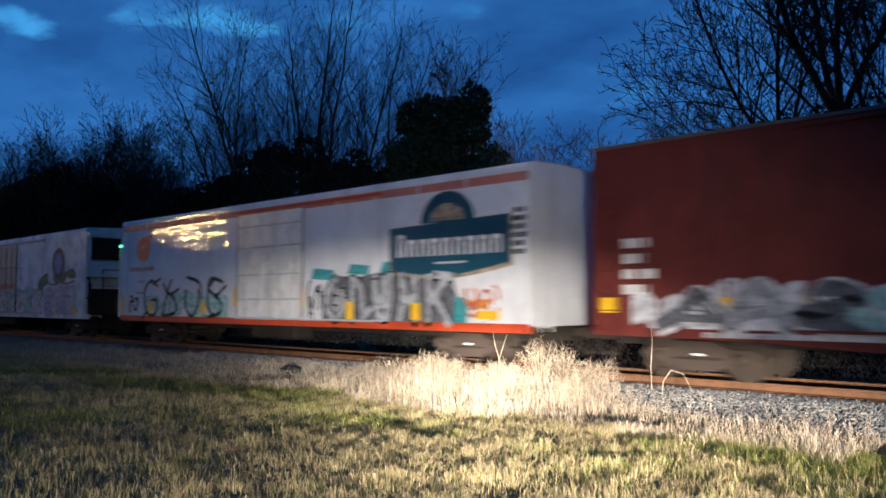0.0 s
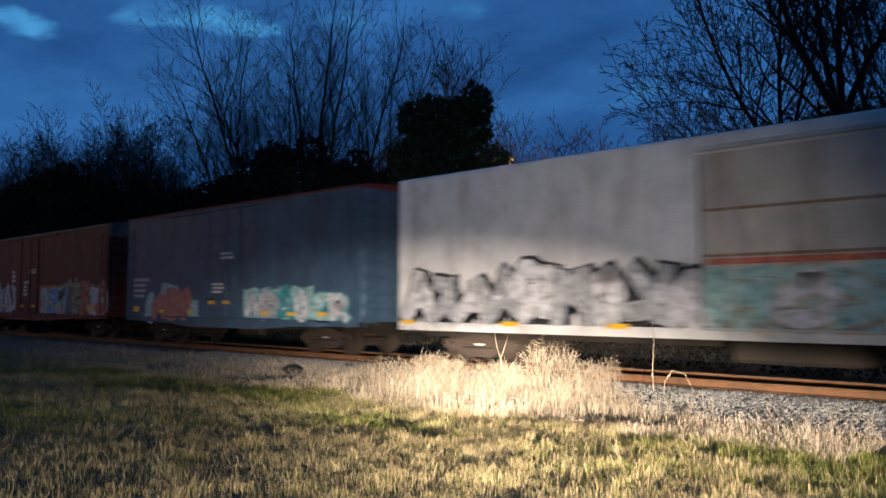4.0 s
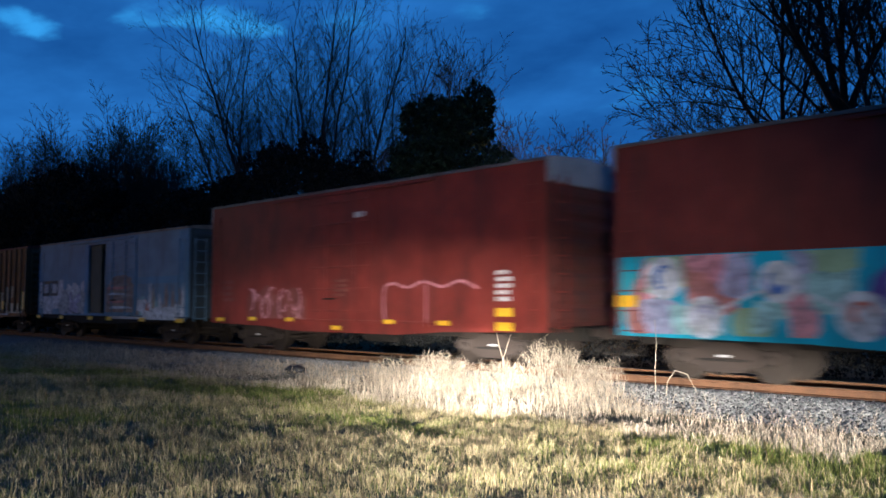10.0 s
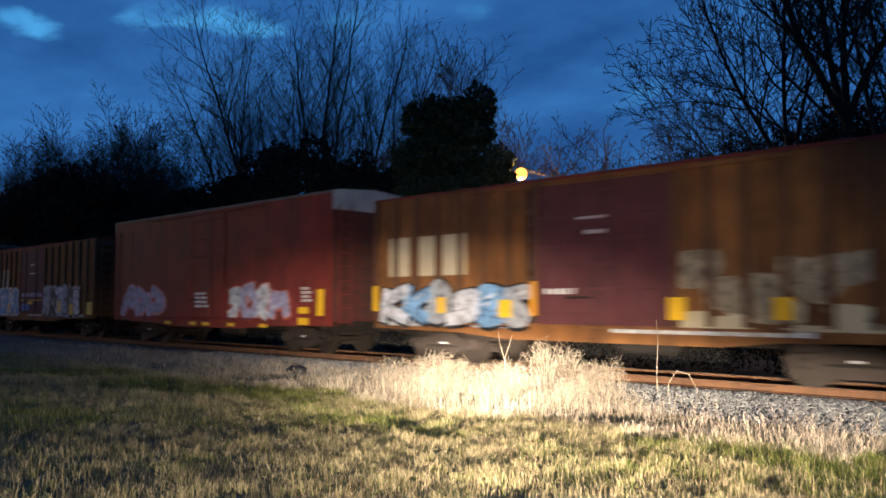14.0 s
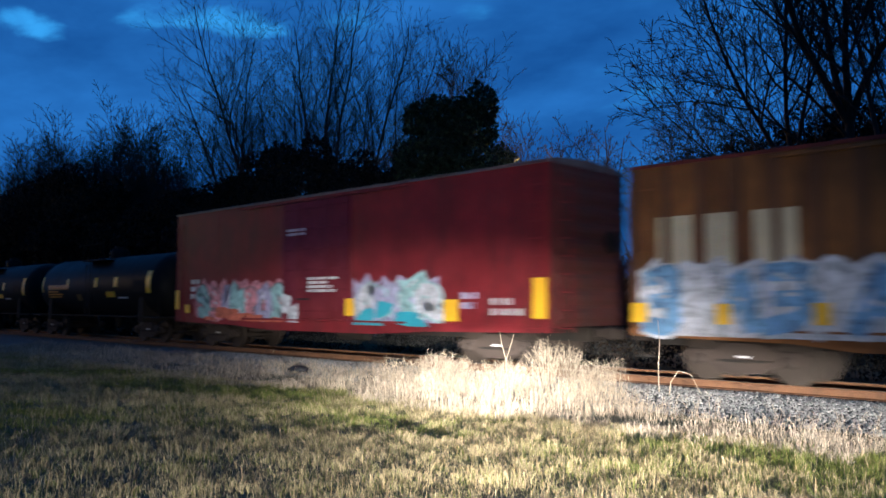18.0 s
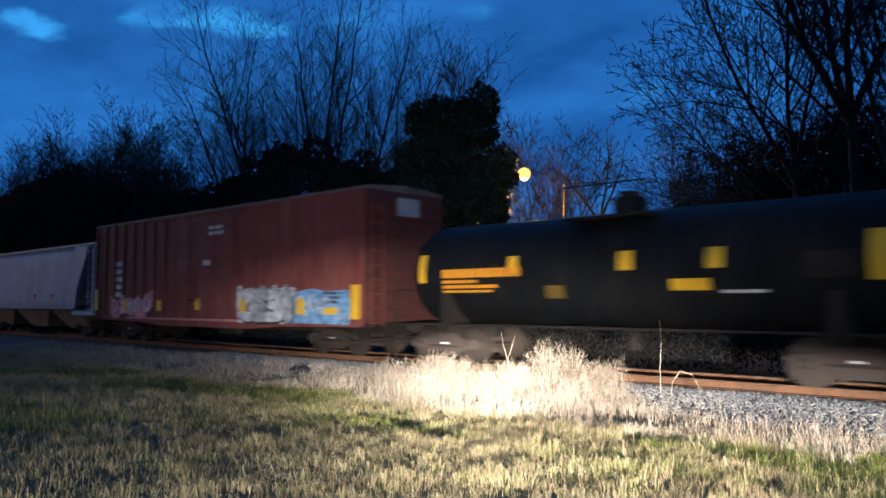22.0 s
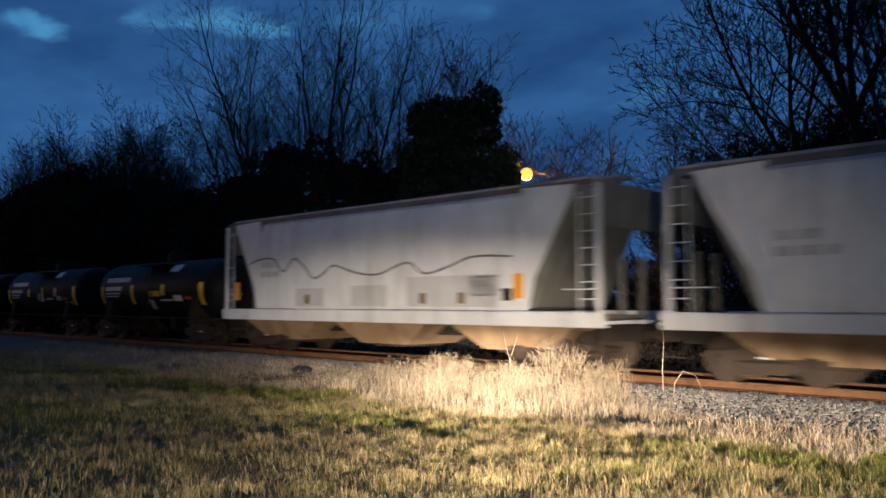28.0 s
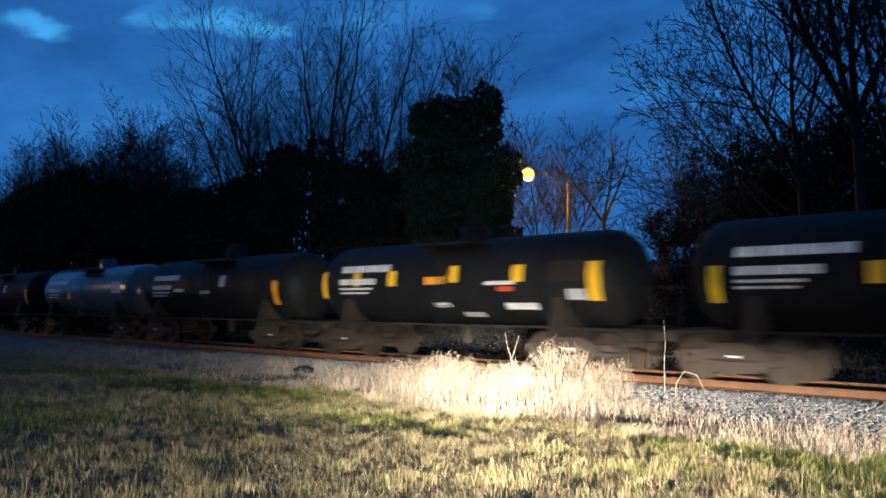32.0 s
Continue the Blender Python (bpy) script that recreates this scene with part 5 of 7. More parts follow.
def boxcar(middle, length, eave, paint, label, seed, door=None, door_paint=None, posts=0, cap=None, sill="body", roof_paint="roof", end_paint=None, seams=11, ladder_side=1, second_door=None, flush=False, post_paint=None):
    """A boxcar. door: (x0, x1) of the door in the near side."""
    root = start_wagon("boxcar", label, "boxcar", middle)
    hl = length / 2
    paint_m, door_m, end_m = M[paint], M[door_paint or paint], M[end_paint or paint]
    x0, x1 = door or (-1.5, 1.5)
    # sides; the near one is open behind the door
    part("side_wall", Geo().box(-hl, x0, SIDE, SIDE + 0.06, 1.02, eave), paint_m, root)
    part("side_wall", Geo().box(x1, hl, SIDE, SIDE + 0.06, 1.02, eave), paint_m, root)
    part("door_header", Geo().box(x0, x1, SIDE, SIDE + 0.06, eave - 0.28, eave), paint_m, root)
    part("door_sill", Geo().box(x0, x1, SIDE, SIDE + 0.06, 1.02, 1.14), paint_m, root)
    part("side_wall", Geo().box(-hl, hl, 1.54, 1.60, 1.02, eave), paint_m, root)
    part("wagon_floor", Geo().box(-hl + 0.02, hl - 0.02, -1.53, 1.53, 1.02, 1.12), M["plywood"], root)
    # end_m can be a darker paint that holds the ends' shade
    for s in (-1, 1):
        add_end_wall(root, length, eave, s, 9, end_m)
    # roof: shallow ridge with seams and a drip edge
    r = Geo().slab([(SIDE - 0.035, eave - 0.05), (SIDE - 0.035, eave + 0.02), (SIDE + 0.25, eave + 0.075), (0, eave + 0.17), (1.35, eave + 0.075), (1.635, eave + 0.02), (1.635, eave - 0.05)], -hl - 0.03, hl + 0.03)
    for i in range(1, 14):
        x = -hl + length * i / 14
        r.slab([(SIDE - 0.02, eave + 0.03), (SIDE + 0.25, eave + 0.10), (0, eave + 0.20), (1.35, eave + 0.10), (1.6, eave + 0.03), (0, eave + 0.1)], x - 0.025, x + 0.025)
    part("roof", r, M[roof_paint], root, "low ridged steel roof")
    if cap:
        for s in (-1, 1):
            x = s * (hl + 0.021)
            part("roof_end_cap", Geo().slab([(-1.6, eave - 0.55), (-1.6, eave + 0.02), (-1.3, eave + 0.07), (0, eave + 0.165), (1.3, eave + 0.07), (1.6, eave + 0.02), (1.6, eave - 0.55)], min(x, x + s * 0.06), max(x, x + s * 0.06)), M[cap], root, "pale galvanised end panel")
    # door with pressed ribs, rails and locking bars
    dx0, dx1 = (x0 - 0.06, x1 + 0.06)
    leaves = [(dx0, dx1)] if not second_door else [second_door]
    for a, b in leaves:
        if flush:
            part("door", Geo().box(x0 + 0.01, x1 - 0.01, SIDE - 0.005, SIDE + 0.05, 1.15, eave - 0.29), door_m, root, "flush plug door")
            continue
        d = Geo().box(a, b, SIDE - 0.05, SIDE - 0.012, 1.10, eave - 0.18, 0.01)
        dob = part("door", d, door_m, root, "sliding door with pressed ribs")
        n = 6
        for i in range(n):
            z = 1.35 + (eave - 1.75) * i / (n - 1)
            part("door_rib", shared(("door_rib", round(b - a, 2), door_paint or paint), lambda: Geo().box(a + 0.08, b - 0.08, SIDE - 0.072, SIDE - 0.048, -0.03, 0.03, 0.01), door_m), door_m, dob, at=(0, 0, z))
        for q in (0.28, 0.72):
            x = a + (b - a) * q
            part("locking_bar", Geo().tube([(x, SIDE - 0.10, 1.15), (x, SIDE - 0.10, eave - 0.25)], [0.018, 0.018], 6), door_m, dob)
        part("door_handle", Geo().box(a + 0.25 * (b - a), a + 0.45 * (b - a), SIDE - 0.13, SIDE - 0.10, 1.68, 1.73, 0.008), M["under"], dob)
    if not flush:
        part("door_rail", Geo().box(x0 - 2.4, x1 + 2.4, SIDE - 0.09, SIDE - 0.001, 1.03, 1.09, 0.01), paint_m, root)
    part("door_rail", Geo().box(x0 - 2.4, x1 + 2.4, SIDE - 0.08, SIDE - 0.001, eave - 0.17, eave - 0.10, 0.01), paint_m, root)
    # outside posts, or the flat seams of smooth sheets
    if posts:
        span = [(-hl + 0.08, x0 - 0.1), (x1 + 0.1, hl - 0.08)]
        for a, b in span:
            for i in range(posts + 1):
                x = a + (b - a) * i / posts
                part("side_post", shared(("side_post", round(eave, 2), paint), lambda: Geo().prism([(-0.07, 1.12), (0.07, 1.12), (0.07, eave - 0.06), (-0.07, eave - 0.06)], -0.075, -0.001), M[post_paint or paint]), M[post_paint or paint], root, at=(x, SIDE, 0))
    else:
        for i in range(seams + 1):
            x = -hl + 0.06 + (length - 0.12) * i / seams
            if not (x0 - 0.05 < x < x1 + 0.05):
                part("seam", shared(("seam", round(eave, 2), paint), lambda: Geo().box(-0.035, 0.035, -0.006, -0.001, 1.05, eave - 0.08), paint_m), paint_m, root, at=(x, SIDE, 0))
    # side sill, centre sill, brake gear
    sm = paint_m if sill == "body" else M[sill]
    part("side_sill", Geo().prism([(-hl, 1.06), (hl, 1.06), (hl, 0.90), (hl * 0.55, 0.84), (x1 + 1.0, 0.72), (x0 - 1.0, 0.72), (-hl * 0.55, 0.84), (-hl, 0.90)], SIDE - 0.012, SIDE + 0.05), sm, root)
    part("centre_sill", Geo().box(-hl - 0.2, hl + 0.2, -0.32, 0.32, 0.66, 1.0, 0.02), M["under"], root)
    part("cross_bearer", Geo().box(-2.6, -2.3, -1.5, 1.5, 0.75, 1.02).box(2.3, 2.6, -1.5, 1.5, 0.75, 1.02), M["under"], root)
    part("air_tank", Geo().tube([(0.2, -0.9, 0.66), (0.3, -0.9, 0.66), (1.5, -0.9, 0.66), (1.6, -0.9, 0.66)], [0.08, 0.19, 0.19, 0.08], 12), M["under"], root, smooth=0.8)
    for s in (-1, 1):
        part("ladder", shared(("ladder", 0.46, 0.9, round(eave - 0.4, 2), paint), lambda: ladder(0.46, 0.9, eave - 0.4), paint_m), paint_m, root, at=(s * (hl - 0.36), SIDE, 0))
        part("end_ladder", shared(("ladder", 0.46, 0.9, round(eave - 0.4, 2), paint), None, None), paint_m, root, at=pose(s * (hl + 0.09), -1.2, 0, 0, 0, s * 90))
        part("step_iron", shared(("step_iron",), lambda: Geo().box(-0.24, -0.22, -0.03, 0.0, 0.5, 0.95).box(0.22, 0.24, -0.03, 0.0, 0.5, 0.95).box(-0.24, 0.24, -0.03, 0.0, 0.48, 0.51), M["under"]), M["under"], root, at=(s * (hl - 0.36), SIDE, 0))
    part("hand_brake_wheel", Geo().tube([(hl + 0.16, 0.75, 3.1), (hl + 0.19, 0.75, 3.1)], [0.28, 0.26], 16), M["under"], root)
    wheels = add_running_gear(root, (-(hl - 2.1), hl - 2.1), hl + 0.45)
    TRAIN.append((root, middle, wheels))
    return root


def yellow_row(root, places, z, w=0.42, h=0.11):
    for x in places:
        reflector(root, x, z, w, h)


# 1: dark red car with a long silver piece low on its side
w = boxcar(161.88, 16.2, 4.95, "oxide2", "dark oxide-red boxcar with a silver graffiti piece along its side", 1)
worn_field(w, -7.2, 6.8, 0.95, 1.75, 24, 12, "chalk", "white sprayed cloud behind the graffiti", SIDE - 0.001)
graffiti(w, -6.6, 6.4, 0.98, 1.95, 9, 11, None, ["graphite", "silver", "graphite", "mint"], "chalk", "chalk", y=SIDE - 0.005, line_width=0.07)
part("worn_strip", Geo().box(-5.6, 6.6, SIDE - 0.022, SIDE - 0.0125, 0.90, 1.0), M["chalk"], w, "bright worn strip along the sill")
yellow_row(w, (-5.1, -3.55, 1.2, 4.0), 1.5, 0.34, 0.38)
reflector(w, -7.75, 1.53, 0.5, 0.32)
bars(w, -7.4, -6.6, 1.7, 3.0, 4, 5)

# 2 and 3: mechanical refrigerator cars
def reefer(middle, length, label, paint, unit, front):
    root = start_wagon("refrigerator_car", label, "refrigerator car", middle)
    hl, eave = length / 2, 4.94
    rr = 0.10
    body = Geo().slab([(SIDE, 1.02), (SIDE, eave - rr - 0.05), (SIDE, eave - rr), (SIDE + 0.04, eave - 0.03), (SIDE + 0.14, eave), (0, eave + 0.06), (1.46, eave), (1.56, eave - 0.03), (1.6, eave - rr), (1.6, eave - rr - 0.05), (1.6, 1.02)], -hl, hl - front)
    part("body", body, M[paint], root, "smooth white insulated body", smooth=0.7)
    d = Geo().box(-1.8, 1.75, SIDE - 0.035, SIDE - 0.001, 1.12, eave - 0.42, 0.008)
    dob = part("door", d, M["doorbeige"] if unit else M["white2"], root, "large stained beige plug door" if unit else "large white plug door")
    for x in (-1.15, -0.35, 0.45, 1.2):
        part("locking_bar", Geo().tube([(x, SIDE - 0.075, 1.15), (x, SIDE - 0.075, eave - 0.5)], [0.02, 0.02], 6), M["doorbeige" if unit else "sign"], dob)
    for z in ((2.5, 3.4) if unit else (1.7, 2.5, 3.4, 4.1)):
        part("door_rib", Geo().box(-1.75, 1.7, SIDE - 0.055, SIDE - 0.033, z - 0.03, z + 0.03, 0.008), M["chute"] if unit else M["sign"], dob)
    for x in (-1.84, 1.79):
        part("door_edge", Geo().box(x - 0.03, x + 0.03, SIDE - 0.03, SIDE - 0.001, 1.12, eave - 0.42), M["graphite"], dob, "dark door gasket")
    part("door_rail", Geo().box(-1.9, 5.4, SIDE - 0.08, SIDE - 0.001, eave - 0.36, eave - 0.26, 0.01), M["orange"] if not unit else M["sign"], root, "long door rail")
    part("door_rail", Geo().box(-1.9, 5.4, SIDE - 0.08, SIDE - 0.001, 1.04, 1.10, 0.01), M["sign"], root)
    for x in (-8.4, -6.6, -4.9, -3.2, 3.4, 5.1, 6.8, 8.5):
        if abs(x) < hl - 1.2:
            part("seam", shared(("reefer_seam", paint), lambda: Geo().box(-0.03, 0.03, -0.005, -0.001, 1.08, eave - 0.15), M[paint]), M[paint], root, at=(x, SIDE, 0))
    part("side_sill", Geo().box(-hl, hl, SIDE - 0.012, SIDE + 0.06, 0.86, 1.08, 0.006), M["orange"] if not unit else M["white2"], root)
    part("centre_sill", Geo().box(-hl - 0.2, hl + 0.2, -0.32, 0.32, 0.66, 1.0, 0.02), M["under"], root)
    part("fuel_tank", Geo().box(-1.4, 1.0, -1.3, -0.5, 0.42, 0.86, 0.06), M["under"], root)
    for s in (-1, 1):
        part("ladder", shared(("ladder", 0.46, 0.9, 4.4, paint), lambda: ladder(0.46, 0.9, 4.4), M[paint]), M[paint], root, at=pose(s * (hl - (front if s > 0 else 0) + 0.05), -1.15, 0, 0, 0, s * 90))
        part("step_iron", MADE[("step_iron",)], M["under"], root, at=(s * (hl - 0.36), SIDE, 0))
    if unit:
        a = hl - front
        fr, low = Geo(), Geo()
        for y in (-1.58, 1.50):
            fr.box(hl - 0.1, hl, y, y + 0.08, 2.72, 4.72, 0.02).box(a, a + 0.06, y, y + 0.08, 2.72, 4.72)
            low.box(hl - 0.1, hl, y, y + 0.08, 1.08, 2.72, 0.02).box(a, hl, y, y + 0.06, 2.62, 2.72, 0.02).box(a, hl, y, y + 0.05, 1.75, 1.82, 0.02)
            fr.box(a, hl, y, y + 0.08, 4.56, 4.72, 0.02).box(a, hl, y, y + 0.08, 3.40, 3.46)
        fr.box(hl - 0.08, hl, -1.5, 1.5, 4.6, 4.72).box(hl - 0.08, hl, -1.5, 1.5, 2.74, 2.85)
        part("lower_frame", low, M["under"], root, "dark lower posts and bars of the end frame")
        part("unit_frame", fr, M["white2"], root, "open white steel frame at the end")
        box = part("cooling_unit", Geo().box(a + 0.02, hl - 0.1, -1.45, 1.3, 2.75, 3.4, 0.04), M["white2"], root, "white cooling unit")
        part("engine_block", Geo().box(a + 0.05, hl - 0.12, -1.4, 1.2, 1.02, 2.2, 0.05), M["under"], box, "dark greasy engine block")
        part("engine_cover", Geo().box(a + 0.05, hl - 0.14, -0.85, 1.2, 2.3, 2.68, 0.03), M["doorbeige"], box, "stained beige engine cover")
        part("dusty_panel", Geo().box(hl - 0.12, hl - 0.10, -0.35, 1.15, 1.06, 1.9, 0.005), M["truck"], box, "rust-brown dusty panel")
        part("radiator_grille", Geo().box(a + 0.05, hl - 0.16, -1.5, -0.1, 3.5, 4.5, 0.03), M["under"], box, "dark radiator grille")
        door = part("control_door", Geo().box(a + 0.05, hl - 0.14, -0.05, 1.35, 3.48, 4.52, 0.03), M["white2"], box, "white control box door")
        part("inspection_window", Geo().box(hl - 0.14, hl - 0.13, 0.45, 0.8, 3.85, 4.2), M["under"], door, "small dark inspection window")
        part("handrail", Geo().tube([(hl - 0.03, -0.95, 1.1), (hl - 0.03, -0.95, 3.05), (hl - 0.03, 1.25, 3.05), (hl - 0.03, 1.25, 1.1)], [0.03] * 4, 6), M["under"], root, "dark bent handrail")
        for z in (1.5, 2.15):
            part("unit_panel", Geo().box(a + 0.08, hl - 0.12, -1.43, -1.4, z, z + 0.3, 0.01), M["under"], box)
    wheels = add_running_gear(root, (-(hl - 2.4), hl - 2.4), hl + 0.45)
    TRAIN.append((root, middle, wheels))
    return root


w = reefer(141.54, 21.0, "white refrigerator car with a petrol-blue sign, orange sill and graffiti", "white", False, 0.0)
part("top_stripe", Geo().box(-10.48, 10.48, SIDE - 0.004, SIDE - 0.001, 4.48, 4.70), M["salmon"], w, "faded red stripe along the top")
def curved_sign():
    g = Geo()
    low = [(5.75 + 4.15 * i / 14, 2.45 - 0.22 * math.sin(math.pi * i / 14) + 0.12 * (i / 14)) for i in range(15)]
    g.prism(low + [(9.9, 3.72), (5.75, 3.60)], SIDE - 0.010, SIDE - 0.006)
    return g
part("sign_border", Geo().prism([(5.68 + 4.3 * i / 14, 2.36 - 0.22 * math.sin(math.pi * i / 14) + 0.12 * (i / 14)) for i in range(15)] + [(9.98, 3.74), (5.68, 3.60)], SIDE - 0.006, SIDE - 0.002), M["tan"], w, "pale gold border")
sg = part("sign_panel", curved_sign(), M["petrol"], w, "petrol-blue company panel with a curved lower edge")
part("sign_arch", Geo().prism([(7.85 + 0.95 * math.cos(math.pi * i / 16), 3.66 + 0.80 * math.sin(math.pi * i / 16)) for i in range(17)], SIDE - 0.009, SIDE - 0.003), M["petrol"], w, "rounded crest above the panel")
part("sign_sun", Geo().prism([(7.85 + 0.6 * math.cos(math.pi * i / 12), 3.70 + 0.45 * math.sin(math.pi * i / 12)) for i in range(13)], SIDE - 0.013, SIDE - 0.009), M["tan"], sg, "tan half disc in the crest")
for i in range(9):
    hgt = 0.62 if i == 0 else 0.46
    x = 6.0 + 0.42 * i
    part("sign_shape", Geo().box(x, x + 0.10, SIDE - 0.014, SIDE - 0.010, 2.80, 2.80 + hgt).box(x + 0.2, x + 0.30, SIDE - 0.014, SIDE - 0.010, 2.80, 2.80 + hgt * 0.95).box(x + 0.10, x + 0.2, SIDE - 0.014, SIDE - 0.010, 2.80 + hgt - 0.10, 2.80 + hgt - 0.01), M["white2"], sg, "pale upright bar shape")
part("sign_shape", Geo().box(7.4, 8.5, SIDE - 0.014, SIDE - 0.010, 2.58, 2.64), M["sign"], sg, "thin pale line")
def sprayed_sign(root, shapes, x0, z0, w_, h_, pitch, width, material, back=None, grow_by=0.0, y=SIDE):
    """Upright sprayed shapes; each is a list of strokes in a unit box."""
    for k, strokes in enumerate(shapes):
        edge, fill = Geo(), Geo()
        for q, st in enumerate(strokes):
            line = [(x0 + pitch * k + w_ * a, z0 + h_ * b) for a, b in st]
            if back:
                ribbon(edge, line, width + grow_by, y - 0.006 - 0.0006 * q)
            ribbon(fill, line, width, y - 0.010 - 0.0006 * q)
        top = part("graffiti_contour", edge, M[back], root, "black sprayed contour") if back else root
        part("graffiti_fill", fill, M[material], top, "upright sprayed shape")


HOOK = [(0.9, 0.85), (0.5, 1.0), (0.1, 0.75), (0.1, 0.25), (0.5, 0.0), (0.9, 0.15), (0.85, 0.45), (0.5, 0.42)]
TENT = [(0.0, 0.0), (0.25, 0.6), (0.5, 1.0), (0.75, 0.6), (0.95, 0.0)]
LOOP = [(0.5, 1.0), (0.12, 0.7), (0.15, 0.25), (0.5, 0.0), (0.85, 0.3), (0.85, 0.7), (0.5, 1.0)]
WAVE = [(0.9, 0.9), (0.3, 1.0), (0.15, 0.72), (0.75, 0.45), (0.8, 0.12), (0.1, 0.0)]
sprayed_sign(w, [[HOOK, [(0.6, 0.9), (1.1, 1.05)], [(0.2, 0.1), (-0.1, -0.1)]], [TENT[:3], WAVE[2:], [(0.0, 0.9), (0.4, 0.6), (1.0, 0.75)]], [LOOP[1:6], [(0.2, 1.05), (0.9, 0.9), (1.05, 0.5)]], [WAVE, LOOP[:4], [(0.5, 0.5), (1.1, 0.8)]]], -8.5, 1.08, 1.2, 1.36, 1.55, 0.13, "ink")
tag_lines(w, -9.9, -8.8, 1.2, 1.9, 2, 24, "ink", 0.09)
worn_field(w, -8.3, -2.4, 1.15, 1.9, 7, 28, "mint", "faint mint haze behind the tag", SIDE - 0.001)
POST, POST2 = [(0.18, 0.0), (0.2, 1.0)], [(0.8, 0.0), (0.78, 1.0)]
part("graffiti_cloud", Geo().prism([(2.75, 0.95), (8.05, 0.95), (8.3, 1.5), (8.0, 2.3), (7.2, 2.42), (6.4, 2.3), (5.4, 2.45), (4.3, 2.3), (3.4, 2.38), (2.8, 1.9)], SIDE - 0.004, SIDE - 0.001), M["graphite"], w, "dark sprayed ground behind the shapes")
sprayed_sign(w, [[LOOP[:6], [(0.5, 0.5), (1.0, 0.45)]], [POST, [(0.2, 0.95), (0.6, 0.8), (0.72, 0.1)], [(0.75, 0.1), (1.1, 0.3)]], [[(0.1, 0.9), (0.3, 0.2), (0.7, 0.1), (0.85, 1.05)], [(0.5, 0.4), (0.55, 1.0)]], [POST2, [(0.1, 0.1), (0.3, 0.6), (0.2, 1.05)], [(0.25, 0.35), (0.8, 0.62)]], [POST, [(0.2, 0.4), (0.9, 0.95)], [(0.45, 0.6), (1.0, 0.0)], [(0.5, 1.05), (1.1, 1.0)]]], 2.95, 1.05, 0.86, 1.2, 1.02, 0.26, "silver", "ink", 0.13)
for a, b, lo, hi in ((2.2, 3.3, 2.3, 2.62), (3.9, 4.9, 2.42, 2.7), (5.3, 6.6, 2.4, 2.72), (7.2, 8.2, 2.3, 2.66), (8.0, 8.6, 1.0, 1.75)):
    part("graffiti_block", Geo().prism([(a, lo), (b - 0.1, lo - 0.06), (b, hi - 0.08), (a + 0.15, hi)], SIDE - 0.0055, SIDE - 0.002), M["teal"], w, "teal sprayed block")
tag_lines(w, 2.0, 2.8, 1.0, 2.2, 2, 25, "ink", 0.08)
tag_lines(w, 8.3, 9.6, 1.2, 2.0, 2, 26, "coral", 0.1)
part("graffiti_block", Geo().prism(blob(random.Random(27), 8.95, 1.55, 0.35, 0.12), SIDE - 0.008, SIDE - 0.002), M["gold"], w, "yellow sprayed patch")
mark = part("company_mark", Geo().prism([(-8.66 + 0.52 * math.cos(radians(a)), 3.7 + 0.5 * math.sin(radians(a))) for a in range(75, 316, 12)] + [(-8.2, 3.45), (-8.1, 3.8), (-7.98, 4.26)], SIDE - 0.006, SIDE - 0.002), M["orange"], w, "orange-red leaf-shaped company mark")
part("mark_shape", Geo().prism([(-8.98, 3.74), (-8.72, 3.68), (-8.4, 3.82), (-8.28, 3.98), (-8.55, 3.9), (-8.8, 3.84)], SIDE - 0.010, SIDE - 0.006), M["salmon"], mark, "paler streak inside the mark")
bars(w, -9.75, -7.35, 2.78, 3.06, 1, 9, "salmon", label="faded red lettering")
bars(w, -9.05, -8.4, 2.36, 2.5, 1, 4, "salmon", label="short faded red lettering")
bars(w, -9.2, -8.4, 1.92, 2.04, 1, 5, "salmon", label="short faded red lettering")
for x, z, ww, hh in ((-4.0, 1.4, 0.32, 0.42), (-1.9, 1.75, 0.3, 0.6), (1.75, 1.7, 0.25, 0.55), (4.03, 1.36, 0.34, 0.5), (6.72, 1.35, 0.34, 0.45), (9.2, 1.28, 0.75, 0.2), (-7.9, 1.42, 0.34, 0.42), (-10.3, 1.5, 0.2, 0.7)):
    reflector(w, x, z, ww, hh, SIDE - 0.012)
bars(w, 10.0, 10.45, 2.7, 3.9, 6, 10, "ink", label="small dark lettering at the corner")
part("indicator_light", Geo().box(-10.76, -10.5, -1.61, -1.52, 3.88, 3.96), M["greenled"], w, "small green indicator light")

railing = Geo()
for y in (-1.45, -0.95):
    railing.tube([(-10.95, y, 1.0), (-10.95, y, 3.85), (-10.5, y, 3.9)], [0.035, 0.035, 0.035], 6)
for k in range(7):
    railing.tube([(-10.95, -1.45, 1.2 + 0.4 * k), (-10.95, -0.95, 1.2 + 0.4 * k)], [0.025, 0.025], 6)
part("end_ladder", railing, M["white2"], w, "white tubular end ladder")

w = reefer(117.34, 21.0, "white refrigerator car with an end cooling unit and green-grey graffiti", "white2", True, 0.34)
def ring(cx, cz, ro, ri, y0, y1, n=28):
    g = Geo()
    for i in range(n):
        a, b = 2 * math.pi * i / n, 2 * math.pi * (i + 1) / n
        g.prism([(cx + ri * math.cos(a), cz + ri * math.sin(a)), (cx + ro * math.cos(a), cz + ro * math.sin(a)), (cx + ro * math.cos(b), cz + ro * math.sin(b)), (cx + ri * math.cos(b), cz + ri * math.sin(b))], y0, y1)
    return g
part("emblem_ring", ring(7.15, 3.42, 0.74, 0.5, SIDE - 0.008, SIDE - 0.002), M["ink"], w, "dark round emblem ring")
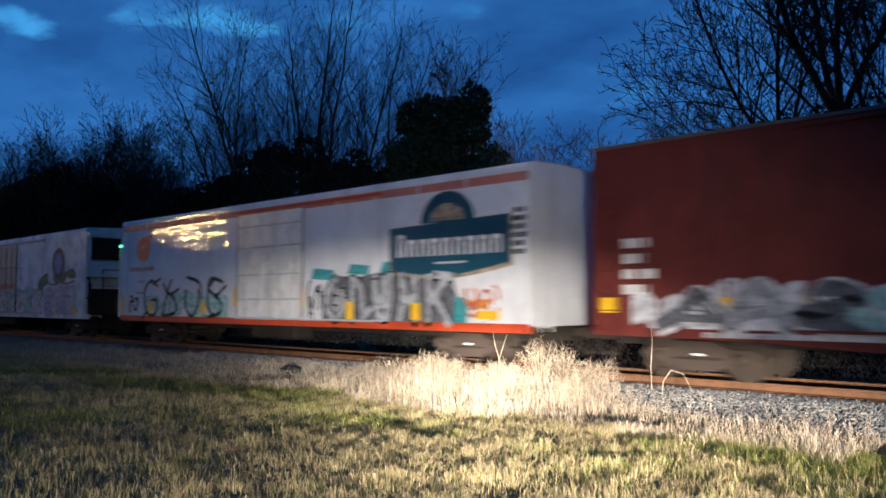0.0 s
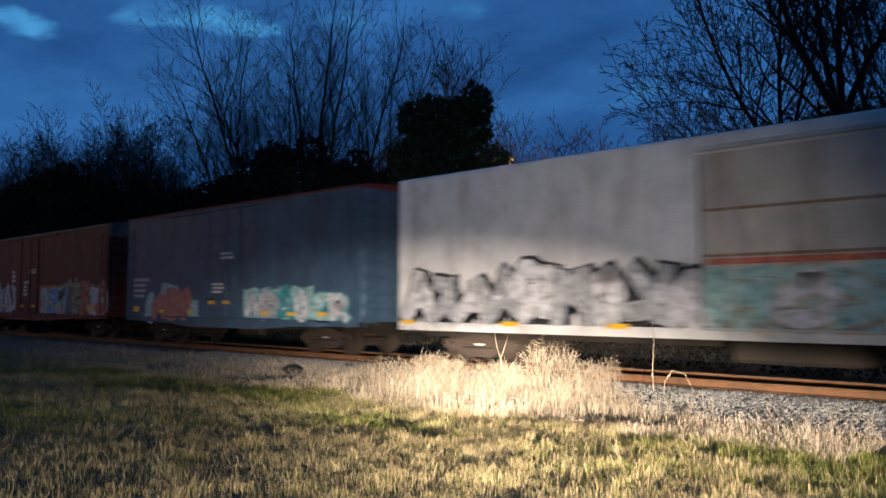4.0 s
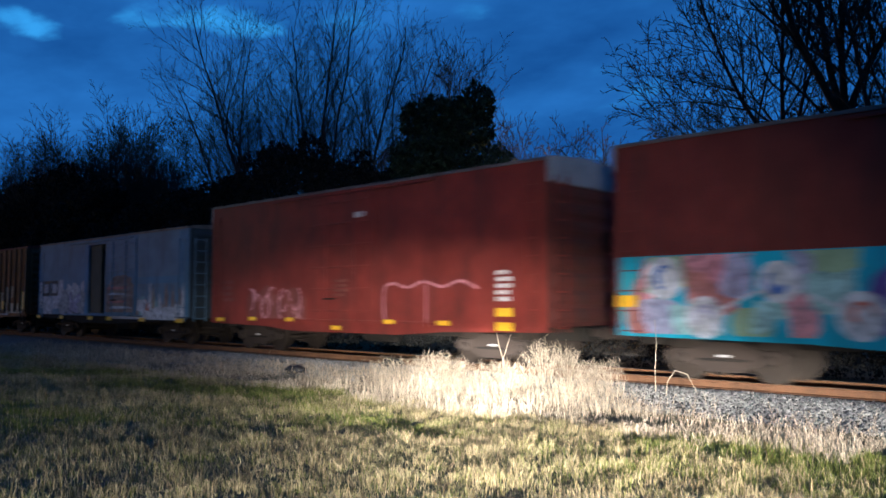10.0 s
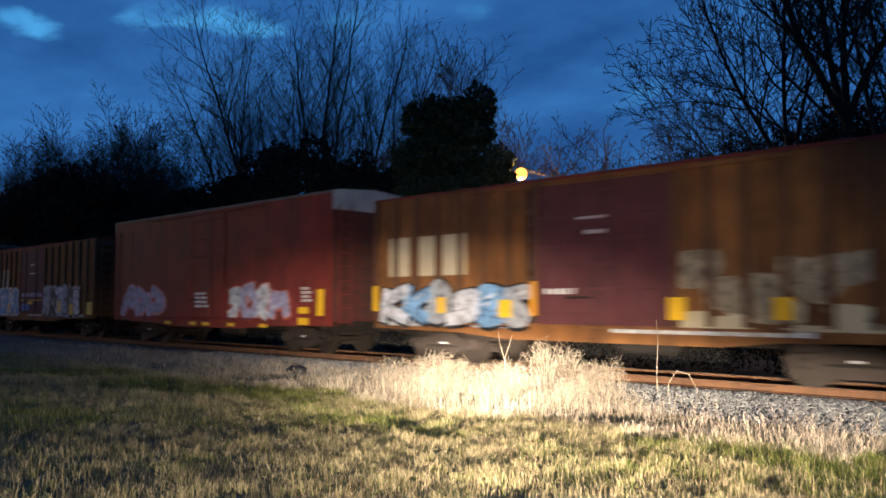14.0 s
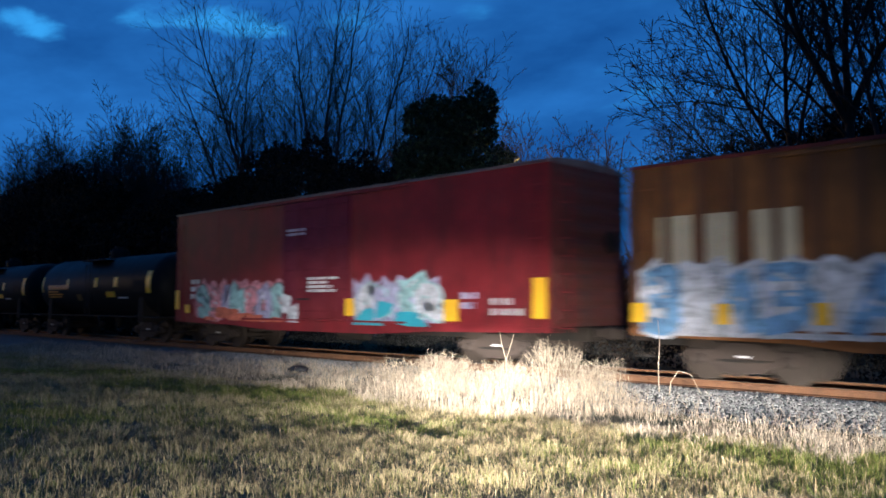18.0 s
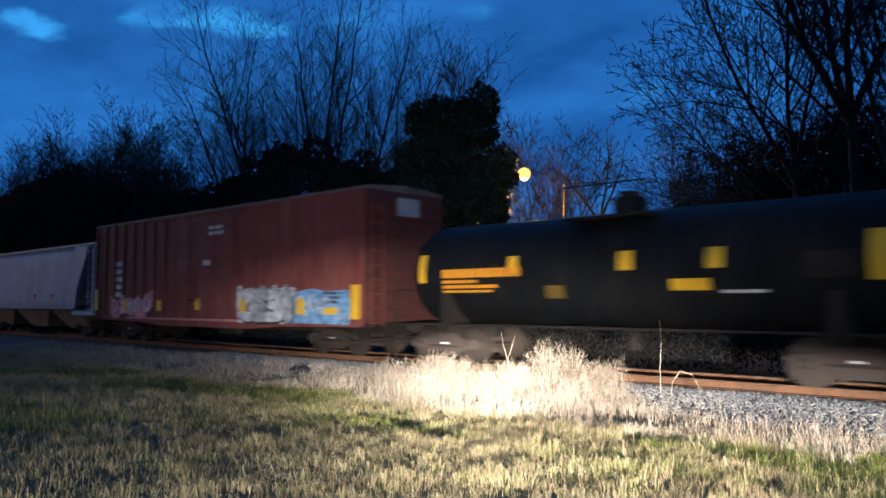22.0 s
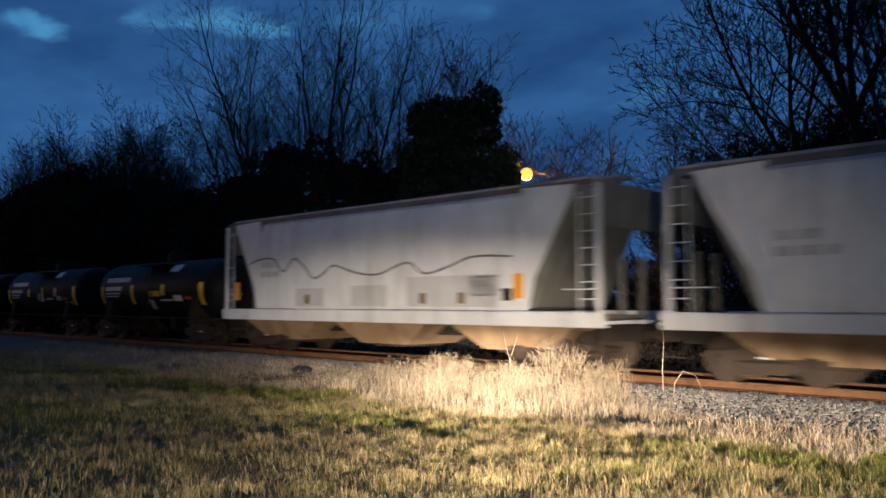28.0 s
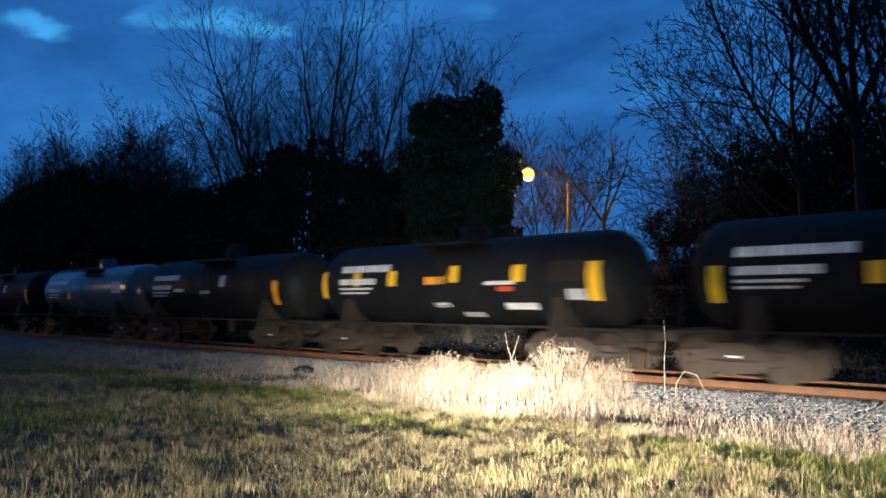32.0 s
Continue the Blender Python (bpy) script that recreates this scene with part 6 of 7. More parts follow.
part("emblem_disc", Geo().prism([(7.15 + 0.5 * math.cos(i * math.pi / 12), 3.42 + 0.5 * math.sin(i * math.pi / 12)) for i in range(24)], SIDE - 0.007, SIDE - 0.002), M["emblem"], w)
part("emblem_bars", Geo().box(6.78, 7.52, SIDE - 0.012, SIDE - 0.008, 3.38, 3.6).box(7.03, 7.27, SIDE - 0.012, SIDE - 0.008, 3.05, 3.78), M["baby"], w, "light blue crossed bars in the emblem")
graffiti(w, -10.3, -1.7, 0.98, 2.4, 8, 31, None, ["chalk", "silver"], "ink", "chalk", line_width=0.15)
graffiti(w, -1.6, 1.7, 1.1, 2.2, 3, 32, "mint", ["mint", "chalk"], "tan", "chalk", y=SIDE - 0.056, line_width=0.07)
graffiti(w, 1.85, 5.1, 0.95, 2.2, 3, 36, "mint", ["chalk", "mint"], "tan", "chalk", line_width=0.07)
part("graffiti_cloud", Geo().prism([(5.45, 0.97), (9.1, 0.97), (9.2, 1.6), (9.05, 2.55), (8.2, 2.42), (7.4, 2.52), (6.6, 2.38), (5.9, 2.5), (5.4, 2.3), (5.5, 1.6)], SIDE - 0.009, SIDE - 0.0065), M["chalk"], w, "large white sprayed block")
graffiti(w, 5.6, 9.0, 1.0, 2.3, 4, 33, None, ["lilac", "chalk"], "lilac", "chalk", y=SIDE - 0.006, line_width=0.05)
g = Geo(); ribbon(g, [(5.45, 2.35), (5.9, 2.53), (6.6, 2.42), (7.4, 2.55), (8.2, 2.45), (9.05, 2.58)], 0.07, SIDE - 0.021)
part("graffiti_contour", g, M["ink"], w, "dark contour along the top of the block")
part("graffiti_block", Geo().prism(blob(random.Random(14), 5.4, 2.4, 0.55, 0.6), SIDE - 0.006, SIDE - 0.002).prism(blob(random.Random(15), 7.4, 2.75, 0.8, 0.3), SIDE - 0.006, SIDE - 0.002).prism(blob(random.Random(16), 8.7, 2.9, 0.4, 0.25), SIDE - 0.006, SIDE - 0.002), M["green"], w, "dark green sprayed blocks")
for x in (-10.13, -6.67, -3.73, -0.68, 0.93, 4.05, 6.91):
    reflector(w, x, 1.08, 0.5, 0.11, SIDE - 0.014)
reflector(w, 9.1, 1.24, 0.6, 0.25, SIDE - 0.014)
part("rust_band", Geo().box(-1.7, 1.6, SIDE - 0.064, SIDE - 0.0565, 2.32, 2.44), M["coral"], w, "rusty red-brown band across the door")
bars(w, 2.0, 2.7, 2.7, 3.4, 4, 34, "silver", label="faint grey lettering beside the door")

# 4: blue
w = boxcar(97.91, 14.4, 4.98, "navy", "weathered dark blue boxcar with pink and white graffiti", 4, door=(-1.45, 1.1), posts=0, seams=9, roof_paint="oxide2")
part("graffiti_cloud", Geo().prism(blob(random.Random(411), -3.7, 1.95, 0.7, 0.4, 20, 0.3), SIDE - 0.010, SIDE - 0.007).prism(blob(random.Random(412), -2.0, 1.35, 0.5, 0.45, 20, 0.3), SIDE - 0.0104, SIDE - 0.007).prism(blob(random.Random(413), -5.2, 1.35, 0.4, 0.55, 20, 0.3), SIDE - 0.0108, SIDE - 0.007), M["mint"], w, "pale mint cloud behind the shapes")
graffiti(w, -5.0, -2.1, 0.93, 2.05, 3, 424, None, ["salmonfill"], "salmonfill", None, y=SIDE - 0.008, line_width=0.05)
graffiti(w, 1.5, 5.0, 0.95, 2.0, 4, 41, "mint", ["chalk", "silver", "teal"], "teal", "chalk")
graffiti(w, 5.0, 6.6, 0.95, 1.9, 2, 42, None, ["mint", "chalk"], "teal", "chalk")
for x, z in ((-4.23, 1.26), (-2.1, 1.26), (-0.56, 1.6), (0.38, 1.6), (2.62, 1.25), (4.06, 1.23), (5.6, 1.24)):
    reflector(w, x, z, 0.44, 0.12, SIDE - (0.07 if abs(z - 1.6) < 0.1 else 0.016))
reflector(w, -6.3, 1.34, 0.45, 0.22, SIDE - 0.016)
bars(w, -6.6, -5.3, 1.75, 2.6, 4, 43, "sign")
bars(w, 0.05, 0.85, 3.07, 3.36, 2, 44, y=SIDE - 0.075)
bars(w, -0.5, 0.3, 1.9, 2.3, 3, 45, y=SIDE - 0.075)

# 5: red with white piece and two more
w = boxcar(80.22, 17.4, 4.96, "oxide2", "oxide-red boxcar with white, blue and brown graffiti", 5, door=(-1.9, 0.85), seams=12, cap="roof", end_paint="endshade")
graffiti(w, -7.2, -2.1, 0.9, 2.6, 6, 51, None, ["chalk", "lilac", "chalk"], "ink", "coral", line_width=0.1)
graffiti(w, 1.25, 4.2, 0.9, 2.35, 3, 52, "coral", ["mint", "baby"], "chalk", "chalk", line_width=0.05, wob=0.1)
graffiti(w, 4.2, 6.7, 0.9, 2.5, 3, 53, "tan", ["graphite", "tan", "coral"], "ink", "tan", line_width=0.05)
graffiti(w, 6.75, 8.4, 0.9, 2.3, 2, 54, "tan", ["chalk", "coral"], "chalk", "chalk", line_width=0.05)
for x in (-3.67, -0.99, 0.53, 3.31):
    reflector(w, x, 1.42, 0.46, 0.12, SIDE - (0.07 if -1.5 < x < 1 else 0.018))
reflector(w, -7.3, 1.35, 0.42, 0.22, SIDE - 0.018)
reflector(w, 7.03, 1.35, 0.7, 0.26, SIDE - 0.018)
bars(w, -0.04, 0.87, 3.03, 3.28, 2, 55, y=SIDE - 0.075)
bars(w, -2.7, -2.1, 2.6, 3.3, 3, 56)
bars(w, -0.8, -0.2, 1.9, 2.7, 4, 57, y=SIDE - 0.075)

# 6: mural along the whole lower half
w = boxcar(61.00, 17.4, 4.96, "oxide2", "oxide-red boxcar with a colourful mural over its lower half", 6, door=(-1.6, 1.0), seams=12, cap="galv", flush=True, sill="cyan", end_paint="endshade")
def mural():
    rng = random.Random(61)
    part("mural_ground", Geo().box(-8.66, 8.66, SIDE - 0.011, SIDE - 0.007, 0.93, 2.55), M["cyan"], w, "turquoise painted ground of the mural")
    order = ["aqua", "red", "lilac", "gold", "cyan", "salmonfill", "emblem", "dim_green", "cream", "purple", "pink", "dim_green", "mint"]
    for i in range(58):
        x = -8.4 + 16.8 * i / 57
        c = order[(i * 5 + i // 6) % 13]
        o = [(max(-8.64, min(8.64, px)), max(0.95, min(2.53, pz))) for px, pz in blob(rng, x, rng.uniform(1.0, 2.5), rng.uniform(0.25, 0.75), rng.uniform(0.3, 0.75), 18, 0.3)]
        part("mural_patch", Geo().prism(o, SIDE - 0.0125 - 0.00022 * i, SIDE - 0.010), M[c], w, "bright painted patch")
    for x, z, r in ((-7.58, 2.08, 0.42), (-6.72, 1.3, 0.40), (-5.27, 1.97, 0.38), (-3.86, 1.35, 0.42), (-1.84, 1.85, 0.48), (1.51, 1.38, 0.42), (3.14, 1.34, 0.42), (4.46, 1.85, 0.42), (5.70, 1.33, 0.42), (7.38, 1.82, 0.46)):
        disc = part("mural_disc", Geo().prism([(x + r * math.cos(k * math.pi / 12), z + 1.05 * r * math.sin(k * math.pi / 12)) for k in range(24)], SIDE - 0.032, SIDE - 0.026), M["chalk"], w, "round white painted disc")
        g = Geo()
        ribbon(g, curl(rng, x, z, 0.5 * r, 0.6 * r, 0.6), 0.07, SIDE - 0.033)
        ribbon(g, curl(rng, x, z, 0.3 * r, 0.4 * r, 0.4), 0.06, SIDE - 0.033)
        part("disc_lines", g, M[rng.choice(["coral", "emblem", "lilac", "ink"])], disc)
    g = Geo()
    for a, b in (((-6.72, 1.3), (-5.27, 1.97)), ((-5.27, 1.97), (-3.86, 1.35)), ((-3.86, 1.35), (-1.84, 1.85)), ((1.51, 1.38), (3.14, 1.34)), ((3.14, 1.34), (4.46, 1.85)), ((5.7, 1.33), (7.38, 1.82))):
        ribbon(g, [a, b], 0.06, SIDE - 0.027)
    part("mural_lines", g, M["chalk"], w, "white painted lines that join the discs")
mural()
for x in (-8.45, -0.57, 3.18, 8.32):
    reflector(w, x, 1.62, 0.34 if abs(x) < 5 else 0.5, 0.36 if abs(x) < 5 else 0.24, SIDE - 0.036)
bars(w, -0.02, 0.85, 3.1, 3.3, 2, 65, y=SIDE - 0.075)
bars(w, -2.2, -1.8, 2.65, 2.8, 1, 66)
bars(w, 7.3, 8.1, 3.1, 4.0, 3, 67)

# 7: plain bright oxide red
w = boxcar(43.18, 14.6, 4.96, "oxide", "plain oxide-red boxcar with pale outlined graffiti", 7, door=(-1.5, 1.3), seams=10, cap="galv", end_paint="endshade")
tag_lines(w, -5.1, -1.7, 1.05, 2.2, 4, 71, "pink")
g = Geo(); ribbon(g, [(1.8, 1.0), (1.75, 1.9), (2.1, 2.12), (2.7, 2.0), (3.3, 2.15), (4.0, 2.0), (4.6, 2.15), (5.2, 1.95)], 0.07, SIDE - 0.01); ribbon(g, [(3.4, 2.05), (3.4, 1.0)], 0.06, SIDE - 0.01)
part("graffiti_tag", g, M["pink"], w, "pale outlined graffiti shapes")
for x, z, ww in ((-6.54, 1.02, 0.5), (-4.56, 1.07, 0.42), (-2.5, 1.07, 0.42), (-0.22, 0.86, 0.44), (2.06, 1.07, 0.44), (4.1, 1.07, 0.44)):
    reflector(w, x, z, ww, 0.12, SIDE - 0.1)
reflector(w, 6.1, 1.02, 0.5, 0.2, SIDE - 0.09); reflector(w, 6.1, 1.36, 0.5, 0.2, SIDE - 0.09)
bars(w, -0.4, 0.4, 1.75, 2.3, 4, 73, "fade", y=SIDE - 0.075, label="faint pinkish stencilled lettering")
bars(w, 5.85, 6.4, 1.6, 2.4, 5, 74, y=SIDE - 0.08)
bars(w, -6.6, -5.7, 1.6, 2.4, 4, 75, "fade", label="faint pinkish stencilled lettering")
worn_field(w, -5.0, -1.8, 1.1, 2.1, 5, 77, "fade", "faint pale worn patch of paint")
bars(w, 0.5, 1.1, 4.0, 4.25, 1, 76, y=SIDE - 0.075)

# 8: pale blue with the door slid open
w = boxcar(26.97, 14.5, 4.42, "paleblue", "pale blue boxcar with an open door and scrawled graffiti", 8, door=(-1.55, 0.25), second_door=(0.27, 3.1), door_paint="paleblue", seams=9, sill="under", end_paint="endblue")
# lining painted near black in place of the unlit interior's shade
part("inner_lining", Geo().box(-1.5, 0.0, 1.48, 1.53, 1.13, 4.1), M["dark"], w, "lining behind the open doorway, painted near black as shade")
part("half_open_leaf", Geo().box(-1.5, -0.42, SIDE + 0.08, SIDE + 0.14, 1.15, 4.12, 0.01), M["plywood"], w, "dull olive inner door leaf")
part("corner_band", Geo().box(6.5, 7.22, SIDE - 0.008, SIDE - 0.001, 1.08, 4.3), M["skyblue"], w, "bright blue band at the corner")
part("corner_band", Geo().box(-1.95, -1.6, SIDE - 0.008, SIDE - 0.001, 1.08, 4.3), M["skyblue"], w)
graffiti(w, -4.7, -1.8, 0.95, 2.15, 3, 81, None, ["silver", "lilac"], "graphite", "chalk", line_width=0.05)
part("blue_band", Geo().box(3.15, 6.45, SIDE - 0.010, SIDE - 0.001, 2.35, 2.62), M["skyblue"], w, "brighter blue worn band")
def rust_bands():
    rng = random.Random(85)
    for k in range(13):
        z, a = 1.22 + 0.115 * k, 0.42 + rng.random() * 0.5 + 0.03 * max(0, k - 7)
        part("rust_band", Geo().prism([(a, z), (2.1 + rng.random() * 0.85, z + rng.gauss(0, 0.02)), (1.9 + rng.random(), z + 0.125), (a + rng.random() * 0.4, z + 0.12)], SIDE - 0.0765 - 0.0004 * (k % 3), SIDE - 0.0735), M[("rustpatch", "chalk", "rustpatch", "salmonfill", "rustpatch")[k % 5 if k < 9 else 0]], w, "rust and pale bands across the door")
    part("rust_patch", Geo().prism([(0.42, 1.2), (2.98, 1.2), (3.0, 2.3), (2.3, 2.75), (1.2, 2.7), (0.5, 2.2)], SIDE - 0.0755, SIDE - 0.073), M["rustpatch"], w, "rust-stained area across the door")
    for k in range(15):
        x = 3.3 + 3.6 * k / 14
        top = rng.uniform(1.5, 2.5)
        part("paint_drip", Geo().prism([(x - 0.16, 1.1), (x + 0.18, 1.1), (x + 0.13 + rng.gauss(0, 0.04), top * 0.8), (x + rng.gauss(0, 0.05), top), (x - 0.12, top * 0.75)], SIDE - 0.0165 - 0.0003 * (k % 4), SIDE - 0.012), M[("rustpatch", "chalk", "tan", "coral", "mint")[rng.randrange(5)]], w, "ragged rust and paint drips on the side")


rust_bands()
def square_frame(x, z):
    return Geo().box(x - 0.45, x + 0.45, SIDE - 0.012, SIDE - 0.004, z + 0.22, z + 0.36).box(x - 0.45, x + 0.45, SIDE - 0.012, SIDE - 0.004, z - 0.36, z - 0.22).box(x - 0.45, x - 0.3, SIDE - 0.012, SIDE - 0.004, z - 0.22, z + 0.22).box(x + 0.3, x + 0.45, SIDE - 0.012, SIDE - 0.004, z - 0.22, z + 0.22)


for x in (-6.35, -5.35):
    fr = part("dark_square", square_frame(x, 2.28), M["ink"], w, "dark square painted frame")
    for q in (-0.12, 0.12):
        part("pale_bar", Geo().box(x + q - 0.07, x + q + 0.07, SIDE - 0.010, SIDE - 0.004, 2.08, 2.48), M["sign"], fr, "pale bar inside the frame")
for x, ww in ((-6.99, 0.5), (-4.19, 0.44), (-1.03, 0.5), (0.87, 0.5), (3.83, 0.5), (6.82, 0.6)):
    reflector(w, x, 0.93, ww, 0.15, SIDE - 0.1)
for z in (1.6, 2.1, 2.6):
    part("side_strap", Geo().box(-7.2, -6.9, SIDE - 0.012, SIDE - 0.001, z, z + 0.03), M["ink"], w)
worn_field(w, -7.15, -1.65, 1.0, 2.3, 8, 88, "chalk", "pale worn patch of paint")
worn_field(w, 3.2, 6.9, 1.0, 1.5, 6, 89, "chalk", "pale worn patch of paint", SIDE - 0.019)
part("worn_strip", Geo().box(0.6, 6.6, SIDE - 0.018, SIDE - 0.0125, 0.93, 1.03), M["chalk"], w, "pale worn strip along the sill")

# 9 and 11: ochre with a maroon door
def ochre_car(middle, label, seed, door, graf):
    # posts and ends painted darker brown in place of their shading
    w = boxcar(middle, 14.4, 4.45, "ochre", label, seed, door=door, door_paint="maroon", posts=7, roof_paint="oxide2", post_paint="ochrepost", end_paint="ochrepost")
    # flat black strip drawn for the shade in the gap beside the door
    part("door_gap_strip", Geo().box(door[0] - 0.34, door[0] - 0.08, SIDE - 0.02, SIDE - 0.001, 1.12, 4.25), M["ink"], w, "black strip painted for the shaded gap beside the door")
    for i, x in enumerate((-6.25, -5.25, -4.2)):
        part("cream_patch", Geo().box(x - 0.41, x + 0.41, SIDE - 0.012, SIDE - 0.002, 2.3, 3.35), M["cream"], w, "cream repainted patch between the posts")
    return w
w = ochre_car(10.82, "rusty ochre boxcar with a maroon door and faint graffiti", 9, (-1.5, 1.8), True)
graffiti(w, -7.0, -1.8, 0.98, 2.1, 5, 91, None, ["chalk", "baby", "silver"], "ink", "chalk", y=SIDE - 0.08)
worn_field(w, 2.0, 6.6, 1.0, 1.45, 8, 97, "cream", "pale flaking paint along the bottom", SIDE - 0.003)
for x, z, ww, hh in ((-7.1, 1.71, 0.2, 0.7), (-4.57, 1.53, 0.3, 0.4), (-2.47, 1.45, 0.4, 0.42), (1.98, 1.47, 0.38, 0.46), (4.07, 1.48, 0.36, 0.42), (7.0, 1.7, 0.36, 0.9)):
    reflector(w, x, z, ww, hh, SIDE - 0.095)
reflector(w, -1.62, 1.69, 0.16, 0.8, SIDE - 0.095, "amber")
bars(w, -0.4, 0.7, 3.42, 3.52, 1, 93, y=SIDE - 0.075)
bars(w, -0.2, 0.4, 3.08, 3.22, 1, 98, y=SIDE - 0.075)
bars(w, -1.3, -0.3, 1.75, 1.95, 1, 94, y=SIDE - 0.075)
worn_field(w, 2.0, 5.6, 1.5, 2.3, 5, 95, "tan", "pale worn patch between the posts", SIDE - 0.004)
worn_field(w, -6.9, -1.9, 0.95, 1.35, 9, 96, "chalk", "white sprayed cloud along the bottom", SIDE - 0.076)
part("worn_strip", Geo().box(0.4, 4.6, SIDE - 0.022, SIDE - 0.0125, 0.95, 1.05), M["chalk"], w, "bright worn strip along the sill")

# 10: dark red
w = boxcar(-5.67, 14.6, 4.96, "oxide", "dark red boxcar with white scribbled graffiti", 10, door=(-1.5, 1.3), seams=10, cap="galv", end_paint="endshade")
graffiti(w, -6.6, -3.0, 1.0, 2.3, 3, 101, None, ["lilac"], "pink", None)
graffiti(w, 1.5, 4.9, 0.98, 2.2, 4, 102, None, ["chalk", "lilac"], "coral", "chalk")
for x in (-2.42, -0.61, 0.31, 1.96, 3.9):
    reflector(w, x, 0.85, 0.46, 0.12, SIDE - 0.1)
reflector(w, 6.05, 1.02, 0.55, 0.22, SIDE - 0.09); reflector(w, 6.05, 1.36, 0.55, 0.2, SIDE - 0.09); reflector(w, 6.9, 1.6, 0.34, 0.8, SIDE - 0.09)
bars(w, 5.8, 6.4, 1.6, 2.1, 4, 103)
bars(w, -0.5, 0.6, 1.4, 2.0, 4, 104, y=SIDE - 0.075)

w = ochre_car(-22.06, "rusty ochre boxcar with a maroon door and light blue graffiti", 11, (-1.83, 1.29), True)
graffiti(w, -6.9, -2.1, 0.92, 2.3, 5, 111, "chalk", ["baby", "chalk", "baby"], "chalk", "chalk", y=SIDE - 0.08, line_width=0.05)
graffiti(w, 1.5, 5.6, 0.92, 2.3, 5, 112, "silver", ["silver", "ink", "chalk"], "ink", "chalk", y=SIDE - 0.08)
bars(w, -1.55, 1.15, 1.85, 2.15, 1, 113, "lilac", SIDE - 0.075, label="row of pale lilac stencilled marks")
part("yellow_line", Geo().box(-1.6, 1.1, SIDE - 0.079, SIDE - 0.0755, 1.70, 1.75), M["yellow"], w, "thin yellow painted line")
part("graffiti_block", Geo().prism(blob(random.Random(117), -1.0, 1.38, 0.5, 0.2), SIDE - 0.079, SIDE - 0.0755), M["emblem"], w, "blue oval sprayed patch")
for x, z, ww, hh in ((-7.0, 1.39, 0.36, 0.4), (-5.19, 1.37, 0.3, 0.4), (-3.38, 1.39, 0.3, 0.4), (3.38, 1.45, 0.4, 0.5), (4.8, 1.3, 0.42, 0.5), (6.8, 1.35, 0.6, 0.56)):
    reflector(w, x, z, ww, hh, SIDE - 0.095)
reflector(w, -0.37, 1.59, 0.6, 0.13, SIDE - 0.075)
bars(w, -0.6, 0.3, 3.02, 3.12, 1, 114, y=SIDE - 0.075)
bars(w, -0.4, 0.2, 3.42, 3.58, 1, 118, y=SIDE - 0.075)
part("worn_strip", Geo().box(-0.6, 6.0, SIDE - 0.022, SIDE - 0.0125, 0.95, 1.07), M["chalk"], w, "bright worn strip along the sill")
worn_field(w, -6.9, -2.1, 0.95, 1.5, 9, 116, "chalk", "white sprayed cloud along the bottom", SIDE - 0.076)

# 12: crimson with pink and teal pieces
w = boxcar(-40.09, 17.4, 4.92, "crimson", "crimson boxcar with pink and teal graffiti", 12, door=(-1.7, 1.5), seams=12, door_paint="maroondoor", end_paint="endshade")
graffiti(w, -7.2, -1.8, 0.95, 2.25, 6, 121, "pink", ["mint", "pink", "lilac"], "graphite", "chalk", line_width=0.05, wob=0.35)
worn_field(w, -6.6, -1.8, 0.97, 1.35, 7, 131, "coral", "coral sprayed ground along the bottom", SIDE - 0.014)
worn_field(w, -1.75, -0.9, 1.0, 1.7, 2, 132, "chalk", "white sprayed end of the piece", SIDE - 0.075)
graffiti(w, 1.8, 5.0, 1.0, 2.2, 4, 122, "lilac", ["chalk", "lilac", "mint"], "mint", "chalk", line_width=0.06, wob=0.4)
for k, (x, z, rx, rz) in enumerate(((2.2, 1.15, 0.42, 0.22), (3.0, 1.42, 0.36, 0.2), (4.05, 1.12, 0.6, 0.2), (2.6, 1.0, 0.4, 0.1))):
    part("graffiti_block", Geo().prism([(a, max(0.96, b)) for a, b in blob(random.Random(124 + k), x, z, rx, rz, 18, 0.35)], SIDE - 0.021 - 0.0006 * k, SIDE - 0.016), M["aqua"], w, "turquoise sprayed block")
for x, z, ww, hh in ((-8.45, 1.71, 0.3, 0.7), (-7.7, 1.38, 0.36, 0.3), (1.62, 1.47, 0.4, 0.5), (5.64, 1.40, 0.5, 0.55), (8.45, 1.70, 0.4, 0.95)):
    reflector(w, x, z, ww, hh, SIDE - 0.09)
bars(w, -1.5, -0.28, 3.68, 3.94, 2, 126, y=SIDE - 0.075)
bars(w, -0.4, 1.1, 1.9, 2.4, 4, 127, y=SIDE - 0.075)
bars(w, 6.9, 7.9, 1.25, 1.75, 2, 128, "sign", label="pale stencilled data block")
bars(w, 5.9, 6.6, 1.4, 1.9, 2, 129, "lilac")
bars(w, -7.6, -6.9, 1.7, 2.5, 3, 130)

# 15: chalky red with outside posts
w = boxcar(-88.13, 18.1, 4.97, "fade", "chalky faded red boxcar with white and light blue graffiti", 15, door=(-1.8, 2.0), posts=8, end_paint="endshade")
graffiti(w, 2.64, 5.7, 0.95, 2.05, 4, 151, "chalk", ["chalk", "silver"], "ink", "chalk", y=SIDE - 0.08, line_width=0.05)
part("graffiti_block", Geo().prism([(5.65, 0.97), (8.5, 0.95), (8.55, 1.5), (8.45, 1.98), (7.4, 1.94), (6.7, 2.04), (5.9, 1.93), (5.75, 1.5)], SIDE - 0.086, SIDE - 0.08), M["baby"], w, "light blue sprayed block")
tag_lines(w, 5.8, 8.3, 1.1, 1.9, 4, 153, "chalk", 0.06, SIDE - 0.088)
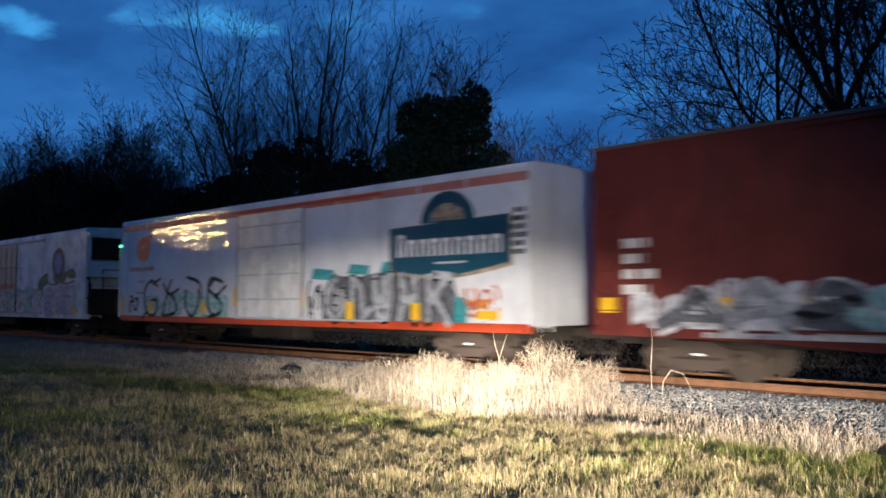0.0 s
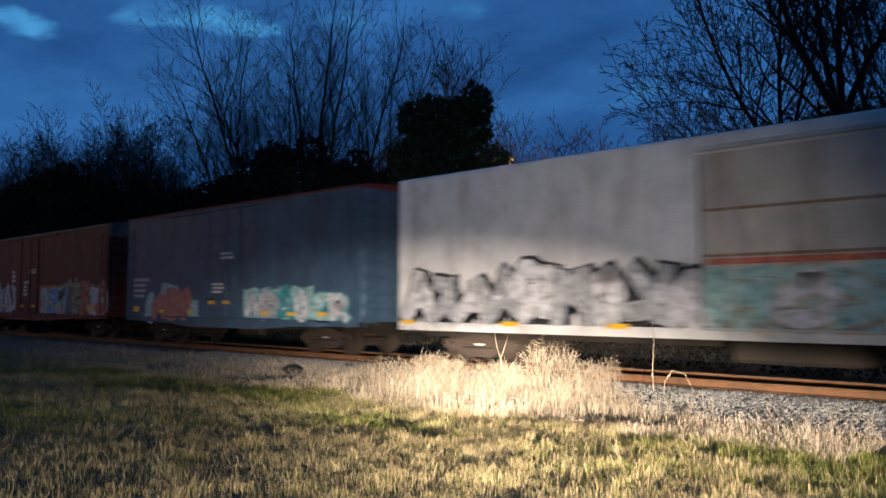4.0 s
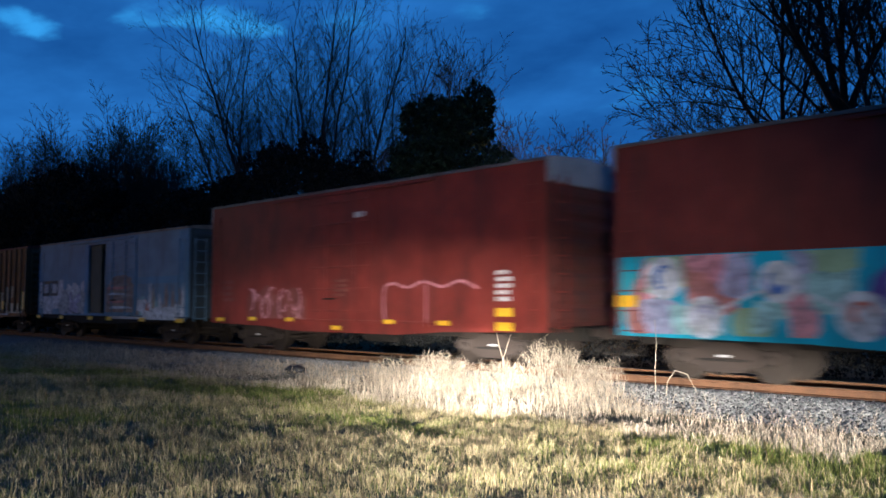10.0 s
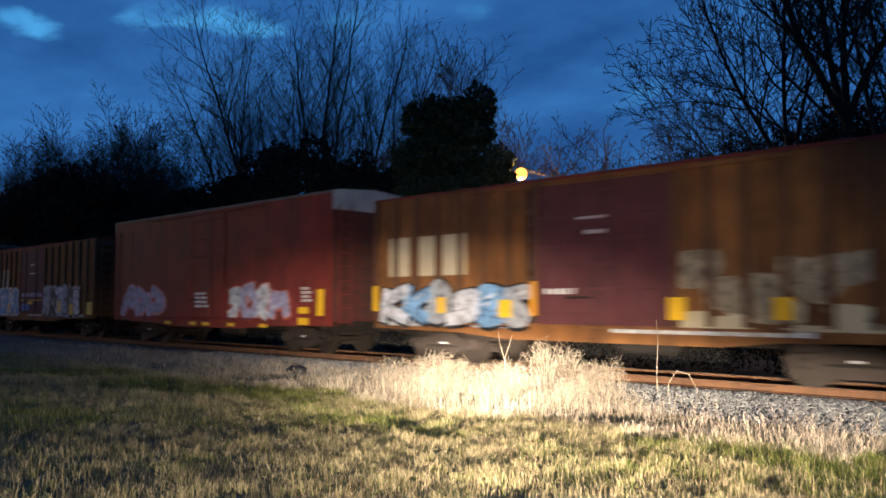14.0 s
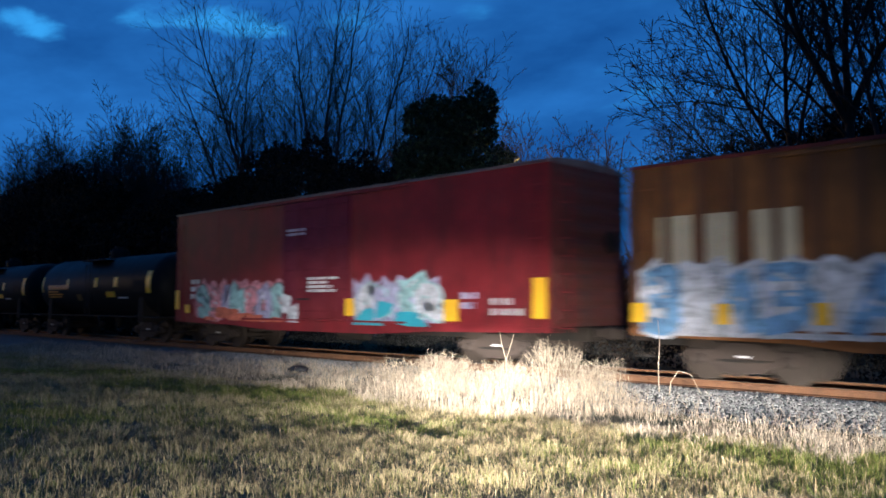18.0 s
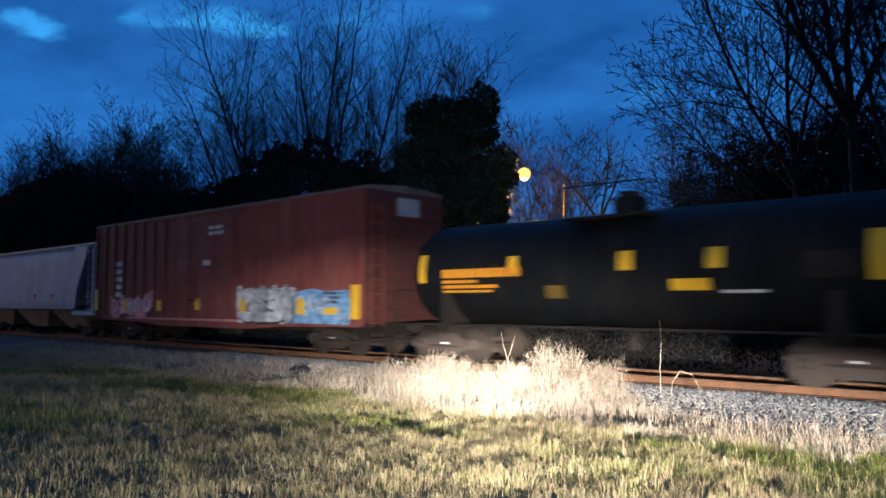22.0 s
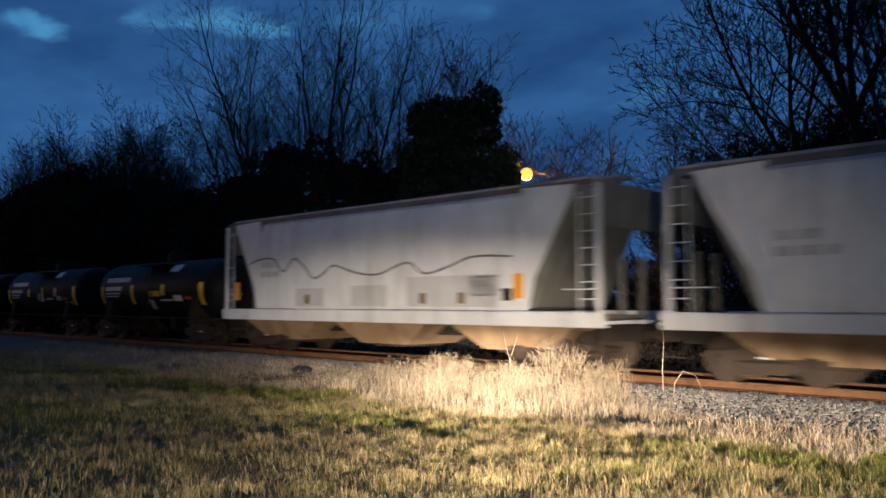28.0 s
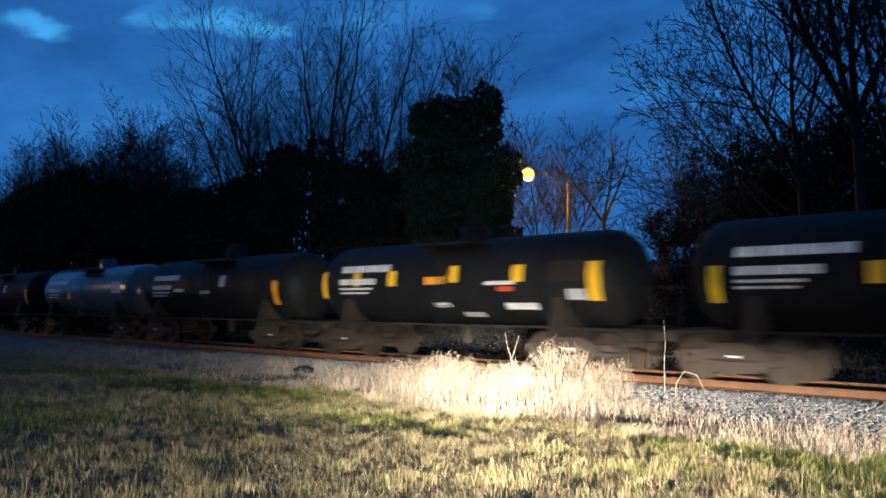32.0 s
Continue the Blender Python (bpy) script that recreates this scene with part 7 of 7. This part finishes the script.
worn_field(w, -7.4, -3.6, 0.98, 1.9, 6, 154, "pink", "pale pink worn graffiti patch", SIDE - 0.076)
tag_lines(w, -6.6, -3.6, 1.05, 1.9, 4, 155, "chalk", 0.09, SIDE - 0.082)
part("worn_strip", Geo().box(-6.0, 5.0, SIDE - 0.022, SIDE - 0.0125, 0.95, 1.03), M["pink"], w, "pale worn strip along the sill")
for x, z, ww, hh in ((-3.05, 1.5, 0.36, 0.4), (-0.12, 1.55, 0.36, 0.42), (2.9, 1.5, 0.36, 0.4), (6.15, 1.48, 0.4, 0.48), (7.65, 1.35, 0.6, 0.2), (8.8, 1.62, 0.4, 1.0), (-8.82, 1.73, 0.34, 0.9), (-6.0, 1.5, 0.34, 0.4)):
    reflector(w, x, z, ww, hh, SIDE - 0.095)
bars(w, 0.59, 1.68, 4.0, 4.4, 2, 156, y=SIDE - 0.075)
bars(w, -7.4, -6.2, 1.8, 3.4, 5, 157)
bars(w, 0.2, 0.9, 2.9, 3.2, 1, 158, y=SIDE - 0.075)
bars(w, 7.3, 8.1, 1.55, 1.95, 3, 159, "ink", y=SIDE - 0.09, label="dark stencilled data block")
part("end_sign", Geo().box(9.11, 9.14, -0.35, 0.55, 4.2, 4.75), M["galv"], w, "pale square panel on the end")


# covered hoppers
def hopper(middle, length, label, paint, seed, drop=False, rise=0.0):
    root = start_wagon("covered_hopper", label, "covered hopper", middle)
    hl = length / 2
    m = M[paint]
    a = hl - 1.35     # the bin ends here; open end platforms beyond
    # bulging side sheets over a straight sill, roof with rounded shoulders
    sec = [(SIDE + 0.06, 1.42), (SIDE, 1.62), (SIDE, 1.68), (SIDE, 3.64), (SIDE, 3.7), (SIDE + 0.10, 4.05), (SIDE + 0.34, 4.24), (0, 4.36), (1.26, 4.24), (1.5, 4.05), (1.6, 3.7), (1.6, 1.62), (1.54, 1.42)]
    part("bin", Geo().slab(sec, -a + 0.9, a - 0.9), m, root, "smooth grey curved-side bin", smooth=0.6)
    for s in (-1, 1):
        # slanting end sheet over an open end bay, posts and a wide end panel
        o = [(s * (a - 0.9), 1.42), (s * (hl - 1.95), 1.5), (s * (hl - 0.85), 3.8), (s * (hl - 0.85), 4.2), (s * (a - 0.9), 4.25)]
        # end sheet, panel and end posts take the bay's shade as dark grey
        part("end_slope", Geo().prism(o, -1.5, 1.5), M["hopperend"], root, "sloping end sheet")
        part("side_gusset", Geo().prism([(s * (a - 0.9), 1.42), (s * (hl - 2.1), 1.42), (s * (hl - 1.9), 2.2), (s * (hl - 0.85), 3.9), (s * (hl - 0.75), 4.18), (s * (a - 0.9), 4.22)], SIDE, SIDE + 0.03), m, root)
        part("corner_post", Geo().box(min(s * (hl - 0.22), s * (hl - 0.1)), max(s * (hl - 0.22), s * (hl - 0.1)), SIDE, SIDE + 0.1, 1.2, 4.15, 0.01), m, root)
        part("end_panel", Geo().box(min(s * (hl - 0.14), s * (hl - 0.1)), max(s * (hl - 0.14), s * (hl - 0.1)), -1.5, 1.5, 3.3, 4.2), M["hopperend"], root, "end panel under the roof, its shade painted in")
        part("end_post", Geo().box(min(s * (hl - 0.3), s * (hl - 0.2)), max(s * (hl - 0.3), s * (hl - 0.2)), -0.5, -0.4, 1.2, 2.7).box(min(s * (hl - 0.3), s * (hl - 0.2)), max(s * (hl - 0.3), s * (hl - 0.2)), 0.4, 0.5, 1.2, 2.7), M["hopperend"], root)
        part("ladder", shared(("ladder", 0.44, 1.2, 4.1, paint), lambda: ladder(0.44, 1.2, 4.1, 0.38), m), m, root, at=(s * (hl - 0.42), SIDE + 0.07, 0))
        part("end_platform", Geo().box(min(s * (hl - 1.5), s * hl), max(s * (hl - 1.5), s * hl), -1.5, 1.5, 1.12, 1.2), m, root)
        part("handrail", Geo().tube([(s * (hl - 1.1), SIDE + 0.04, 1.9), (s * (hl - 0.2), SIDE + 0.04, 1.9)], [0.016, 0.016], 6), m, root)
        part("step_iron", MADE[("step_iron",)], M["under"], root, at=(s * (hl - 0.36), SIDE, 0))
    if drop:
        part("side_sill", Geo().box(-hl + 2.2, hl - 2.2, SIDE - 0.03, SIDE + 0.12, 1.31, 1.40, 0.02), m, root, "narrow bright side sill")
        for s in (-1, 1):
            part("end_sill", Geo().box(min(s * (hl - 2.3), s * hl), max(s * (hl - 2.3), s * hl), SIDE - 0.03, SIDE + 0.12, 1.04, 1.22, 0.02), m, root, "low white end sill")
    else:
        part("side_sill", Geo().box(-hl, hl, SIDE - 0.03, SIDE + 0.12, 1.04, 1.40, 0.02), m, root, "long straight side sill")
    part("side_sill", Geo().box(-hl, hl, 1.48, 1.63, 1.04, 1.40, 0.02), m, root)
    part("roof_walk", Geo().box(-hl + 0.3, hl - 0.3, -0.35, 0.35, 4.44, 4.48).box(-hl + 0.3, hl - 0.3, SIDE + 0.22, SIDE + 0.34, 4.30, 4.36), M["galv"], root, "grey grated roof walkway")
    part("roof_edge", Geo().box(-hl + 0.3, hl - 0.3, SIDE + 0.02, SIDE + 0.10, 4.13, 4.26), M["roof"], root, "dark roof edge rail")
    for i in range(9):
        part("roof_hatch", shared(("roof_hatch",), lambda: Geo().tube([(0, 0, 4.33), (0, 0, 4.43), (0, 0, 4.46)], [0.36, 0.36, 0.28], 16), M["hopper2"], 0.6), M["hopper2"], root, at=(-hl + 1.8 + (length - 3.6) * i / 8, -0.75, -0.05))
    for k, x in enumerate((-0.31 * length, 0.0, 0.31 * length)):
        g = Geo()
        r1 = [(x - 2.35, -1.45, 1.3), (x + 2.35, -1.45, 1.3), (x + 2.35, 1.45, 1.3), (x - 2.35, 1.45, 1.3)]
        r2 = [(x - 1.0, -1.0, 0.42), (x + 1.0, -1.0, 0.42), (x + 1.0, 1.0, 0.42), (x - 1.0, 1.0, 0.42)]
        g.v += r1 + r2
        g.f += [(0, 1, 2, 3), (7, 6, 5, 4)] + [(i, (i + 1) % 4, 4 + (i + 1) % 4, 4 + i) for i in range(4)]
        bay = part("discharge_chute", g, M["chute"], root, "dusty brown discharge chute")
        part("chute_gate", Geo().box(x - 0.6, x + 0.6, -0.85, 0.85, 0.34, 0.44, 0.02), M["truck"], bay)
    part("centre_sill", Geo().box(-hl - 0.2, hl + 0.2, -0.3, 0.3, 0.7, 1.1, 0.02), M["under"], root)
    for ob in root.children:
        if rise and ob.name.split(".")[0] in ("bin", "end_slope", "side_gusset", "corner_post", "end_panel", "roof_walk", "roof_edge"):
            for v in ob.data.vertices:
                v.co.z += rise if v.co.z > 3.5 else 0.0
        elif rise and ob.name.startswith("roof_hatch"):
            ob.location.z += rise
    bars(root, -a + 1.0, -a + 2.2, 2.4, 3.0, 2, seed, "sign", label="faint grey stencilled lettering")
    bars(root, a - 2.6, a - 1.4, 1.75, 2.3, 5, seed + 1, "sign", label="faint stencilled data")
    wheels = add_running_gear(root, (-(hl - 1.9), hl - 1.9), hl + 0.45)
    TRAIN.append((root, middle, wheels))
    return root


w = hopper(-105.40, 15.8, "light grey covered hopper with small dark lettering", "hopper3", 161, drop=True)
for x, z in ((-6.7, 1.95), (-4.8, 1.66), (-2.55, 1.66), (0.88, 1.66), (5.2, 2.2)):
    reflector(w, x, z, 0.32, 0.12, SIDE - 0.004, "amber")
reflector(w, 3.2, 1.68, 0.5, 0.16, SIDE - 0.004)
for x in (0.88, 3.2):
    bars(w, x - 0.25, x + 0.3, 1.8, 2.05, 2, 163, "ink", label="small dark stencilled block")
w = hopper(-122.50, 16.3, "grey covered hopper with faint markings", "hopper2", 171, rise=0.06)
reflector(w, 6.6, 1.2, 0.9, 0.16, SIDE - 0.034)
for x in (-2.0, 1.2, 3.4):
    reflector(w, x, 1.32, 0.36, 0.12, SIDE - 0.034)
part("dark_mark", Geo().prism(blob(random.Random(172), 1.6, 2.2, 0.3, 0.2), SIDE - 0.006, SIDE - 0.002), M["ink"], w, "small dark painted blot")
w = hopper(-139.83, 15.65, "pale grey covered hopper with a long wavy spray line", "hopper", 181, rise=0.11)
g = Geo(); ribbon(g, [(-6.2, 2.9), (-5.5, 3.05), (-4.75, 3.02), (-4.2, 2.6), (-3.65, 3.0), (-3.1, 2.74), (-2.6, 2.36), (-2.1, 2.5), (-1.6, 2.72), (-0.9, 2.55), (-0.2, 2.42), (0.5, 2.42), (1.6, 2.70), (2.25, 2.38), (3.1, 2.52), (4.0, 2.76), (5.25, 2.72)], 0.055, SIDE - 0.006)
part("graffiti_tag", g, M["graphite"], w, "long wavy grey spray line")
for a, b, lo, hi in ((-3.5, -2.1, 1.5, 2.05), (-0.8, 0.75, 1.5, 2.1), (1.6, 4.8, 1.5, 2.3)):
    part("painted_out_patch", Geo().box(a, b, SIDE - 0.005, SIDE - 0.001, lo, hi), M["patchgrey"], w, "grey painted-out patch")
reflector(w, -6.9, 2.0, 0.3, 0.6, SIDE - 0.006, "amber")
reflector(w, 5.45, 2.0, 0.3, 0.6, SIDE - 0.006, "amber")
part("data_plate", Geo().box(4.95, 5.25, SIDE - 0.007, SIDE - 0.001, 1.65, 1.95), M["under"], w, "small dark data plate")


for x in (-2.9, 2.2, 3.6):
    reflector(w, x, 1.72, 0.22, 0.28, SIDE - 0.008, "dimbar")


# tank cars
def tank_car(middle, length, top, label, paint, marks, seed, dome_x=0.0, words="stencil", pitch=12.3, shift=0.0):
    root = start_wagon("tank_car", label, "tank car", middle)
    hl = length / 2
    ext = pitch / 2 - hl - 0.35   # how far the end platforms reach past the tank
    r = (top - 0.98) / 2
    zc = top - r
    m = M[paint]
    xs = [(-hl, 0.0), (-hl + 0.03, 0.35), (-hl + 0.12, 0.62), (-hl + 0.28, 0.84), (-hl + 0.5, 0.96), (-hl + 0.75, 1.0)]
    prof = xs + [(0.0, 1.0)] + [(-x, k) for x, k in xs[::-1]]
    part("tank", Geo().tube([(x, 0, zc) for x, k in prof], [max(0.01, r * k) for x, k in prof], 40, caps=False), m, root, "long round tank shell", smooth=0.9)
    for x in (-hl * 0.6, -hl * 0.2, hl * 0.2, hl * 0.6):
        part("weld_band", shared(("weld_band", round(r, 2), paint), lambda: Geo().tube([(-0.03, 0, 0), (0.03, 0, 0)], [r + 0.004] * 2, 40, caps=False), m, 0.9), m, root, at=(x, 0, zc))
    dome = part("manway", Geo().tube([(dome_x, 0, top - 0.1), (dome_x, 0, top + 0.28), (dome_x, 0, top + 0.36)], [0.42, 0.42, 0.36], 20), m, root, smooth=0.7)
    part("valve_housing", Geo().box(dome_x - 0.2, dome_x + 0.2, -0.2, 0.2, top + 0.36, top + 0.5, 0.03), M["under"], dome)
    part("dome_platform", Geo().box(dome_x - 1.1, dome_x + 1.1, -1.25, -0.5, top - 0.22, top - 0.17).box(dome_x - 1.1, dome_x + 1.1, 0.5, 1.25, top - 0.22, top - 0.17), M["under"], root)
    part("dome_railing", Geo().tube([(dome_x - 1.1, -1.22, top - 0.2), (dome_x - 1.1, -1.22, top + 0.55), (dome_x + 1.1, -1.22, top + 0.55), (dome_x + 1.1, -1.22, top - 0.2)], [0.02] * 4, 6), M["under"], root)
    part("tank_ladder", shared(("ladder", 0.42, 1.0, round(top - 0.3, 2), paint), lambda: ladder(0.42, 1.0, top - 0.3), m), m, root, at=(dome_x, -r - 0.02, 0))
    for s in (-1, 1):
        part("saddle", Geo().slab([(-1.3, 0.8), (-r * 0.92, zc - r * 0.35), (-r * 0.6, zc - r * 0.75), (0, zc - r * 0.98), (r * 0.6, zc - r * 0.75), (r * 0.92, zc - r * 0.35), (1.3, 0.8)], s * (hl - 1.6) - 0.2, s * (hl - 1.6) + 0.2), M["under"], root)
        part("end_platform", Geo().box(min(s * (hl - 0.9), s * (hl + ext)), max(s * (hl - 0.9), s * (hl + ext)), -1.45, 1.45, 0.98, 1.04, 0.01), M["under"], root)
        part("end_railing", Geo().tube([(s * (hl + ext - 0.06), -1.4, 1.0), (s * (hl + ext - 0.06), -1.4, 1.95), (s * (hl + ext - 0.06), 1.4, 1.95), (s * (hl + ext - 0.06), 1.4, 1.0)], [0.018] * 4, 6), M["under"], root)
        part("stub_sill", Geo().box(min(s * (hl - 2.4), s * (hl + ext - 0.02)), max(s * (hl - 2.4), s * (hl + ext - 0.02)), -0.3, 0.3, 0.68, 0.98, 0.02), M["under"], root)
        part("step_iron", MADE[("step_iron",)], M["under"], root, at=(s * (hl + ext - 0.3), SIDE + 0.2, 0))
    part("side_walk", Geo().box(-hl + 0.6, hl - 0.6, -1.42, -1.36, 1.0, 1.06), M["under"], root, "thin side rail below the tank")
    part("bottom_valve", Geo().tube([(0, 0, zc - r), (0, 0, 0.5)], [0.16, 0.12], 10), M["under"], root)

    def on_shell(name, x0, x1, z0, z1, material, label2, lift=0.006):
        """A marking that lies on the curve of the shell."""
        g = Geo()
        n = max(2, int(abs(z1 - z0) / 0.08) + 1)
        k = len(g.v)
        for i in range(n + 1):
            z = z0 + (z1 - z0) * i / n
            c = max(-1, min(1, (z - zc) / r))
            y = -(r + lift) * math.sqrt(1 - c * c)
            zz = zc + (r + lift) * c
            g.v += [(x0, y, zz), (x1, y, zz)]
            if i:
                j = k + 2 * i
                g.f.append((j - 2, j - 1, j + 1, j))
        return part(name, g, M[material], root, label2)

    for x, z, w_, h_, mat in marks:
        x += shift
        on_shell("reflector" if mat in ("yellow", "amber") else "stencil_mark", x - w_ / 2, x + w_ / 2, z - h_ / 2, z + h_ / 2, mat, "yellow reflective strip on the shell" if mat in ("yellow", "amber") else "stencilled marking on the shell")
    rng = random.Random(seed)
    rows = ((2.50, 0.20, 2.3), (2.14, 0.17, 1.7), (1.99, 0.06, 1.5), (1.87, 0.05, 1.3)) if words == "stencil" else ((2.24, 0.22, 2.6), (2.10, 0.08, 1.3), (1.97, 0.08, 1.9), (1.86, 0.06, 1.7))
    for z, tall, run in rows:
        x = -hl * 0.76
        end = x + run * (0.9 + 0.1 * rng.random())
        while x < end:
            ww = rng.uniform(0.16, 0.34)
            on_shell("stencil_bar", x, min(end, x + ww), z, z + tall, words, "short bar of stencilled lettering", 0.007)
            x += ww + 0.035
    wheels = add_running_gear(root, (-(pitch / 2 - 2.0), pitch / 2 - 2.0), pitch / 2 - 0.42)
    TRAIN.append((root, middle, wheels))
    return root


Yw = "yellow"
m13 = [(-5.82, 2.5, 0.22, 0.75, Yw), (-2.71, 2.52, 0.3, 0.42, Yw), (0.42, 2.51, 0.36, 0.42, Yw), (2.44, 2.50, 0.36, 0.42, Yw), (5.47, 2.45, 0.40, 0.9, Yw), (1.9, 1.97, 0.85, 0.24, Yw), (4.6, 2.3, 1.0, 0.5, "under"), (3.0, 1.82, 0.9, 0.06, "stencil"), (-1.5, 1.85, 0.5, 0.3, "dimbar"), (-3.3, 2.52, 0.05, 0.05, "dimbar")]
tank_car(-57.23, 12.9, 3.72, "black tank car with yellow reflective strips and dome platform", "black", m13, 301, -0.05, "amber", 14.2, 0.17)
tank_car(-71.27, 12.9, 3.72, "black tank car with tall yellow strips", "black", m13, 302, -0.05, "amber", 14.2, 0.17)
m19 = [(-4.5, 1.95, 0.22, 0.75, Yw), (-1.57, 1.95, 0.26, 0.8, Yw), (4.2, 1.95, 0.3, 0.85, Yw), (0.45, 1.98, 0.9, 0.22, Yw), (1.15, 2.13, 0.3, 0.42, Yw), (3.15, 1.8, 0.5, 0.12, "orange"), (1.7, 3.0, 0.75, 0.28, "stencil"), (3.4, 2.35, 1.1, 0.55, "under"), (2.35, 1.8, 0.65, 0.22, "stencil"), (0.05, 1.55, 0.4, 0.4, "sign"), (1.4, 1.72, 1.0, 0.06, "stencil")]
tank_car(-154.28, 10.6, 3.36, "black tank car with white lettering and yellow strips", "black", m19, 311, 0.3, shift=0.1)
m20 = [(-4.86, 1.97, 0.24, 0.75, Yw), (-1.85, 2.14, 0.3, 0.4, Yw), (0.02, 2.2, 0.3, 0.4, Yw), (1.76, 2.15, 0.36, 0.42, Yw), (4.1, 1.95, 0.34, 0.9, Yw), (1.5, 3.02, 0.8, 0.28, "stencil"), (3.2, 2.28, 1.1, 0.5, "under"), (-0.15, 1.88, 0.8, 0.4, "sign"), (2.2, 1.85, 0.6, 0.22, "sign"), (1.0, 1.82, 0.9, 0.07, "stencil"), (3.0, 1.82, 0.5, 0.12, "orange"), (3.3, 1.62, 0.8, 0.14, "sign")]
tank_car(-166.50, 10.6, 3.36, "black tank car with white lettering and amber strips", "black", m20, 312, 0.3, shift=0.4)
m21 = [(-5.38, 2.15, 0.2, 0.8, Yw), (-3.84, 2.3, 0.3, 0.4, Yw), (-2.29, 2.29, 0.32, 0.42, Yw), (-0.6, 2.2, 0.7, 0.2, "amber"), (0.1, 2.36, 0.36, 0.44, Yw), (2.29, 2.33, 0.36, 0.42, Yw), (4.5, 2.1, 0.36, 0.9, Yw), (1.7, 2.1, 1.0, 0.09, "stencil"), (3.7, 2.35, 1.0, 0.5, "under"), (2.3, 1.52, 1.0, 0.16, "stencil"), (-0.4, 1.55, 0.6, 0.12, "stencil"), (1.9, 1.95, 0.5, 0.12, "orange"), (4.0, 1.8, 0.5, 0.25, "sign"), (0.6, 1.3, 0.7, 0.12, "sign")]
tank_car(-178.76, 11.0, 3.36, "black tank car with many short yellow strips", "black", m21, 313, 0.3, shift=0.43)
m22 = [(4.6, 1.95, 0.3, 0.8, "amber"), (3.0, 2.2, 1.1, 0.4, "under"), (1.2, 2.4, 0.4, 0.4, "sign"), (-2.0, 2.1, 0.7, 0.12, "stencil"), (0.0, 2.0, 0.6, 0.14, "sign")]
tank_car(-191.05, 11.0, 3.36, "black tank car with faint pale markings", "black", m22, 314, 0.3)
tank_car(-202.55, 10.6, 3.36, "grey tank car with a yellow strip", "greytank", [(-1.5, 1.95, 0.4, 0.3, Yw), (3.8, 2.3, 0.9, 0.5, "sign")], 315, 0.3)
tank_car(-214.55, 10.4, 3.36, "dark tank car at the far end of the view", "black", m22, 316, 0.3)


# ---- what moves ----
SPEED, GAIN = 10.245, 0.00236   # metres a second at 16 s, and its slow rise; twice it hangs back a little


def train_shift(t):
    def ease(a, b):
        u = max(0.0, min(1.0, (t - a) / (b - a)))
        return u * u * (3 - 2 * u)
    return SPEED * (t - 16) + GAIN * (t - 16) ** 2 - 0.35 * ease(23.4, 24.0) - 0.5 * ease(25.4, 27.6)


def motions():
    for root, middle, wheels in TRAIN:
        walk(root, [(t, pose(middle + train_shift(t), TRACK_Y, 0)) for t in sorted(list(range(33)) + [22.5, 23.25, 23.5, 23.75, 24.25, 24.5, 25.5, 26.5, 27.5])])
        for ob, x in wheels:
            # the wheels roll while they pass the lawn
            t0 = 16 + (-34 - middle - x) / SPEED
            t0 = round(max(0.0, min(31.0, t0)) * 15) / 15
            t1 = round(max(t0 + 0.2, min(32.0, t0 + 3.6)) * 15) / 15
            rows = [(0.0, 0.0)] if t0 > 0.1 else []
            k = int(round((t1 - t0) * 15))
            for i in range(k + 1):
                rows.append((t0 + i / 15, math.degrees(train_shift(t0 + i / 15) - train_shift(t0)) / 0.457))
            if rows[-1][0] < 31.9:
                rows.append((32.0, rows[-1][1]))
            walk(ob, [(t, pose(x, 0, 0.457, 0, a, 0)) for t, a in rows])


motions()
